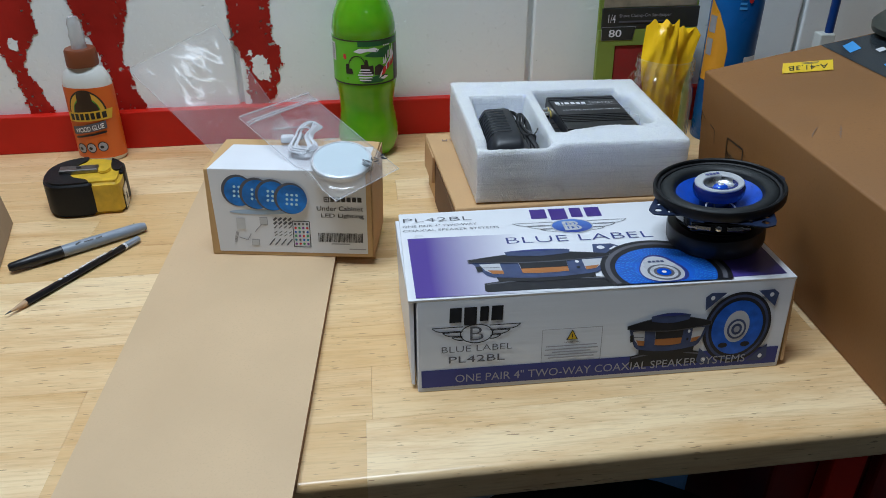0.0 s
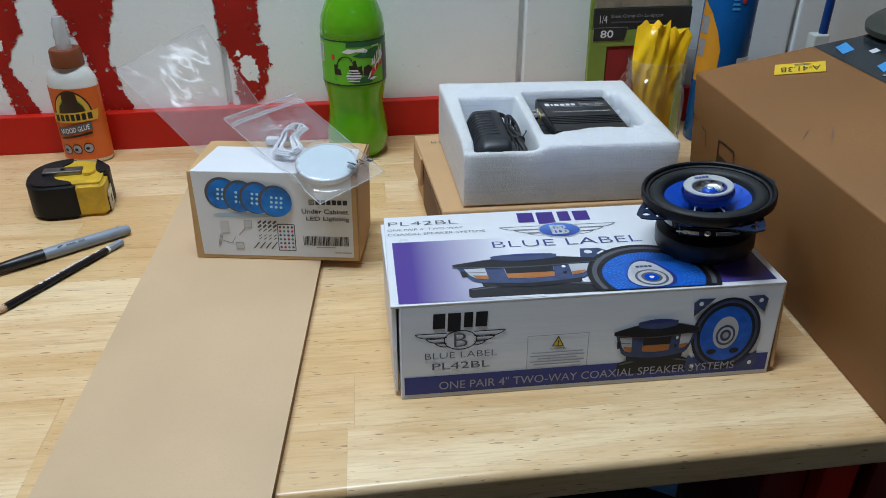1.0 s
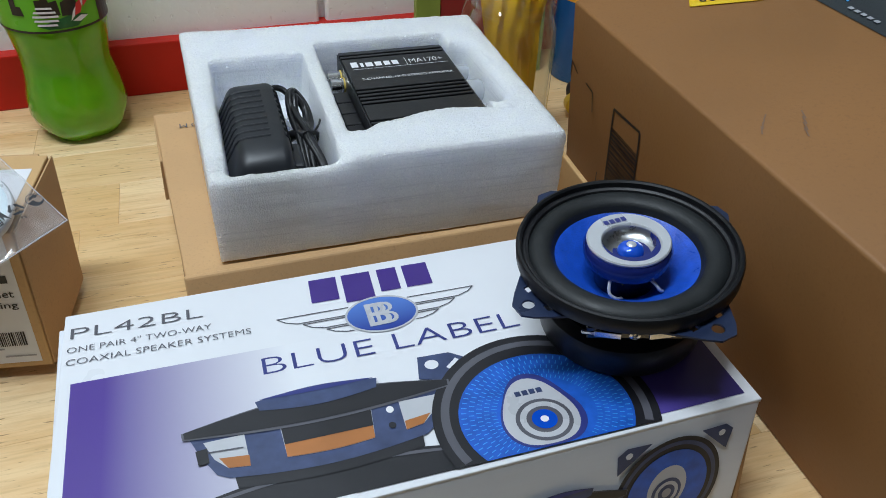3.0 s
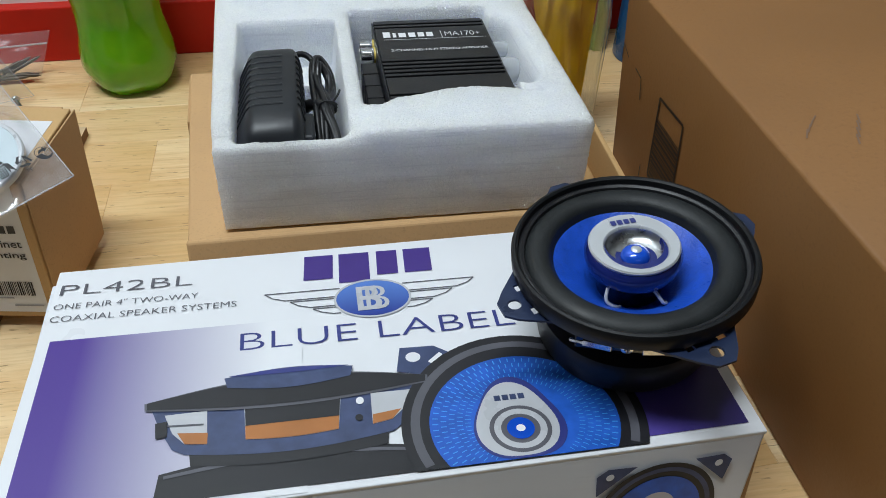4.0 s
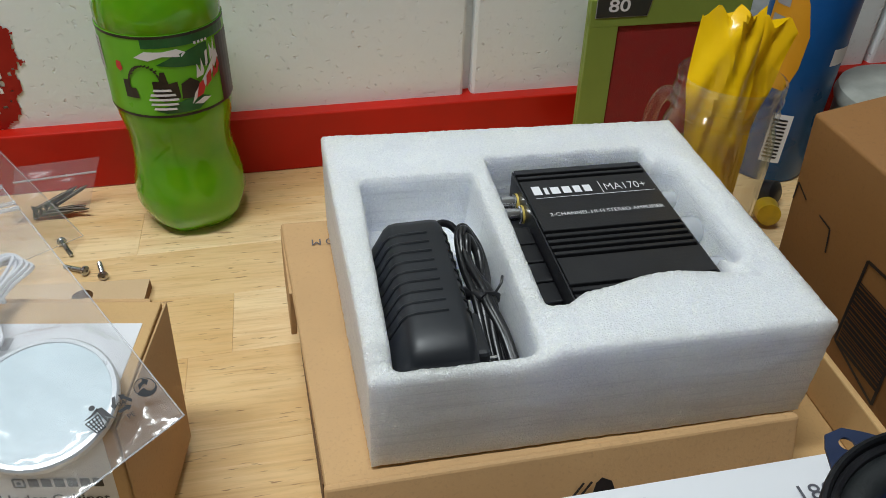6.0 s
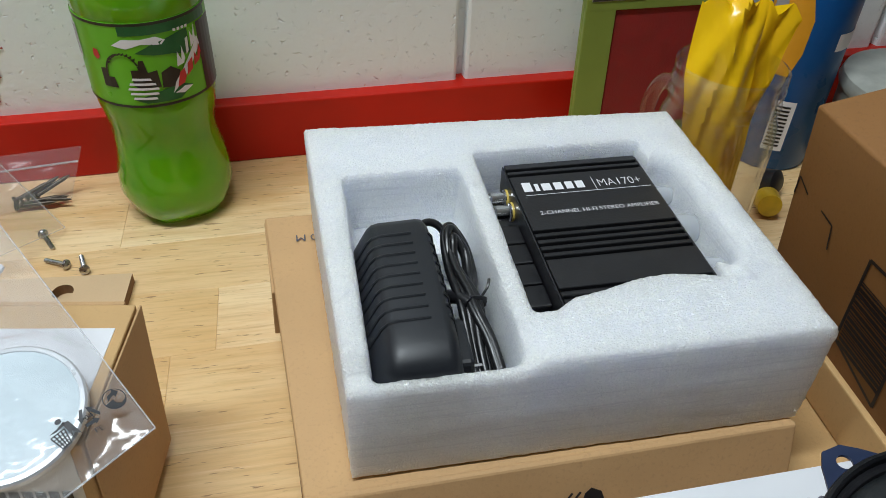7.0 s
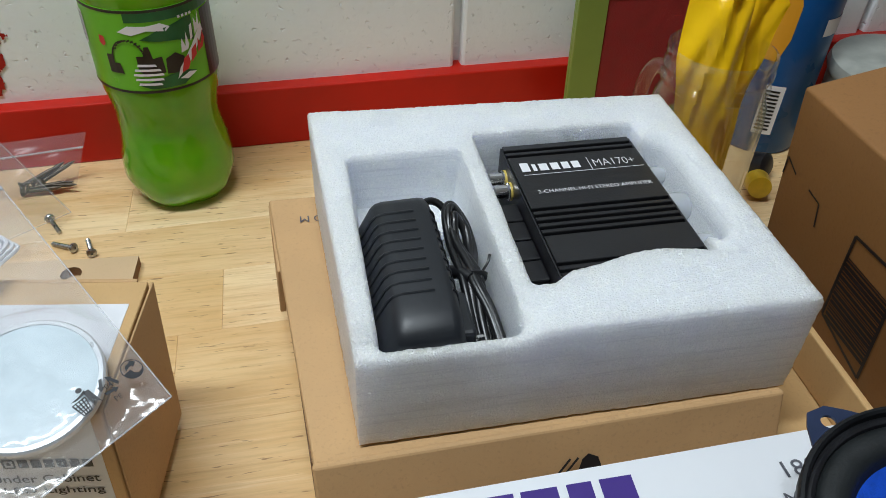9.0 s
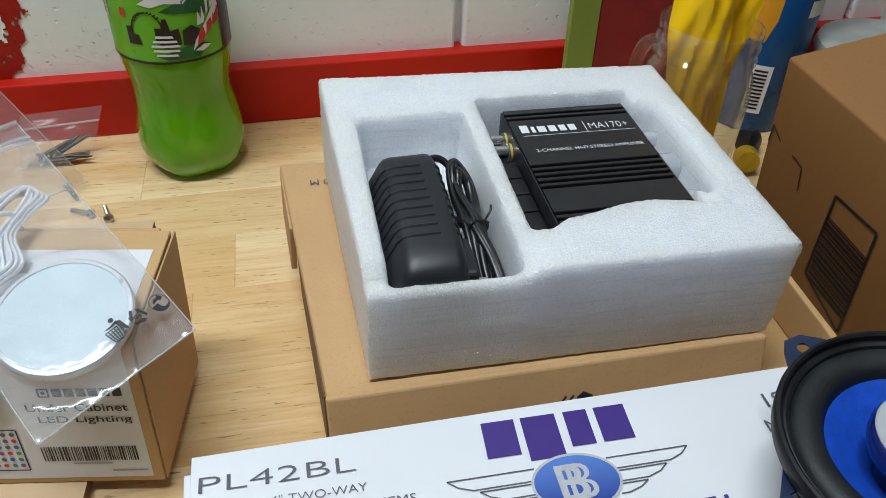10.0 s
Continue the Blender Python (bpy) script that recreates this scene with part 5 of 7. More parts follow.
printed("pictured_cable", [line((0.024 + i * 0.001, 0.014), (0.027 + i * 0.0012, 0.026), 0.0006) for i in range(3)] + [line((0.029, 0.020), (0.038, 0.017), 0.0008), line((0.038, 0.017), (0.042, 0.024), 0.0008), line((0.046, 0.026), (0.055, 0.036), 0.0009), rect(0.042, 0.011, 0.050, 0.018), rect(0.052, 0.034, 0.060, 0.042)], led_front, M_INK_SOFT, kit)
printed("pictured_adapter", [rect(0.028, 0.029, 0.037, 0.041), rect(0.0425, 0.0115, 0.0495, 0.0175), rect(0.0525, 0.0345, 0.0595, 0.0415)], led_front, mat("pale_print", (0.60, 0.61, 0.62), 0.45), kit, lift=0.0004)
printed("pictured_parts", [line((0.066 + i * 0.0050, 0.0305 + j * 0.0042), (0.0695 + i * 0.0050, 0.0335 + j * 0.0042), 0.0020 if j else 0.0010) for i in range(4) for j in range(3)] + [line((0.066 + i * 0.005, 0.022 + j * 0.0032), (0.069 + i * 0.005, 0.024 + j * 0.0032), 0.0008) for i in range(4) for j in range(2)] + [line((0.060 + i * 0.006, 0.012), (0.066 + i * 0.006, 0.019), 0.0012) for i in range(4)], led_front, M_INK_GREY, kit)
q = rect(0.0855, 0.0105, 0.1025, 0.0385)
printed("pictured_remote", [line(q[i], q[(i + 1) % 4], 0.0007) for i in range(4)], led_front, M_INK, kit)
inks = [M_INK_GREY, M_INK_RED, M_INK_BLUE, mat("green_ink", (0.05, 0.32, 0.09), 0.4), mat("teal_ink", (0.03, 0.25, 0.32), 0.4), mat("violet_ink", (0.25, 0.06, 0.32), 0.4)]
for j in range(6):
    for i in range(4):
        printed("remote_button", [ell(0.0880 + i * 0.0040, 0.0355 - j * 0.0043, 0.0013, 0.0013, 8)], led_front, inks[0] if j < 1 else inks[(i * 2 + j) % 6], kit)
printed("maker_mark", [line(a, c, 0.0009) for a, c in (((0.1190, 0.0600), (0.1235, 0.0600)), ((0.1235, 0.0600), (0.1235, 0.0648)), ((0.1235, 0.0648), (0.1190, 0.0648)), ((0.1190, 0.0648), (0.1190, 0.0600)))] + [ell(0.1212, 0.0624, 0.0010, 0.0010, 10)] + [rect(0.1252 + i * 0.0054, 0.0600, 0.1294 + i * 0.0054, 0.0650) for i in range(6)], led_front, M_INK, kit)
lettering("Under Cabinet", 0.1110, 0.0505, 0.1575, 0.0555, led_front, M_INK, kit, 0.008)
lettering("LED Lighting", 0.1150, 0.0420, 0.1580, 0.0475, led_front, M_INK, kit, 0.008)
rng = random.Random(9)
bars, u = [], 0.1110
while u < 0.1560:
    w = rng.choice((0.0004, 0.0006, 0.0009))
    bars.append(rect(u, 0.0165, u + w, 0.0265))
    u += w + rng.choice((0.0004, 0.0006, 0.0008))
printed("barcode", bars, led_front, M_INK, kit)
printed("small_print", [rect(0.1240, 0.0140, 0.1430, 0.0152), rect(0.1420, 0.0085, 0.1590, 0.0096)], led_front, M_INK_SOFT, kit)
printed("small_print", [rect(0.0960 + 0.002 * i, 0.020 + i * 0.0048, 0.1420, 0.0208 + i * 0.0048) for i in range(5)] + [rect(0.100, 0.046, 0.106, 0.054)], led_top, M_INK_SOFT, kit)

# ---- puck light and cable in a zip bag on the box ----
TOPZ = LP.z + LH
puck = thing("puck_light", "round white puck light with a silver edge, inside a clear bag", "light", (-0.0575, 0.6800, TOPZ + 0.0042), 0)
tip = pose(0, 0, 0, 15, 0, 0) @ Matrix.Diagonal((0.875, 0.875, 0.52, 1))
part("housing", lathe([(0, 0), (0.031, 0), (0.0340, 0.0015), (0.0345, 0.0040), (0.0345, 0.0090), (0.0335, 0.0108), (0.0315, 0.0112), (0.0310, 0.0100), (0, 0.0100)], 64), M_SILVER, puck, "silver rim", local=True, smooth=True, m=tip)
part("diffuser", lathe([(0, 0.0130), (0.015, 0.0127), (0.026, 0.0118), (0.0312, 0.0104), (0.0312, 0.0095), (0, 0.0095)], 64), M_DIFFUSER, puck, "frosted white cover", local=True, smooth=True, m=tip)
cable = thing("coiled_cable", "folded white flat cable with a small plug, in the bag", "cable", (-0.095, 0.735, TOPZ + 0.004))


def turned(x, y, z):
    """The folded cable lies along the bag."""
    c, n = math.cos(radians(17)), math.sin(radians(17))
    return (-0.0945 + (x + 0.098) * c - (y - 0.708) * n, 0.706 + (x + 0.098) * n + (y - 0.708) * c, z)


cb = None
for k in range(6):
    o = (k - 2.5) * 0.0019
    z = TOPZ + 0.0075 + 0.0016 * (k % 3)
    q = [(-0.098 + o * 0.4, 0.708 - abs(o), z), (-0.108 + o, 0.717, z + 0.001), (-0.100 + o * 0.9, 0.735, z + 0.003), (-0.092 + o * 0.5, 0.752, z + 0.005), (-0.083 + o, 0.768, z + 0.004), (-0.074 + o * 0.3, 0.774 - abs(o) * 0.6, z + 0.003), (-0.070 - o, 0.765, z + 0.002), (-0.078 - o * 0.5, 0.750, z + 0.004), (-0.087 - o * 0.7, 0.735, z + 0.003), (-0.088 - o, 0.716, z), (-0.098 + o * 0.4, 0.708 - abs(o), z)]
    q = [turned(*p) for p in q]
    cb = tube(smooth_path(q, 6), 0.0011, 6, cb)
part("loops", cb, M_CABLE_WHITE, cable, smooth=True)
part("tie", tube(smooth_path([turned(*p) for p in ((-0.101, 0.741, TOPZ + 0.006), (-0.095, 0.744, TOPZ + 0.018), (-0.083, 0.7475, TOPZ + 0.017), (-0.080, 0.7465, TOPZ + 0.006))], 6), 0.0012, 6), M_CABLE_WHITE, cable, smooth=True)
part("plug", box(-0.122, 0.742, TOPZ + 0.003, -0.108, 0.752, TOPZ + 0.010, 0.002), M_WHITE_PLASTIC, cable, smooth=True)


def film_mesh(corners, n, height, seed, amp, gap):
    """A two-sided clear pouch over four corners; height(x, y, z) lifts it over what it covers."""
    b = bmesh.new()
    a, c, d, e = [Vector(p) for p in corners]
    for side in (1, 0):
        g = []
        for j in range(n + 1):
            row = []
            for i in range(n + 1):
                u, v = i / n, j / n
                p = a * (1 - u) * (1 - v) + c * u * (1 - v) + d * u * v + e * (1 - u) * v
                edge = min(u, 1 - u, v, 1 - v) * 4
                k = min(1, edge)
                w = noise.noise(Vector((u * 5, v * 5, seed + side * 3))) + 0.5 * noise.noise(Vector((u * 13, v * 13, seed + 5 + side)))
                q = p.copy()
                if side:
                    q.z = height(p.x, p.y, p.z + gap * k) + w * amp * (0.3 + 0.7 * k)
                else:
                    q.z = min(p.z + w * amp * 0.3 * k, q.z) - 0.0002
                row.append(b.verts.new(q))
            g.append(row)
        for j in range(n):
            for i in range(n):
                f = b.faces.new((g[j][i], g[j][i + 1], g[j + 1][i + 1], g[j + 1][i]))
                f.material_index = 0
    return b


def over_puck(x, y, z):
    r = math.hypot(x + 0.0575, y - 0.680)
    if r < 0.045:
        z = max(z, TOPZ + 0.0125 + (y - 0.680) * 0.27 - max(0, r - 0.030) * 0.9)
    r2 = math.hypot((x + 0.090) / 1.0, (y - 0.738) / 1.6)
    if r2 < 0.03:
        z = max(z, TOPZ + 0.0185 - max(0, r2 - 0.012) * 0.5)
    return z


pouch = thing("zip_bag", "clear plastic zip bag holding a puck light, lying on the box", "plastic bag", (-0.08, 0.72, TOPZ + 0.001))
BAG = [(-0.0630, 0.6240, TOPZ - 0.010), (-0.0020, 0.6690, TOPZ + 0.0005), (-0.0940, 0.8030, TOPZ + 0.036), (-0.1690, 0.7830, TOPZ + 0.018)]
part("pouch", film_mesh(BAG, 56, over_puck, 2.0, 0.0013, 0.004), M_POUCH, pouch, smooth=True)


def bag_at(u, v, lift=0.0):
    a, c, d, e = [Vector(p) for p in BAG]
    p = a * (1 - u) * (1 - v) + c * u * (1 - v) + d * u * v + e * (1 - u) * v
    p.z = over_puck(p.x, p.y, p.z + 0.004 * min(1, 4 * min(u, 1 - u, v, 1 - v))) + 0.0035 + lift
    return p


for u0, v0, u1, v1 in ((0, 0, 1, 0), (1, 0, 1, 1), (0, 0, 0, 1)):
    part("seam", tube([bag_at(u0 + (u1 - u0) * k / 24, v0 + (v1 - v0) * k / 24, -0.0028) for k in range(25)], 0.00035, 6), M_BAG_LIP, pouch, smooth=True)
lip = None
for v in (0.875, 0.90, 0.985):
    lip = tube([bag_at(u / 20, v, -0.001) for u in range(21)], 0.0011, 6, lip)
part("zip_strip", lip, M_BAG_LIP, pouch, "ribbed zip closure", smooth=True)


def mark_at(x, y, lift=0.0):
    """Printed symbols stand side by side along the bag's lower edge."""
    px, py = -0.0342 + 0.88 * (0.78 * x - 0.626 * y), 0.6569 + 0.88 * (0.626 * x + 0.78 * y)
    return Vector((px, py, TOPZ + 0.0102 + 0.24 * (py - 0.6640) - 0.28 * max(0, px + 0.0275) + lift))


slats = [line((0.0010 + 0.0016 * i, 0.0075), (0.0022 + 0.0010 * i, 0.0), 0.0006) for i in range(5)] + [line((0.0010 + 0.0004 * i, 0.0075 - 0.0018 * i), (0.0075 - 0.0004 * i, 0.0075 - 0.0018 * i), 0.0006) for i in range(5)]
for q in [line((0.0022, 0.0001), (0.0062, 0.0001), 0.0007)] + slats:
    printed("bin_symbol", [q], mark_at, M_INK, pouch)
printed("figure_symbol", [[(0.0078, 0.0105), (0.0105, 0.0095), (0.0118, 0.0005), (0.0092, 0.0045), (0.0082, 0.0010), (0.0080, 0.0060)]], mark_at, M_INK, pouch)
printed("figure_arm", [[(0.0012, 0.0093), (0.0050, 0.0095), (0.0090, 0.0108), (0.0085, 0.0090), (0.0040, 0.0084)]], mark_at, M_INK, pouch)
printed("figure_head", [ell(0.0072, 0.0122, 0.0014, 0.0014, 14)], mark_at, M_INK, pouch)
tri_ = [(0.0179 + 0.0062 * math.cos(radians(90 + 120 * k)), 0.0055 + 0.0062 * math.sin(radians(90 + 120 * k))) for k in range(3)]
for k in range(3):
    c, d = tri_[k], tri_[(k + 1) % 3]
    at = lambda f, s=0.0: (c[0] + (d[0] - c[0]) * f - (d[1] - c[1]) * s, c[1] + (d[1] - c[1]) * f + (d[0] - c[0]) * s)
    printed("recycling_arrow", [[at(0.16, 0.07), at(0.20, -0.07), at(0.55, -0.07), at(0.55, -0.15), at(0.80, 0.0), at(0.55, 0.15), at(0.55, 0.07)]], mark_at, M_INK, pouch)
lettering("04", 0.0161, 0.0042, 0.0197, 0.0065, mark_at, M_INK, pouch)
lettering("PE", 0.0163, -0.0030, 0.0197, -0.0006, mark_at, M_INK, pouch)
printed("dot_ring", band(ell(0.0308, 0.0065, 0.0050, 0.0050, 28), ell(0.0308, 0.0065, 0.0046, 0.0046, 28)), mark_at, M_INK, pouch)
printed("dot_crescent", [[(0.0308 + 0.0048 * math.cos(radians(a)), 0.0065 + 0.0048 * math.sin(radians(a))) for a in range(190, 352, 9)] + [(0.0340, 0.0040), (0.0322, 0.0034), (0.0306, 0.0046), (0.0300, 0.0066), (0.0280, 0.0062)]], mark_at, M_INK, pouch)
printed("dot_arrow", [[(0.0278, 0.0066), (0.0290, 0.0092), (0.0315, 0.0098), (0.0322, 0.0110), (0.0342, 0.0088), (0.0318, 0.0070), (0.0316, 0.0082), (0.0300, 0.0078)]], mark_at, M_INK, pouch)

# ---- empty zip bag leaning on the wall ----
empty = thing("empty_zip_bag", "large empty clear zip bag slumped against the wall", "plastic bag", (-0.18, 0.9, 0.0))
b = bmesh.new()
N = 36
c4 = [Vector((-0.190, 0.800, 0.055)), Vector((-0.110, 0.945, 0.004)), Vector((-0.216, 0.985, 0.172)), Vector((-0.328, 0.963, 0.124))]
for side in (0, 1):
    g = []
    for j in range(N + 1):
        row = []
        for i in range(N + 1):
            u, v = i / N, j / N
            p = c4[0] * (1 - u) * (1 - v) + c4[1] * u * (1 - v) + c4[2] * u * v + c4[3] * (1 - u) * v
            k = min(1, 5 * min(u, 1 - u, v, 1 - v))
            w = noise.noise(Vector((u * 3.2, v * 3.2, 11 + side))) + 0.45 * noise.noise(Vector((u * 9, v * 9, 4 + side)))
            p += Vector((0.3, -0.8, 0.5)) * (w * 0.008 * k + (0.006 if side else -0.004) * k)
            p.y = min(p.y, 1.034 + SLOPE * p.x - 0.018)
            p.z = max(p.z, 0.0015 + 0.001 * side)
            row.append(b.verts.new(p))
        g.append(row)
    for j in range(N):
        for i in range(N):
            b.faces.new((g[j][i], g[j][i + 1], g[j + 1][i + 1], g[j + 1][i]))
part("pouch", b, M_BAG, empty, smooth=True)
for e0, e1 in ((0, 1), (1, 2), (2, 3), (3, 0)):
    a, c = c4[e0], c4[e1]
    part("seam", tube([a.lerp(c, k / 20) + Vector((0, -0.002, max(0.0, 0.0018 - a.lerp(c, k / 20).z))) for k in range(21)], 0.0003, 5), M_BAG_LIP, empty, smooth=True)

# ---- screws ----
screw = thing("screw", "short zinc machine screw lying loose on the bench", "screw", (0, 0, 0), group="loose screws")
part("head", lathe([(0, 0.0), (0.0030, 0.0), (0.0036, 0.0010), (0.0034, 0.0022), (0.0022, 0.0030), (0.0009, 0.0030), (0.0008, 0.0018), (0, 0.0018)], 20), M_STEEL, screw, local=True, smooth=True, m=pose(0, 0, 0, -90, 0, 180) @ pose(0, 0, 0))
prof = [(0, -0.0175), (0.0009, -0.0172)]
for k in range(15):
    z = -0.0168 + k * 0.00112
    prof += [(0.0012, z), (0.0017, z + 0.0005)]
prof += [(0.0013, 0.0), (0, 0.0)]
part("shank", lathe(prof, 12), M_STEEL, screw, local=True, m=pose(0, 0, 0, -90, 0, 180))
places = [((-0.0890, 0.8940), (-0.0955, 0.9150)), ((-0.1030, 0.9010), (-0.1220, 0.9120)), ((-0.1235, 0.9370), (-0.1120, 0.9170))]
for n, (h, tl) in enumerate(places):
    ang = math.degrees(math.atan2(tl[1] - h[1], tl[0] - h[0])) - 90
    m = pose(h[0], h[1], 0.0036, -5, 0, ang)
    if n == 0:
        screw.matrix_world = m
    else:
        copy_thing(screw, m)
sbag = thing("screw_bag", "small clear zip bag of dark screws by the wall", "plastic bag", (-0.13, 0.975, 0))
b = bmesh.new()
c5 = [Vector((-0.165, 0.969, 0.002)), Vector((-0.112, 0.979, 0.002)), Vector((-0.098, 0.9960, 0.040)), Vector((-0.160, 0.9935, 0.037))]
for side in (0, 1):
    g = []
    for j in range(17):
        row = []
        for i in range(17):
            u, v = i / 16, j / 16
            p = c5[0] * (1 - u) * (1 - v) + c5[1] * u * (1 - v) + c5[2] * u * v + c5[3] * (1 - u) * v
            k = min(1, 5 * min(u, 1 - u, v, 1 - v))
            p += Vector((0, -0.6, 0.8)) * (noise.noise(Vector((u * 5, v * 5, 21 + side))) * 0.002 * k + side * 0.008 * k * (1 - v))
            row.append(b.verts.new(p))
        g.append(row)
    for j in range(16):
        for i in range(16):
            b.faces.new((g[j][i], g[j][i + 1], g[j + 1][i + 1], g[j + 1][i]))
part("pouch", b, M_BAG, sbag, smooth=True)
part("zip_strip", tube([c5[0].lerp(c5[3], 0.72) + (c5[1].lerp(c5[2], 0.72) - c5[0].lerp(c5[3], 0.72)) * (i / 12) + Vector((0, -0.001, 0.001)) for i in range(13)], 0.0009, 6), M_BAG_LIP, sbag, smooth=True)
rng = random.Random(12)
dark = thing("dark_screw", "dark wood screw inside a small clear bag", "screw", (0, 0, 0), group="bagged screws")
part("head", lathe([(0, 0), (0.0036, 0), (0.0036, 0.0008), (0.0016, 0.0026), (0, 0.0026)], 16), M_OLDSTEEL, dark, local=True, smooth=True)
part("shank", lathe([(0, 0.0020), (0.0016, 0.0020), (0.0016, 0.024), (0.0004, 0.029), (0, 0.029)], 12), M_OLDSTEEL, dark, local=True, smooth=True)
for n in range(7):
    if n < 4:
        m = pose(-0.150 + n * 0.004, 0.9740 + n * 0.0016, 0.0045 + 0.0015 * (n % 2), 0, 86, rng.uniform(-16, 16))
    else:
        m = pose(-0.150 + (n - 4) * 0.007, 0.9755 + (n - 4) * 0.002, 0.0085, 0, 72, 34 + rng.uniform(-14, 14))
    if n == 0:
        dark.matrix_world = m
    else:
        copy_thing(dark, m)

# ---- soda bottle ----
soda = thing("soda_bottle", "plastic bottle of bright green soda with a lime label", "bottle", (-0.0300, 0.9720, 0.0))
soda.scale = (1.11, 1.11, 1.045)
prof = [(0.0, 0.004), (0.016, 0.003), (0.024, 0.0), (0.0295, 0.002), (0.0345, 0.010), (0.0368, 0.022), (0.0362, 0.034), (0.0341, 0.046), (0.0324, 0.056), (0.0319, 0.064), (0.0328, 0.074), (0.0345, 0.084), (0.0358, 0.092), (0.0362, 0.097), (0.0358, 0.099), (0.0360, 0.152), (0.0366, 0.154), (0.0366, 0.163), (0.0345, 0.176), (0.0285, 0.192), (0.0210, 0.206), (0.0155, 0.216), (0.0125, 0.222), (0.0125, 0.232), (0, 0.232)]
b = lathe(prof, 72)
for q in b.verts:
    r = math.hypot(q.co.x, q.co.y)
    a = math.atan2(q.co.y, q.co.x)
    if r > 0.008:
        if q.co.z < 0.018:
            s = 1 - 0.10 * (1 - q.co.z / 0.018) * (0.5 + 0.5 * math.cos(5 * a))
            q.co.x *= s
            q.co.y *= s
        elif 0.030 < q.co.z < 0.092:
            s = 1 + 0.018 * math.sin(3 * a + q.co.z * 160) * math.sin(math.pi * (q.co.z - 0.030) / 0.062)
            q.co.x *= s
            q.co.y *= s
part("bottle_body", b, M_SODA, soda, local=True, smooth=True)


def soda_at(a, z, lift=0.0):
    """Round the label: a in degrees from the side that faces the room."""
    t = radians(a - 90)
    r = 0.03705 + lift
    return Vector((-0.0300 + r * math.cos(t), 0.9720 + r * math.sin(t), z))


part("label_sleeve", lathe([(0.0362, 0.0985), (0.0369, 0.0985), (0.0369, 0.1530), (0.0362, 0.1530)], 72, close=True), M_SODA_LABEL, soda, "lime green printed label", local=True, smooth=True)


def soda_fine(poly, n=8):
    out = []
    for i, p in enumerate(poly):
        q = poly[(i + 1) % len(poly)]
        out += [(p[0] + (q[0] - p[0]) * k / n, p[1] + (q[1] - p[1]) * k / n) for k in range(n)]
    return out


def soda_print(name, polys, material, lift):
    b = bmesh.new()
    for poly in polys:
        f = b.faces.new([b.verts.new((x, y, 0)) for x, y in poly])
    bmesh.ops.triangulate(b, faces=b.faces[:])
    for _ in range(3):
        bmesh.ops.subdivide_edges(b, edges=[e for e in b.edges if abs(e.verts[0].co.x - e.verts[1].co.x) > 8], cuts=1)
        bmesh.ops.triangulate(b, faces=b.faces[:])
    for q in b.verts:
        q.co = soda_at(q.co.x, q.co.y, lift)
    return part(name, b, material, soda)


strips = lambda z0, z1, a0=-180, a1=180, n=48: [rect(a0 + (a1 - a0) * i / n, z0, a0 + (a1 - a0) * (i + 1) / n, z1) for i in range(n)]
soda_print("dark_stripe", strips(0.0985, 0.1003), M_LABEL_DARK, 0.0001)
soda_print("dark_stripe", strips(0.1512, 0.1530), M_LABEL_DARK, 0.0001)
soda_print("green_header", [rect(a, 0.1455, a + 6, 0.1512) for a in range(-12, 78, 6)], M_LABEL_GREEN, 0.0001)
soda_print("dark_panel", [rect(a, 0.1003, a + 6, 0.1445) for a in range(60, 90, 6)], M_LABEL_DARK, 0.0001)
soda_print("white_cloud", [[(-20, 0.1395), (-10, 0.1435), (5, 0.1430), (18, 0.1440), (26, 0.1410), (22, 0.1385), (5, 0.1400), (-8, 0.1375)]], M_INK_WHITE, 0.0002)
soda_print("hill_print", [[(-2, 0.1345), (14, 0.1395), (40, 0.1440), (48, 0.1440), (48, 0.128), (30, 0.1315), (14, 0.1325)], [(-10, 0.1040), (0, 0.1015), (30, 0.1015), (44, 0.108), (30, 0.112), (8, 0.108)]], M_LABEL_GREEN, 0.0002)
soda_print("skyline", [[(-36, 0.112), (-36, 0.124), (-30, 0.1245), (-29, 0.119), (-24, 0.119), (-22, 0.112)], [(-8, 0.114), (-8, 0.124), (-2, 0.124), (0, 0.130), (4, 0.130), (6, 0.122), (14, 0.123), (15, 0.112), (0, 0.110)], [(16, 0.111), (17, 0.121), (26, 0.124), (34, 0.120), (33, 0.110)]], M_LABEL_DARK, 0.0003)
arch = [(-30 + 24 * (1 - math.cos(radians(t))) / 2 * 1.25, 0.121 + 0.0135 * math.sin(radians(t))) for t in range(0, 181, 12)]
soda_print("arch", [[(arch[i][0] - 0.9, arch[i][1]), (arch[i][0] + 0.9, arch[i][1]), (arch[i + 1][0] + 0.9, arch[i + 1][1] + 0.0003), (arch[i + 1][0] - 0.9, arch[i + 1][1] + 0.0003)] for i in range(len(arch) - 1)] + [[(x, z), (x + 3, z + 0.0009), (x + 3, z - 0.0003), (x, z - 0.0012)] for x, z in arch[3:-4]], M_LABEL_DARK, 0.0004)
soda_print("steps", [[(-15 + d, 0.1045 + k * 0.0032), (14 - d, 0.1040 + k * 0.0032), (13 - d, 0.1056 + k * 0.0032), (-14 + d, 0.1061 + k * 0.0032)] for k, d in ((0, 4), (1, 2), (2, 1), (3, 3), (4, 6))], M_INK_WHITE, 0.0005)
soda_print("red_flower", [[(-41, 0.131), (-40, 0.136), (-35, 0.1355), (-34, 0.131), (-37, 0.129)]], M_INK_RED, 0.0003)
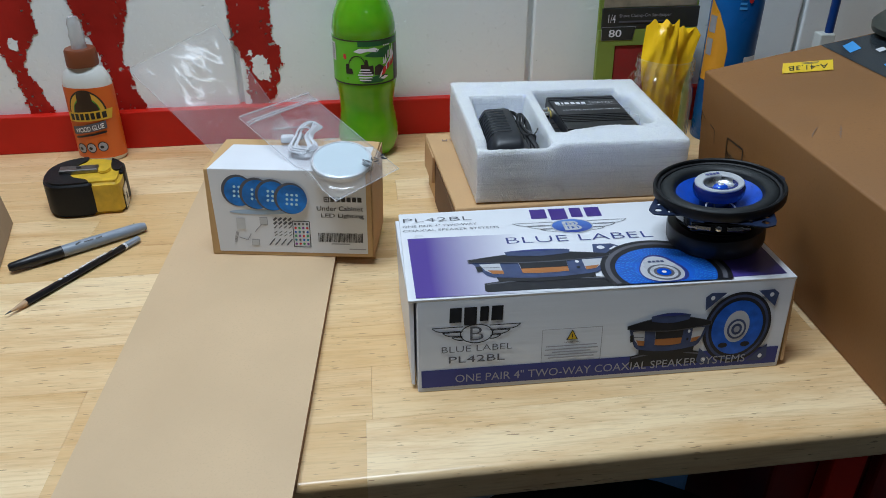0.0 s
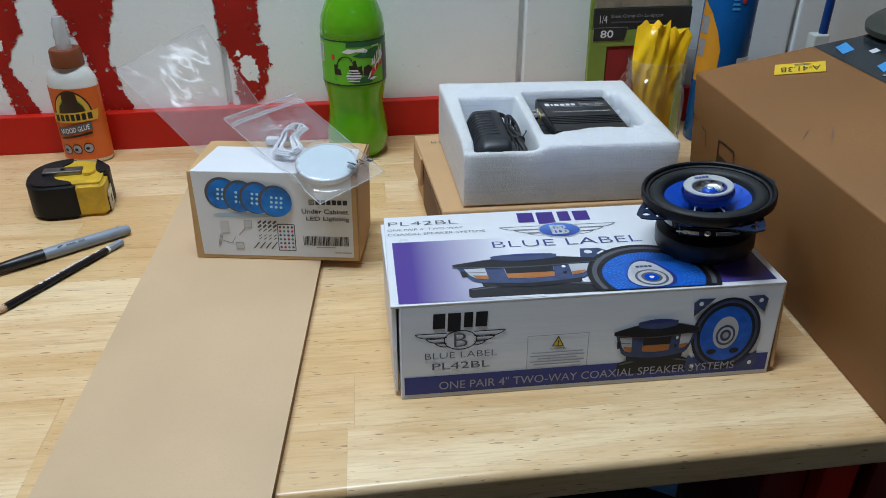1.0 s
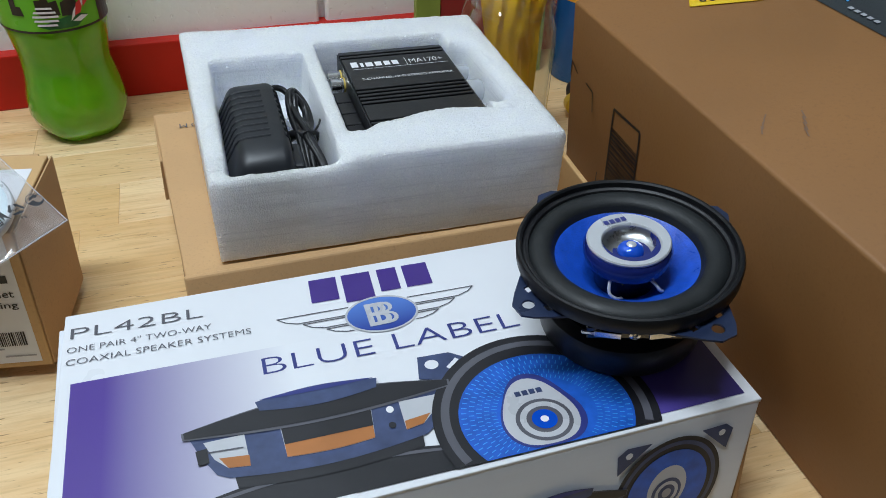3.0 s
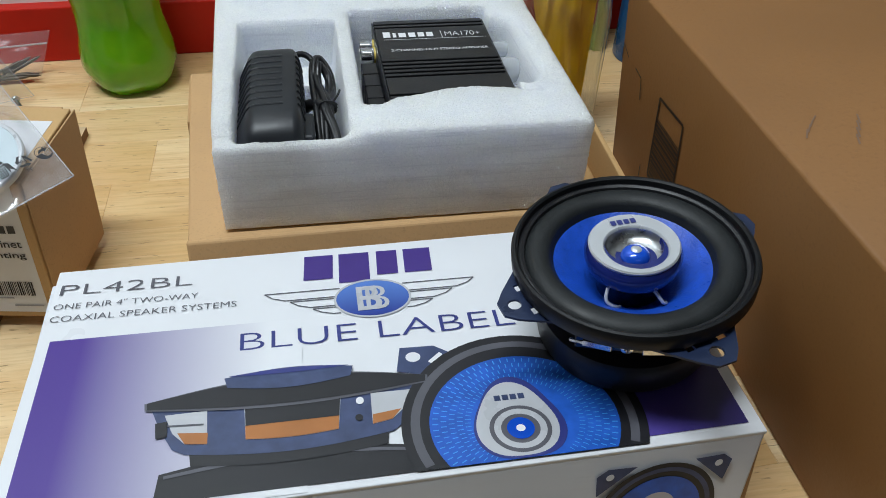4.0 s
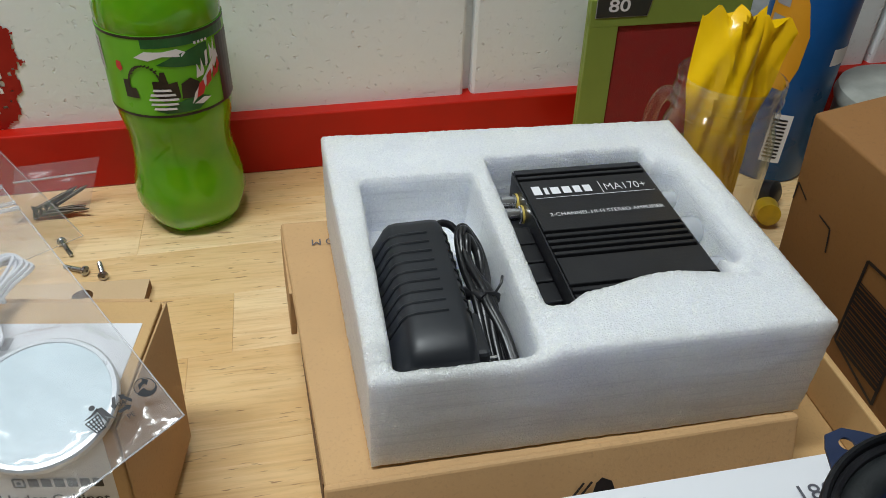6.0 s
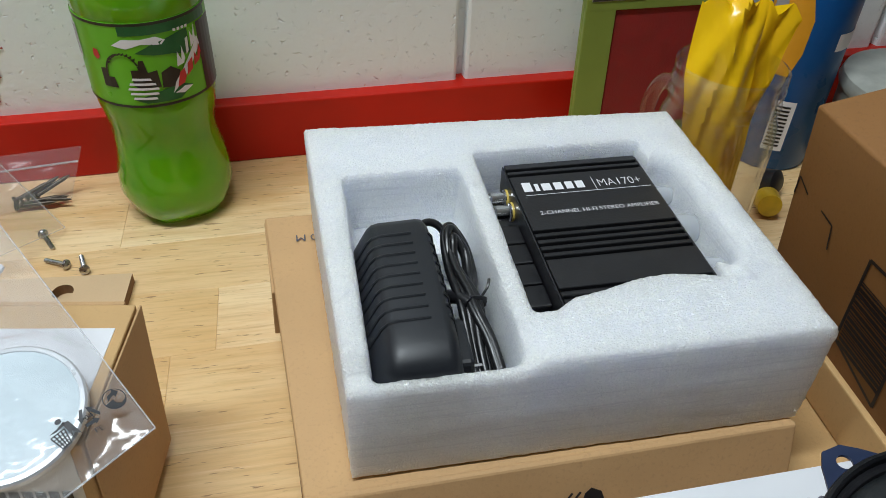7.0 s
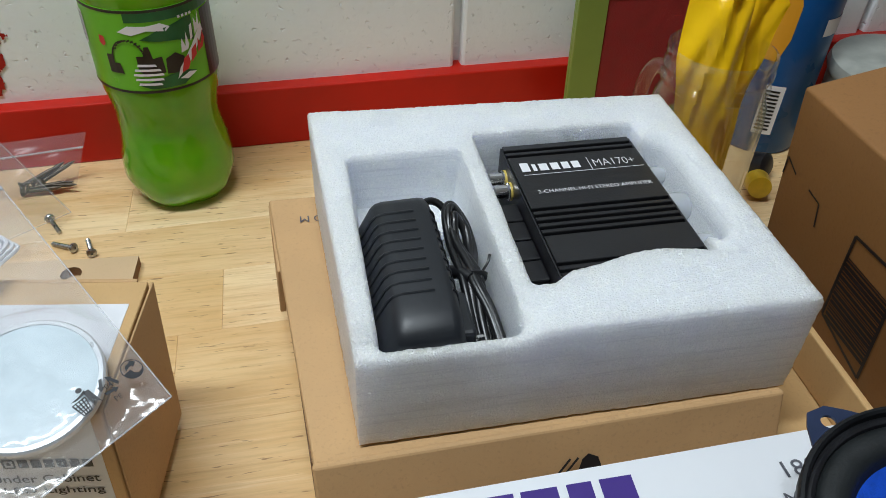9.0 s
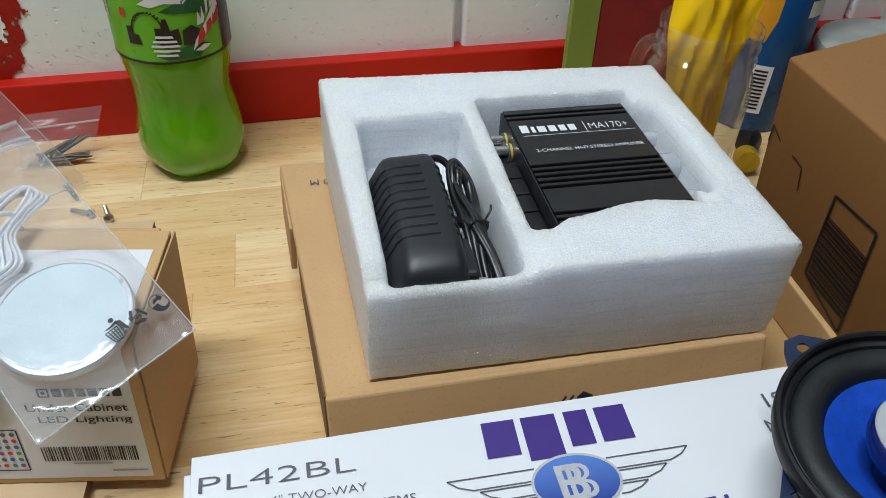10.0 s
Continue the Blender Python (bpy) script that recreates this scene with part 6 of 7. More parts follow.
soda_print("label_mark", [[(24, 0.106), (28, 0.113), (58, 0.137), (60, 0.131), (40, 0.116)], [(32, 0.1225), (34, 0.132), (37, 0.126), (39, 0.135), (41, 0.1265), (39, 0.1235)], [(43, 0.128), (44, 0.138), (47, 0.139), (46, 0.130)], [(49, 0.131), (50, 0.142), (53, 0.137), (56, 0.145), (56, 0.135)], [(26, 0.106), (36, 0.109), (44, 0.1075), (34, 0.1045)]], M_INK_WHITE, 0.0004)
soda_print("label_mark", [[(29, 0.1095), (33, 0.1185), (38, 0.1205), (39, 0.1150), (36, 0.1110)], [(40, 0.1145), (42, 0.1225), (48, 0.1255), (47, 0.1180)], [(49, 0.1190), (51, 0.1280), (54, 0.1235), (58, 0.1315), (60, 0.1260), (56, 0.1210)]], M_INK_RED, 0.0006)
soda_print("label_lettering", [rect(34 + 4 * k, 0.1448, 36.5 + 4 * k, 0.1465) for k in range(4)], M_INK_WHITE, 0.0006)
soda_print("nutrition_panel", [rect(-78, 0.125, -62, 0.147)], M_INK_WHITE, 0.0002)
soda_print("nutrition_lines", [rect(-76, 0.127 + k * 0.0028, -64, 0.1282 + k * 0.0028) for k in range(7)], M_INK_GREY, 0.0004)
part("cap", lathe([(0, 0.240), (0.0135, 0.240), (0.0145, 0.238), (0.0145, 0.226), (0.0128, 0.226), (0.0128, 0.233), (0, 0.233)], 36), M_SODA_LABEL, soda, local=True, smooth=True)

# ---- glue bottle ----
glue = thing("glue_bottle", "orange labelled wood glue bottle with a brown cap", "glue bottle", (-0.3880, 0.9810, 0.0), -4)
part("bottle_body", lathe([(0, 0.0), (0.028, 0.0), (0.0305, 0.003), (0.0310, 0.010), (0.0310, 0.098), (0.0300, 0.110), (0.0245, 0.121), (0.0190, 0.126), (0.0175, 0.129), (0, 0.129)], 56, sy=0.68), M_GLUE_BODY, glue, local=True, smooth=True)
part("label_wrap", lathe([(0.0311, 0.006), (0.0315, 0.006), (0.0315, 0.101), (0.0311, 0.101)], 56, sy=0.68, close=True), M_ORANGE, glue, "bright orange label", local=True, smooth=True)
part("cap", lathe([(0, 0.126), (0.0190, 0.126), (0.0196, 0.128), (0.0190, 0.145), (0.0175, 0.1475), (0, 0.1475)], 48), M_BROWN_CAP, glue, "brown screw cap", local=True, smooth=True)
part("nozzle", lathe([(0, 0.147), (0.0095, 0.147), (0.0085, 0.157), (0.0095, 0.163), (0.0080, 0.170), (0.0085, 0.178), (0.0060, 0.186), (0, 0.187)], 32), M_NOZZLE, glue, "clear twist nozzle", local=True, smooth=True)
part("spout", lathe([(0, 0.147), (0.0035, 0.147), (0.0030, 0.180), (0, 0.181)], 20), M_WHITE_PLASTIC, glue, local=True, smooth=True)
GM = ROOT[glue.name]


def glue_at(x, z, lift=0.0):
    y = -0.68 * math.sqrt(max(1e-9, 0.0316 ** 2 - x * x)) - 0.0002 - lift
    return GM @ Vector((x, y, z))


def glue_art(x, z, lift=0.0):
    """The printed art fills most of the label."""
    return glue_at(x * 1.14, 0.054 + (z - 0.060) * 1.25, lift)


curved("badge_back", [ell(0.0, 0.072, 0.0205, 0.024, 40, 0, 180)], glue_art, M_INK, glue)
curved("badge_sun", [ell(0.0, 0.072, 0.0190, 0.0222, 40, 0, 180)], glue_art, mat("label_gold", (0.72, 0.42, 0.04), 0.4), glue, lift=0.0003)
curved("badge_leaf", [ell(0.0, 0.072, 0.0150, 0.0165, 40, 0, 180)], glue_art, mat("leaf_green", (0.12, 0.36, 0.04), 0.4), glue, lift=0.0005)
curved("badge_shape", [[(-0.0150, 0.0715), (-0.0125, 0.080), (-0.0085, 0.084), (-0.0080, 0.092), (-0.004, 0.0955), (0.004, 0.0955), (0.0080, 0.092), (0.0085, 0.084), (0.0125, 0.080), (0.0150, 0.0715)]], glue_art, mat("label_brown", (0.035, 0.018, 0.010), 0.45), glue, lift=0.0007)
curved("name_ribbon", [[(-0.0250, 0.0615), (0.0235, 0.0645), (0.0255, 0.0750), (-0.0235, 0.0715)]], glue_art, mat("ribbon_gold", (0.70, 0.44, 0.03), 0.4), glue, lift=0.0009)
curved("maker_mark", [[(-0.0205 + i * 0.0060, 0.0635 + i * 0.0004), (-0.0163 + i * 0.0060, 0.0638 + i * 0.0004), (-0.0163 + i * 0.0060, 0.0705 + i * 0.0004), (-0.0205 + i * 0.0060, 0.0702 + i * 0.0004)] for i in range(7)], glue_art, M_INK, glue, lift=0.0011)
curved("grey_ribbon", [[(-0.0215, 0.0475), (0.0175, 0.0545), (0.0175, 0.0630), (-0.0215, 0.0560)]], glue_art, M_INK_GREY, glue, lift=0.0008)


def glue_slant_art(x, z, lift=0.0):
    return glue_art(x, z + x * 0.18, lift)


lettering("WOOD GLUE", -0.0185, 0.0525, 0.0150, 0.0580, glue_slant_art, M_INK_WHITE, glue, 0.01, 0.0011)
curved("small_print", [[(-0.0200, 0.0435), (0.0165, 0.0500), (0.0165, 0.0520), (-0.0200, 0.0455)]], glue_art, M_INK, glue, lift=0.0006)
for x in (-0.0160, -0.0040, 0.0090):
    curved("round_icon", [ell(x, 0.034 + x * 0.1, 0.0048, 0.0048, 20)], glue_art, M_INK_SOFT, glue, lift=0.0004)
    curved("icon_ring", band(ell(x, 0.034 + x * 0.1, 0.0056, 0.0056, 20), ell(x, 0.034 + x * 0.1, 0.0047, 0.0047, 20)), glue_art, M_INK, glue, lift=0.0006)
    curved("icon_mark", [ell(x - 0.001, 0.0335 + x * 0.1, 0.0022, 0.0016, 10)], glue_art, M_INK, glue, lift=0.0007)

# ---- tape measure ----
tape = thing("tape_measure", "worn yellow and black tape measure with a steel belt clip", "tape measure", (-0.3640, 0.8380, 0.0), 8)
tape.scale = (1.05, 1.08, 1.18)


def rounded_loop(pts, n=5):
    """A closed outline made smooth."""
    p = [Vector((x, y, 0)) for x, y in pts]
    k = len(p)
    out = []
    for i in range(k):
        a, c, d, e = p[i - 1], p[i], p[(i + 1) % k], p[(i + 2) % k]
        for q in range(n):
            f = q / n
            v = 0.5 * (2 * c + (d - a) * f + (2 * a - 5 * c + 4 * d - e) * f * f + (3 * c - a - 3 * d + e) * f ** 3)
            out.append((v.x, v.y))
    return out


shell = rounded_loop([(0.040, -0.034), (0.040, 0.006), (0.034, 0.020), (0.020, 0.031), (0.002, 0.035), (-0.016, 0.032), (-0.030, 0.022), (-0.038, 0.006), (-0.038, -0.010), (-0.034, -0.024), (-0.022, -0.034), (0.0, -0.036), (0.022, -0.036)])
part("case", prism(shell, 0.0, 0.0345, 0.0035, seg=3), M_YELLOW, tape, local=True, smooth=True)
grip = rounded_loop([(0.010, -0.0385), (-0.022, -0.0378), (-0.0365, -0.0260), (-0.0405, -0.010), (-0.0405, 0.007), (-0.032, 0.024), (-0.017, 0.0345), (0.002, 0.0375), (0.003, 0.0240), (-0.006, 0.0120), (-0.009, -0.0020), (-0.007, -0.0160), (0.009, -0.0270)])
part("rubber_grip", prism(grip, 0.0008, 0.0360, 0.0030, seg=3), M_RUBBER, tape, "black rubber grip", local=True, smooth=True)
grip2 = rounded_loop([(0.026, 0.0285), (0.037, 0.0190), (0.0425, 0.007), (0.0425, -0.008), (0.034, -0.012), (0.027, -0.002), (0.025, 0.012)])
part("rubber_bumper", prism(grip2, 0.0010, 0.0362, 0.0028, seg=3), M_RUBBER, tape, local=True, smooth=True)
part("mouth", box(0.0385, -0.0300, 0.0010, 0.0415, -0.0060, 0.0180, 0.0012), M_BLACK, tape, local=True)
hook = part("end_hook", box(0.0415, -0.0290, 0.0010, 0.0427, -0.0080, 0.0230, 0.0005), M_STEEL, tape, "steel end hook", local=True)
part("hook_slot", box(0.04275, -0.0200, 0.0080, 0.0431, -0.0170, 0.0150, 0.0001), M_INK, hook, local=True)
clip = part("belt_clip", hexa([(-0.024, -0.0095, 0.0345), (0.016, -0.0095, 0.0350), (0.016, 0.0045, 0.0350), (-0.024, 0.0045, 0.0345)], [(-0.024, -0.0095, 0.0395), (0.016, -0.0095, 0.0385), (0.016, 0.0045, 0.0385), (-0.024, 0.0045, 0.0395)], 0.0012), mat("worn_steel", (0.26, 0.25, 0.24), 0.38, 1.0, var=0.3, scale=150), tape, "scratched steel belt clip", local=True)
part("clip_screw", lathe([(0, 0.0394), (0.0026, 0.0394), (0.0026, 0.0400), (0.0008, 0.0402), (0, 0.0398)], 16), M_INK, clip, local=True, m=pose(-0.004, -0.0025, 0.0))
part("lock_button", prism(ell(0.022, -0.004, 0.007, 0.010, 20), 0.0340, 0.0368, 0.001), M_YELLOW, tape, local=True, smooth=True)

# ---- marker and pencil ----
A, B = Vector((-0.397, 0.6755, 0.0068)), Vector((-0.2815, 0.7560, 0.0062))
marker = thing("marker_pen", "grey permanent marker with a black cap on the bench", "marker", (-0.34, 0.715, 0))
D = B - A
L = D.length


def along(p0, d, prof, n=24):
    """Turns (distance, radius) pairs about the line from p0 along d."""
    b = lathe([(0, prof[0][0])] + [(r, s) for s, r in prof] + [(0, prof[-1][0])], n)
    bmesh.ops.transform(b, matrix=Matrix.Translation(p0) @ d.to_track_quat("Z", "Y").to_matrix().to_4x4(), verts=b.verts)
    return b


part("cap", along(A, D, [(0.0, 0.0030), (0.002, 0.0046), (0.030, 0.0062), (0.052, 0.0066), (0.0525, 0.0060)]), M_BLACK, marker, "glossy black cap", smooth=True)
part("barrel", along(A, D, [(0.0522, 0.0062), (0.070, 0.0064), (L - 0.012, 0.0060), (L - 0.004, 0.0052), (L, 0.0040)]), M_GREY, marker, "grey barrel", smooth=True)


def pen_at(s, w, lift=0.0):
    d, side = D.normalized(), D.normalized().cross(Vector((0, 0, 1))).normalized()
    return A + d * s - side * w + Vector((0, 0, math.sqrt(max(0, 0.0065 ** 2 - w * w)) + 0.0002 + lift))


printed("maker_mark", [[(0.066, -0.0048), (0.072, -0.0030), (0.070, -0.0022), (0.065, -0.0036)], rect(0.074, -0.0045, 0.084, -0.0035), rect(0.086, -0.0046, 0.093, -0.0034), rect(0.064, 0.0020, 0.079, 0.0028), rect(0.081, 0.0020, 0.090, 0.0028), line((0.128, 0.0), (0.131, 0.002), 0.0008)], pen_at, M_INK, marker)
PA, PB = Vector((-0.3705, 0.5945, 0.0039)), Vector((-0.2835, 0.7315, 0.0039))
PD = PB - PA
PL = PD.length
pencil = thing("pencil", "sharpened black drawing pencil with a grey dipped end", "pencil", (-0.33, 0.66, 0))
part("lead", along(PA, PD, [(0.0, 0.0003), (0.006, 0.0010)], 12), M_GRAPHITE, pencil, "graphite point", smooth=True)
part("sharpened_tip", along(PA, PD, [(0.006, 0.0010), (0.022, 0.0035)], 14), M_PENCIL_WOOD, pencil, "bare sharpened wood", smooth=True)
part("shaft", along(PA, PD, [(0.021, 0.0036), (PL - 0.021, 0.0036)], 6), M_BLACK, pencil)
part("white_band", along(PA, PD, [(PL - 0.021, 0.00365), (PL - 0.018, 0.00365)], 6), M_INK_WHITE, pencil)
part("dipped_end", along(PA, PD, [(PL - 0.018, 0.0037), (PL - 0.001, 0.0037), (PL, 0.0030)], 8), M_GREY, pencil, "grey dipped end")


def pencil_at(s, w, lift=0.0):
    d, side = PD.normalized(), PD.normalized().cross(Vector((0, 0, 1))).normalized()
    return PA + d * s - side * w + Vector((0, 0, 0.0040 + lift))


printed("maker_mark", [ell(0.062, 0.0, 0.0022, 0.0018, 12)] + [rect(0.0668 + i * 0.0034, -0.0015, 0.0692 + i * 0.0034, 0.0015) for i in range(5)], pencil_at, M_INK_WHITE, pencil)
lettering("GRAPHITE PENCIL", 0.0855, -0.0017, 0.120, 0.0017, pencil_at, M_INK_WHITE, pencil, 0.025, 0.0006)
lettering("2H", 0.1260, -0.0017, 0.1320, 0.0017, pencil_at, M_INK_WHITE, pencil, 0.02, 0.0006)

# ---- offcut at the end of the bench ----
solid("mdf_offcut", hexa([(-0.62, 0.66, 0.0), (-0.404, 0.66, 0.0), (-0.436, 0.79, 0.0), (-0.62, 0.80, 0.0)], [(-0.62, 0.66, 0.06), (-0.412, 0.66, 0.06), (-0.444, 0.79, 0.06), (-0.62, 0.80, 0.06)], 0.0015), M_OFFCUT, "thick tan fibreboard offcut standing on the bench", "board")

# ---- big brown carton ----
big = thing("brown_carton", "large brown cardboard carton with a yellow sticker", "cardboard box", (0.55, 0.60, 0))
TOPK = 0.19


def big_top(x, y, lift=0.0):
    return Vector((x, y, 0.150 + TOPK * (x - 0.357) + 0.0005 + lift))


def big_z(x):
    return 0.150 + TOPK * (x - 0.357)


part("body", hexa([(0.3635, 0.386, 0.0), (0.80, 0.40, 0.0), (0.80, 0.81, 0.0), (0.3690, 0.80, 0.0)], [(0.349, 0.386, big_z(0.349)), (0.80, 0.40, big_z(0.80)), (0.80, 0.81, big_z(0.80)), (0.3545, 0.80, big_z(0.3545))], 0.0022, 3), M_KRAFT_BIG, big, smooth=True)
SU, SV = Vector((0.0450, -0.0190)), Vector((0.0140, 0.0270))


def sticker_at(a, c, lift=0.0):
    return big_top(0.415 + SU.x * a + SV.x * c, 0.742 + SU.y * a + SV.y * c, lift)


b = bmesh.new()
for lift in (0.0, 0.0004):
    b.faces.new([b.verts.new(sticker_at(x, y, lift)) for x, y in rect(0, 0, 1, 1)])
part("sticker", b, M_LABEL_YELLOW, big, "yellow paper sticker")
lettering("A-41.3B", 0.90, 0.62, 0.12, 0.16, sticker_at, M_INK, big, 0.0, 0.0008)
printed("small_print", [rect(0.40, 0.74, 0.70, 0.78), rect(0.38, 0.84, 0.72, 0.88)], sticker_at, M_INK_GREY, big, lift=0.0008)
printed("packing_tape", [rect(0.487, 0.392, 0.565, 0.799)], big_top, M_TAPE_BLACK, big, "black printed packing tape")
printed("tape_print", [[(0.497, 0.758), (0.513, 0.764), (0.518, 0.790), (0.502, 0.782)]], big_top, M_INK_SKY, big, lift=0.0005)
printed("tape_print", [[(0.500, 0.690), (0.530, 0.702), (0.534, 0.722), (0.504, 0.708)]], big_top, M_INK_SKY, big, lift=0.0005)
printed_each("tape_patch", [[(0.520, 0.742), (0.530, 0.745), (0.531, 0.755), (0.521, 0.752)], [(0.497, 0.600), (0.560, 0.606), (0.560, 0.640), (0.497, 0.632)]], big_top, M_PAPER, big, lift=0.0006)
printed("tape_lettering", [rect(0.494, 0.655 + i * 0.006, 0.497, 0.659 + i * 0.006) for i in range(5)] + [rect(0.500, 0.612 + i * 0.005, 0.503, 0.6155 + i * 0.005) for i in range(4)], big_top, M_INK_SOFT, big, lift=0.0008)


def big_side(y, z, lift=0.0):
    f = z / 0.15
    k = (y - 0.386) / 0.414
    return Vector((0.3635 + 0.0055 * k - 0.0145 * f - 0.0005 - lift, y, z))


q = [(0.7225, 0.098), (0.6840, 0.100), (0.6840, 0.022), (0.7260, 0.034)]
printed("printed_frame", [line(q[i], q[(i + 1) % 4], 0.0022) for i in range(4)], big_side, M_INK, big)
rng = random.Random(3)
bars, z = [], 0.083
while z > 0.034:
    w = rng.choice((0.0008, 0.0014, 0.0026))
    bars.append([(0.7235, z), (0.6845, z - 0.001), (0.6845, z - w - 0.001), (0.7235, z - w)])
    z -= w + rng.choice((0.0008, 0.0012))
for q in bars:
    printed("printed_bar", [q], big_side, M_INK, big)
printed_each("printed_arrow", [line((0.7700, 0.096), (0.7580, 0.094), 0.0013), line((0.7580, 0.094), (0.7560, 0.078), 0.0013), line((0.7960, 0.103), (0.7850, 0.097), 0.0013), line((0.7960, 0.103), (0.7975, 0.090), 0.0013), line((0.7400, 0.033), (0.7410, 0.020), 0.0013)], big_side, M_INK, big)
printed("pen_marks", [line((0.366 + 0.003 * i, 0.585 + 0.004 * i), (0.370 + 0.003 * i, 0.592 + 0.003 * i), 0.0008) for i in range(4)] + [line((0.385 + 0.003 * i, 0.572 + 0.005 * i), (0.388 + 0.003 * i, 0.580 + 0.005 * i), 0.0009) for i in range(4)], big_top, mat("faint_pen", (0.22, 0.13, 0.08), 0.6), big)

# ---- things behind ----
pan = thing("metal_lid", "dark olive round metal lid resting on the brown carton", "lid", tuple(big_top(0.600, 0.775)), 0)
part("disc", lathe([(0, 0.0), (0.060, 0.0), (0.064, 0.002), (0.064, 0.008), (0.060, 0.011), (0.040, 0.012), (0, 0.012)], 48), M_DARK_OLIVE, pan, local=True, smooth=True, m=pose(0.002, 0, 0.004, 0, -10.8, 0))

jar = thing("glass_jar", "clear glass mug jar with a handle, holding yellow wrappers", "jar", (0.3265, 0.8480, 0.0))
part("glass", lathe([(0, 0.0), (0.036, 0.0), (0.0395, 0.004), (0.0405, 0.015), (0.0405, 0.105), (0.0390, 0.118), (0.0358, 0.125), (0.0352, 0.128), (0.0374, 0.130), (0.0376, 0.1325), (0.0352, 0.135), (0.0352, 0.138), (0.0374, 0.140), (0.0374, 0.1425), (0.0354, 0.145), (0.0372, 0.148), (0.0368, 0.152), (0.0345, 0.153), (0.0335, 0.146), (0.0340, 0.128), (0.0375, 0.112), (0.0385, 0.100), (0.0385, 0.012), (0.034, 0.006), (0, 0.005)], 56, sx=0.92, sy=0.92), M_GLASS, jar, local=True, smooth=True)
part("handle", tube(smooth_path([(-0.0115, 0.0315, 0.118), (-0.017, 0.045, 0.120), (-0.020, 0.053, 0.105), (-0.020, 0.054, 0.078), (-0.018, 0.047, 0.052), (-0.0115, 0.0325, 0.046)], 7), 0.0052, 12), M_GLASS, jar, "glass handle", local=True, smooth=True)


def wrapper(name, spine, widths, d, seed, label):
    """A creased foil packet standing up in the jar: straight facets meeting in sharp folds above its pleated lower half."""
    b = bmesh.new()
    rng = random.Random(seed)
    pts = smooth_path(spine, 12)
    rows, n = len(pts) - 1, 60
    planes = [(rng.uniform(-0.9, 0.9), rng.uniform(-4.5, 4.5), rng.uniform(0.50, 1.0), rng.choice((-1, 1)) * rng.uniform(0.0022, 0.0052), rng.uniform(0.5, 1.6)) for _ in range(9)]
    rings = []
    for j, c in enumerate(pts):
        s = j / rows
        ax = (Vector(pts[min(j + 1, rows)]) - Vector(pts[max(j - 1, 0)])).normalized()
        side = ax.cross(Vector((0.25, 1, 0))).normalized()
        depth = side.cross(ax).normalized()
        k = s * (len(widths) - 1)
        k0 = min(int(k), len(widths) - 2)
        w = widths[k0] + (widths[k0 + 1] - widths[k0]) * (k - k0)
        th = d * (1 - 0.85 * max(0, (s - 0.70) / 0.30)) * (0.6 + 0.4 * min(1, s * 6))
        late = max(0.0, min(1.0, (s - 0.40) / 0.15))
        row = []
        for i in range(n):
            a = 2 * math.pi * i / n
            x, y = math.cos(a), math.sin(a)
            fold = sum(h * max(0.0, 1 - abs(x - x0 + slope * (s - s0)) / wd * 2.2) for x0, slope, s0, h, wd in planes)
            pleat = 0.0005 * (1 if i % 4 < 2 else -1) * (1 - late)
            lens_y = math.copysign(1 - abs(x) ** 1.5, y) if abs(y) > 1e-6 else 0.0
            ragged = 0.009 * max(0, s - 0.86) / 0.14 * (abs((1.3 * x + 0.3 * seed) % 1 - 0.5) * 2 - 0.5)
            row.append(b.verts.new(Vector(c) + side * x * w + depth * (lens_y * (th + pleat) + fold * late) + ax * ragged))
        rings.append(row)
    for a, c in zip(rings, rings[1:]):
        for i in range(n):
            b.faces.new((a[i], a[(i + 1) % n], c[(i + 1) % n], c[i]))
    b.faces.new(rings[0][::-1])
    b.faces.new(rings[-1])
    bmesh.ops.recalc_face_normals(b, faces=b.faces[:])
    return solid(name, b, M_WRAPPER, label, "wrapper", group="wrappers in the jar", smooth=True)


wrapper("foil_packet", [(0.3350, 0.8400, 0.010), (0.3260, 0.8410, 0.070), (0.3175, 0.8430, 0.130), (0.3190, 0.8540, 0.192)], (0.0120, 0.0145, 0.0165, 0.0210, 0.0180), 0.0060, 11, "crumpled yellow foil packet standing in a glass jar")
wrapper("foil_packet", [(0.3420, 0.8480, 0.012), (0.3425, 0.8520, 0.080), (0.3440, 0.8560, 0.135), (0.3500, 0.8600, 0.182)], (0.0100, 0.0110, 0.0115, 0.0165, 0.0195), 0.0060, 26, "crumpled yellow foil packet with a folded top, in a jar")

pack = thing("sandpaper_pack", "green and black card pack of red sandpaper sheets", "sandpaper", (0.355, 0.992, 0.0), TILT_DEG)
lean = pose(0, 0, 0, -3, 0, 0) @ pose(0, 0, 0.016)


def pack_at(x, z, lift=0.0):
    return ROOT[pack.name] @ lean @ Vector((x, -0.0064 - lift, z))


def pack_part(name, x0, z0, x1, z1, y0, y1, material, label=""):
    part(name, box(x0, y0, z0, x1, y1, z1, 0.0006), material, pack, label, local=True, m=lean)


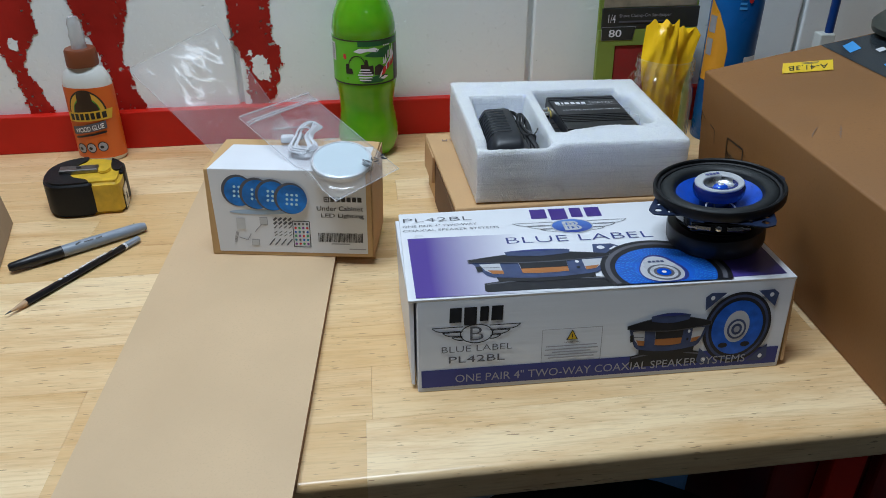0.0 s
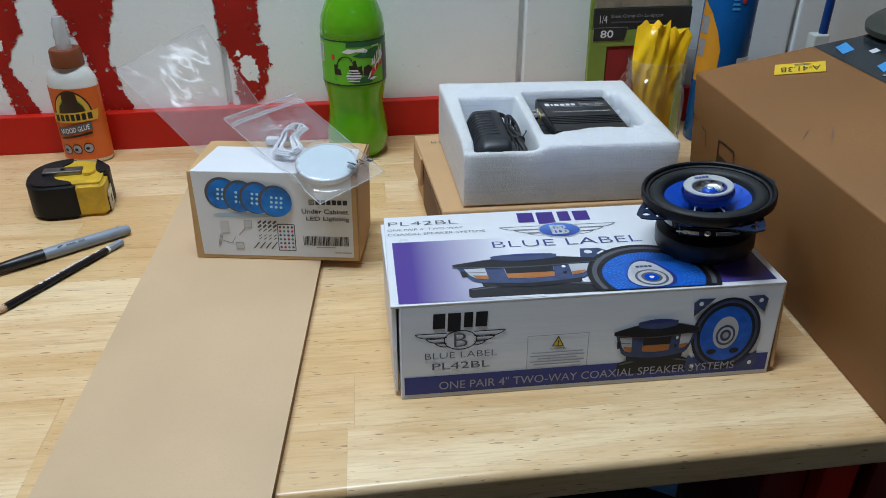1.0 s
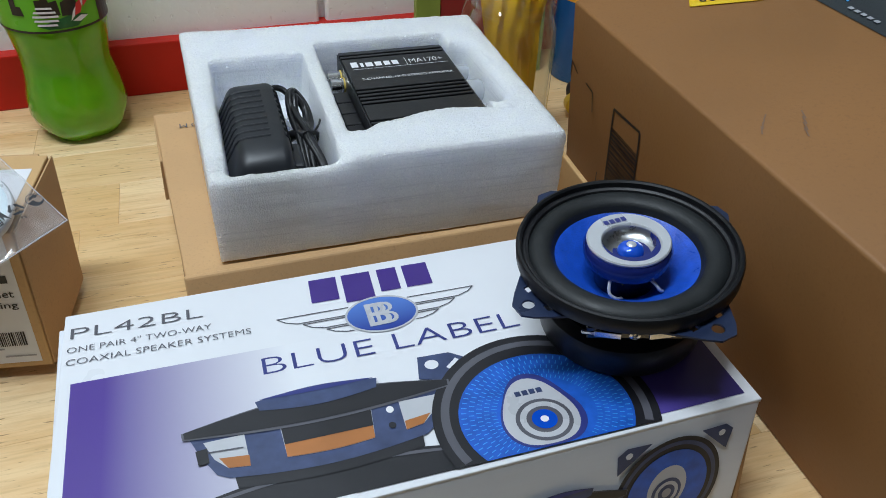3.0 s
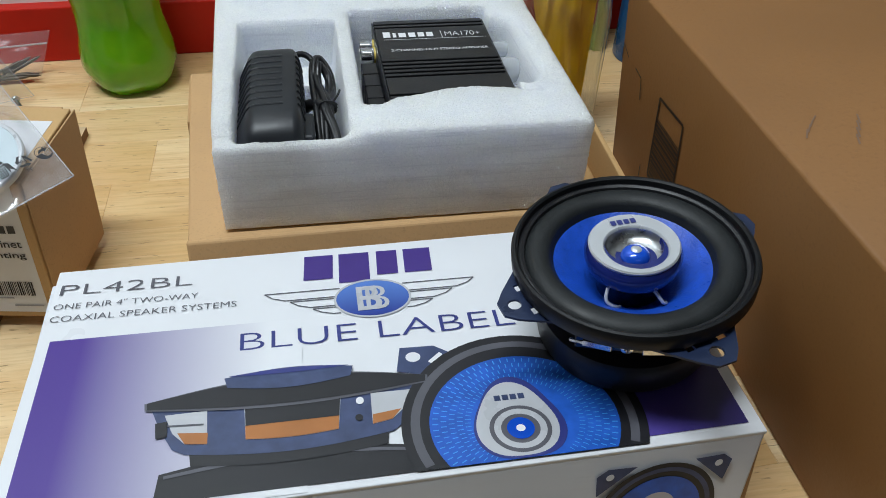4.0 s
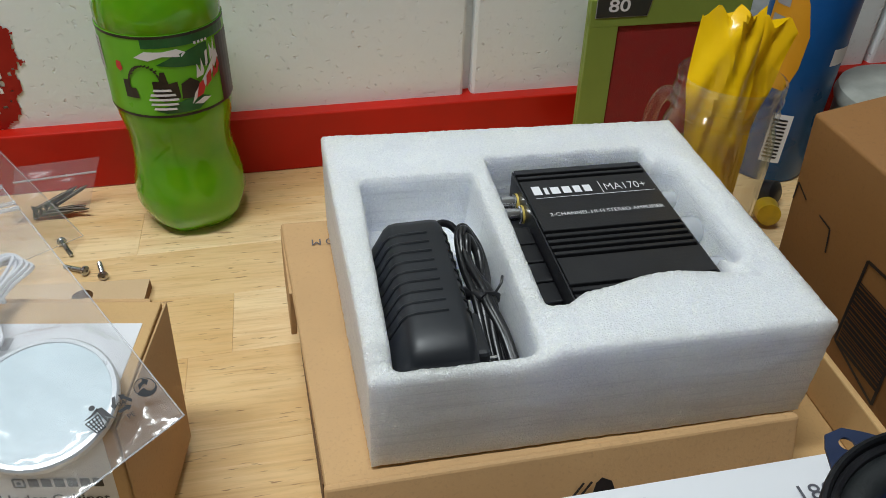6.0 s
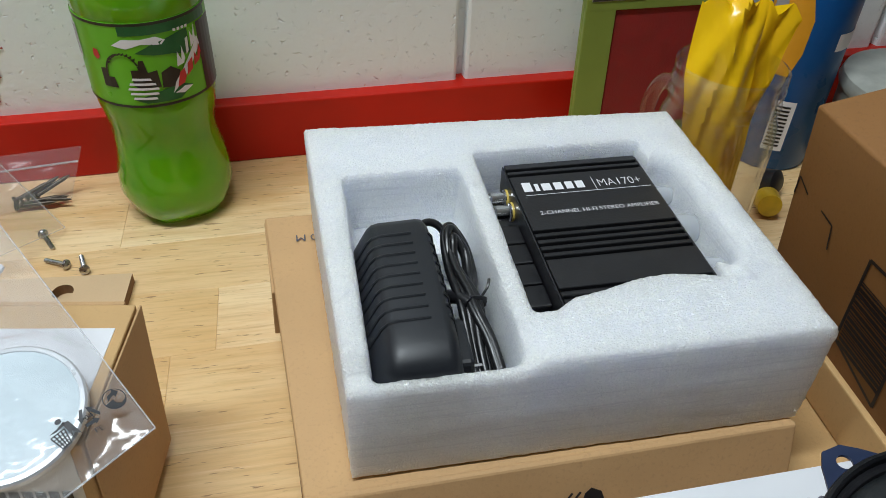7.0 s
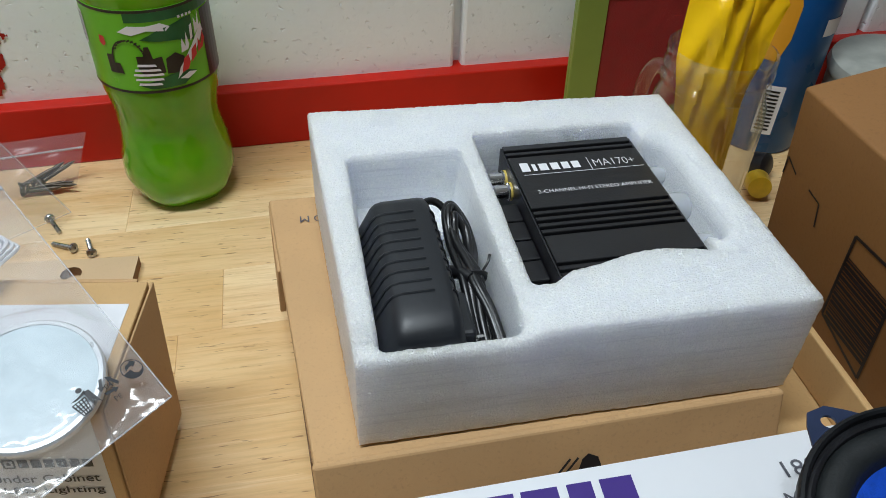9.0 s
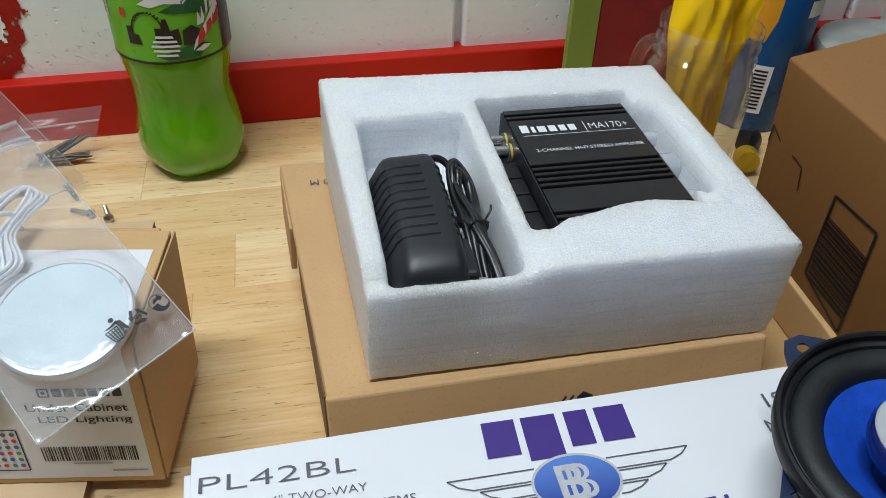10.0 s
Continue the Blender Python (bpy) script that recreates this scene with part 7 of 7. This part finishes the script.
pack_part("backing", -0.070, -0.016, 0.070, 0.226, -0.002, 0.002, M_GREEN_CARD)
pack_part("abrasive_sheet", -0.044, 0.012, 0.058, 0.112, -0.0045, -0.0022, M_SAND, "red abrasive sheets")
pack_part("frame_side", -0.070, -0.016, -0.045, 0.122, -0.0062, -0.0022, M_GREEN_CARD)
pack_part("frame_side", 0.059, -0.016, 0.070, 0.122, -0.0062, -0.0022, M_GREEN_CARD)
pack_part("frame_top", -0.070, 0.1125, 0.070, 0.134, -0.0063, -0.0022, M_GREEN_CARD)
pack_part("header", -0.066, 0.1345, 0.070, 0.162, -0.0062, -0.0022, M_GREY_CARD, "dark printed header")
pack_part("torn_header", -0.064, 0.1625, 0.066, 0.190, -0.0040, -0.0022, M_TORN, "torn brown card")
pack_part("upper_card", -0.066, 0.1905, 0.068, 0.226, -0.0058, -0.0022, M_TORN)
printed("grit_badge", [[(-0.066, 0.120), (-0.022, 0.120), (-0.018, 0.138), (-0.066, 0.138)]], pack_at, M_INK_SOFT, pack)
printed("grit_field", [[(-0.0655, 0.1205), (-0.0225, 0.1205), (-0.0187, 0.1375), (-0.0655, 0.1375)]], pack_at, M_GREY_CARD, pack, lift=0.0006)
lettering("80", -0.056, 0.1245, -0.038, 0.1345, pack_at, M_INK_WHITE, pack, 0.015, 0.0010)
lettering("1/4", -0.058, 0.1435, -0.048, 0.1540, pack_at, M_INK_WHITE, pack, 0.0, 0.0006)
lettering("Sheet Clamp-On Sandpaper", -0.043, 0.1490, 0.030, 0.1545, pack_at, M_INK_SOFT, pack, 0.0, 0.0006)
printed("small_print", [rect(-0.043, 0.1432, 0.020, 0.1455)], pack_at, M_INK_GREY, pack, lift=0.0006)

can = thing("wipes_canister", "tall blue and orange printed canister by the wall", "canister", (0.4660, 0.9755, 0.0))
part("body", lathe([(0, 0), (0.0320, 0), (0.0335, 0.002), (0.0335, 0.225), (0.0320, 0.229), (0, 0.229)], 56), M_BLUE_CAN, can, local=True, smooth=True)


def can_shape(name, polys, material, lift, label=""):
    b = bmesh.new()
    for poly in polys:
        b.faces.new([b.verts.new((x, y, 0)) for x, y in poly])
    bmesh.ops.triangulate(b, faces=b.faces[:])
    for _ in range(3):
        bmesh.ops.subdivide_edges(b, edges=[e for e in b.edges if abs(e.verts[0].co.x - e.verts[1].co.x) > 8], cuts=1)
        bmesh.ops.triangulate(b, faces=b.faces[:])
    for q in b.verts:
        t, r = radians(q.co.x - 90), 0.0337 + lift
        q.co = Vector((0.4660 + r * math.cos(t), 0.9755 + r * math.sin(t), q.co.y))
    return part(name, b, material, can, label)


can_shape("orange_field", [[(-95, 0.085), (-40, 0.085), (-31, 0.105), (-30, 0.132), (-42, 0.156), (-62, 0.178), (-95, 0.196)]], M_ORANGE_CAN, 0.0, "orange printed field")
can_shape("picture", [[(-88, 0.150), (-66, 0.150), (-66, 0.172), (-88, 0.172)], [(-88, 0.120), (-68, 0.120), (-68, 0.142), (-88, 0.142)]], M_INK_SOFT, 0.0003)
can_shape("barcode_panel", [rect(-44, 0.020, -16, 0.065)], M_INK_WHITE, 0.0003)
can_shape("white_strip", [rect(10, 0.108, 60, 0.122)], M_INK_WHITE, 0.0003)
can_shape("barcode", [rect(-41, 0.024 + 0.0035 * k, -22, 0.0258 + 0.0035 * k) for k in range(11)], M_INK, 0.0006)
can_shape("pale_print", [rect(-20, 0.196, -8, 0.199), rect(-20, 0.190, -6, 0.193), rect(-20, 0.184, -4, 0.187)], M_INK_SKY, 0.0005)
can_shape("red_spot", [ell(3, 0.196, 5, 0.004, 12)], M_INK_RED, 0.0006)
part("lid", lathe([(0.0, 0.2295), (0.0325, 0.2295), (0.0325, 0.238), (0.029, 0.241), (0, 0.241)], 48), M_BLUE_CAN, can, local=True, smooth=True)

tub = thing("white_tub", "pale round tub with faint coloured print behind the carton", "tub", (0.562, 0.937, 0.0))
M_TUB = mat("printed_pale_plastic", (0.40, 0.41, 0.37), 0.35, var=0.25, scale=45, relief=0.05, rscale=120)
part("body", lathe([(0, 0), (0.055, 0), (0.059, 0.005), (0.061, 0.068), (0, 0.068)], 48), M_TUB, tub, local=True, smooth=True)
part("lid", lathe([(0, 0.0685), (0.0625, 0.0685), (0.0640, 0.073), (0.0620, 0.080), (0.054, 0.083), (0, 0.084)], 48), M_TUB, tub, local=True, smooth=True)
rod = thing("blue_rod", "blue painted rod standing in a white block by the wall", "rod", (0.622, 1.004, 0.0))
part("block", box(-0.0160, -0.010, 0.0, 0.0060, 0.010, 0.136, 0.002), M_CERAMIC, rod, local=True)
part("shaft", lathe([(0, 0.136), (0.0058, 0.136), (0.0058, 0.32), (0, 0.322)], 24), M_BLUE_ROD, rod, local=True, smooth=True)
clutter = thing("hose_fitting", "black and yellow plastic fitting lying behind the carton", "fitting", (0.425, 0.905, 0.0))
part("collar", lathe([(0, 0), (0.009, 0), (0.010, 0.003), (0.010, 0.014), (0.007, 0.016), (0, 0.016)], 24), M_BLACK, clutter, local=True, smooth=True, m=pose(0.004, 0.014, 0.010, 70, 0, 30))
part("sleeve", lathe([(0, 0), (0.008, 0), (0.010, 0.004), (0.009, 0.018), (0, 0.019)], 24), M_YELLOW, clutter, local=True, smooth=True, m=pose(-0.004, -0.008, 0.010, 80, 0, -20))

# ---- wall blocks ----
rng = random.Random(21)
blocks = {}
for course in range(-1, 6):
    z0 = 0.026 + course * 0.203
    for k in range(-4, 5):
        x0 = 0.203 + k * 0.406 + (0.203 if course % 2 else 0.0)
        if course not in blocks:
            bb = box(0.0035, 0.0, 0.0, 0.4025, 0.0135, 0.1955, 0.0030, 2)
            me = bpy.data.meshes.new("block")
            bb.to_mesh(me)
            bb.free()
            me.materials.append(M_WALL)
            blocks[course] = me
        o = new("block", blocks[course])
        o.parent = wall
        o.matrix_world = room @ Matrix.Translation((x0, -0.0003, z0))

# ---- bench staves ----
rng = random.Random(8)
fixed = {0: [-0.62, -0.265, -0.042, 0.52], 1: [-0.85, -0.265, -0.037, 0.43, 0.90], 2: [-0.55, -0.12, 0.36], 6: [-0.70, -0.34, -0.026, 0.40], 7: [-0.60, -0.16, 0.001, 0.55], 8: [-0.80, -0.42, 0.10, 0.70]}
for k in range(len(ROWS_Y) - 1):
    cuts = fixed.get(k)
    if not cuts:
        cuts, x = [], -1.2 + rng.uniform(0.1, 0.5)
        while x < 1.15:
            cuts.append(x)
            x += rng.uniform(0.28, 0.62)
    ends = [-1.2] + cuts + [1.2]
    for x0, x1 in zip(ends, ends[1:]):
        g = 0.00003
        c = Vector(((x0 + x1) / 2, (bench_row(k, x0) + bench_row(k + 1, x1)) / 2, 0))
        pts = [(x0 + g, bench_row(k, x0) + g), (x1 - g, bench_row(k, x1) + g), (x1 - g, bench_row(k + 1, x1) - g), (x0 + g, bench_row(k + 1, x0) - g)]
        b = hexa([(x, y, -0.030) for x, y in pts], [(x, y, 0.0) for x, y in pts], 0.0 if k == 0 else 0.0003, 1)
        if k == 0:
            ed = [e for e in b.edges if all(v.co.y < bench_row(0, v.co.x) + 0.002 for v in e.verts) and abs(e.verts[0].co.x - e.verts[1].co.x) > 0.05]
            bmesh.ops.bevel(b, geom=ed, offset=0.006, segments=4, profile=0.5, affect="EDGES")
        bmesh.ops.translate(b, vec=-c, verts=b.verts)
        me = bpy.data.meshes.new("stave")
        for f in b.faces:
            f.smooth = k == 0
        b.to_mesh(me)
        b.free()
        if k == 0:
            me.set_sharp_from_angle(angle=radians(50))
        me.materials.append(M_STAVE)
        o = new("stave", me)
        o.parent = bench
        o.matrix_world = Matrix.Translation(c)
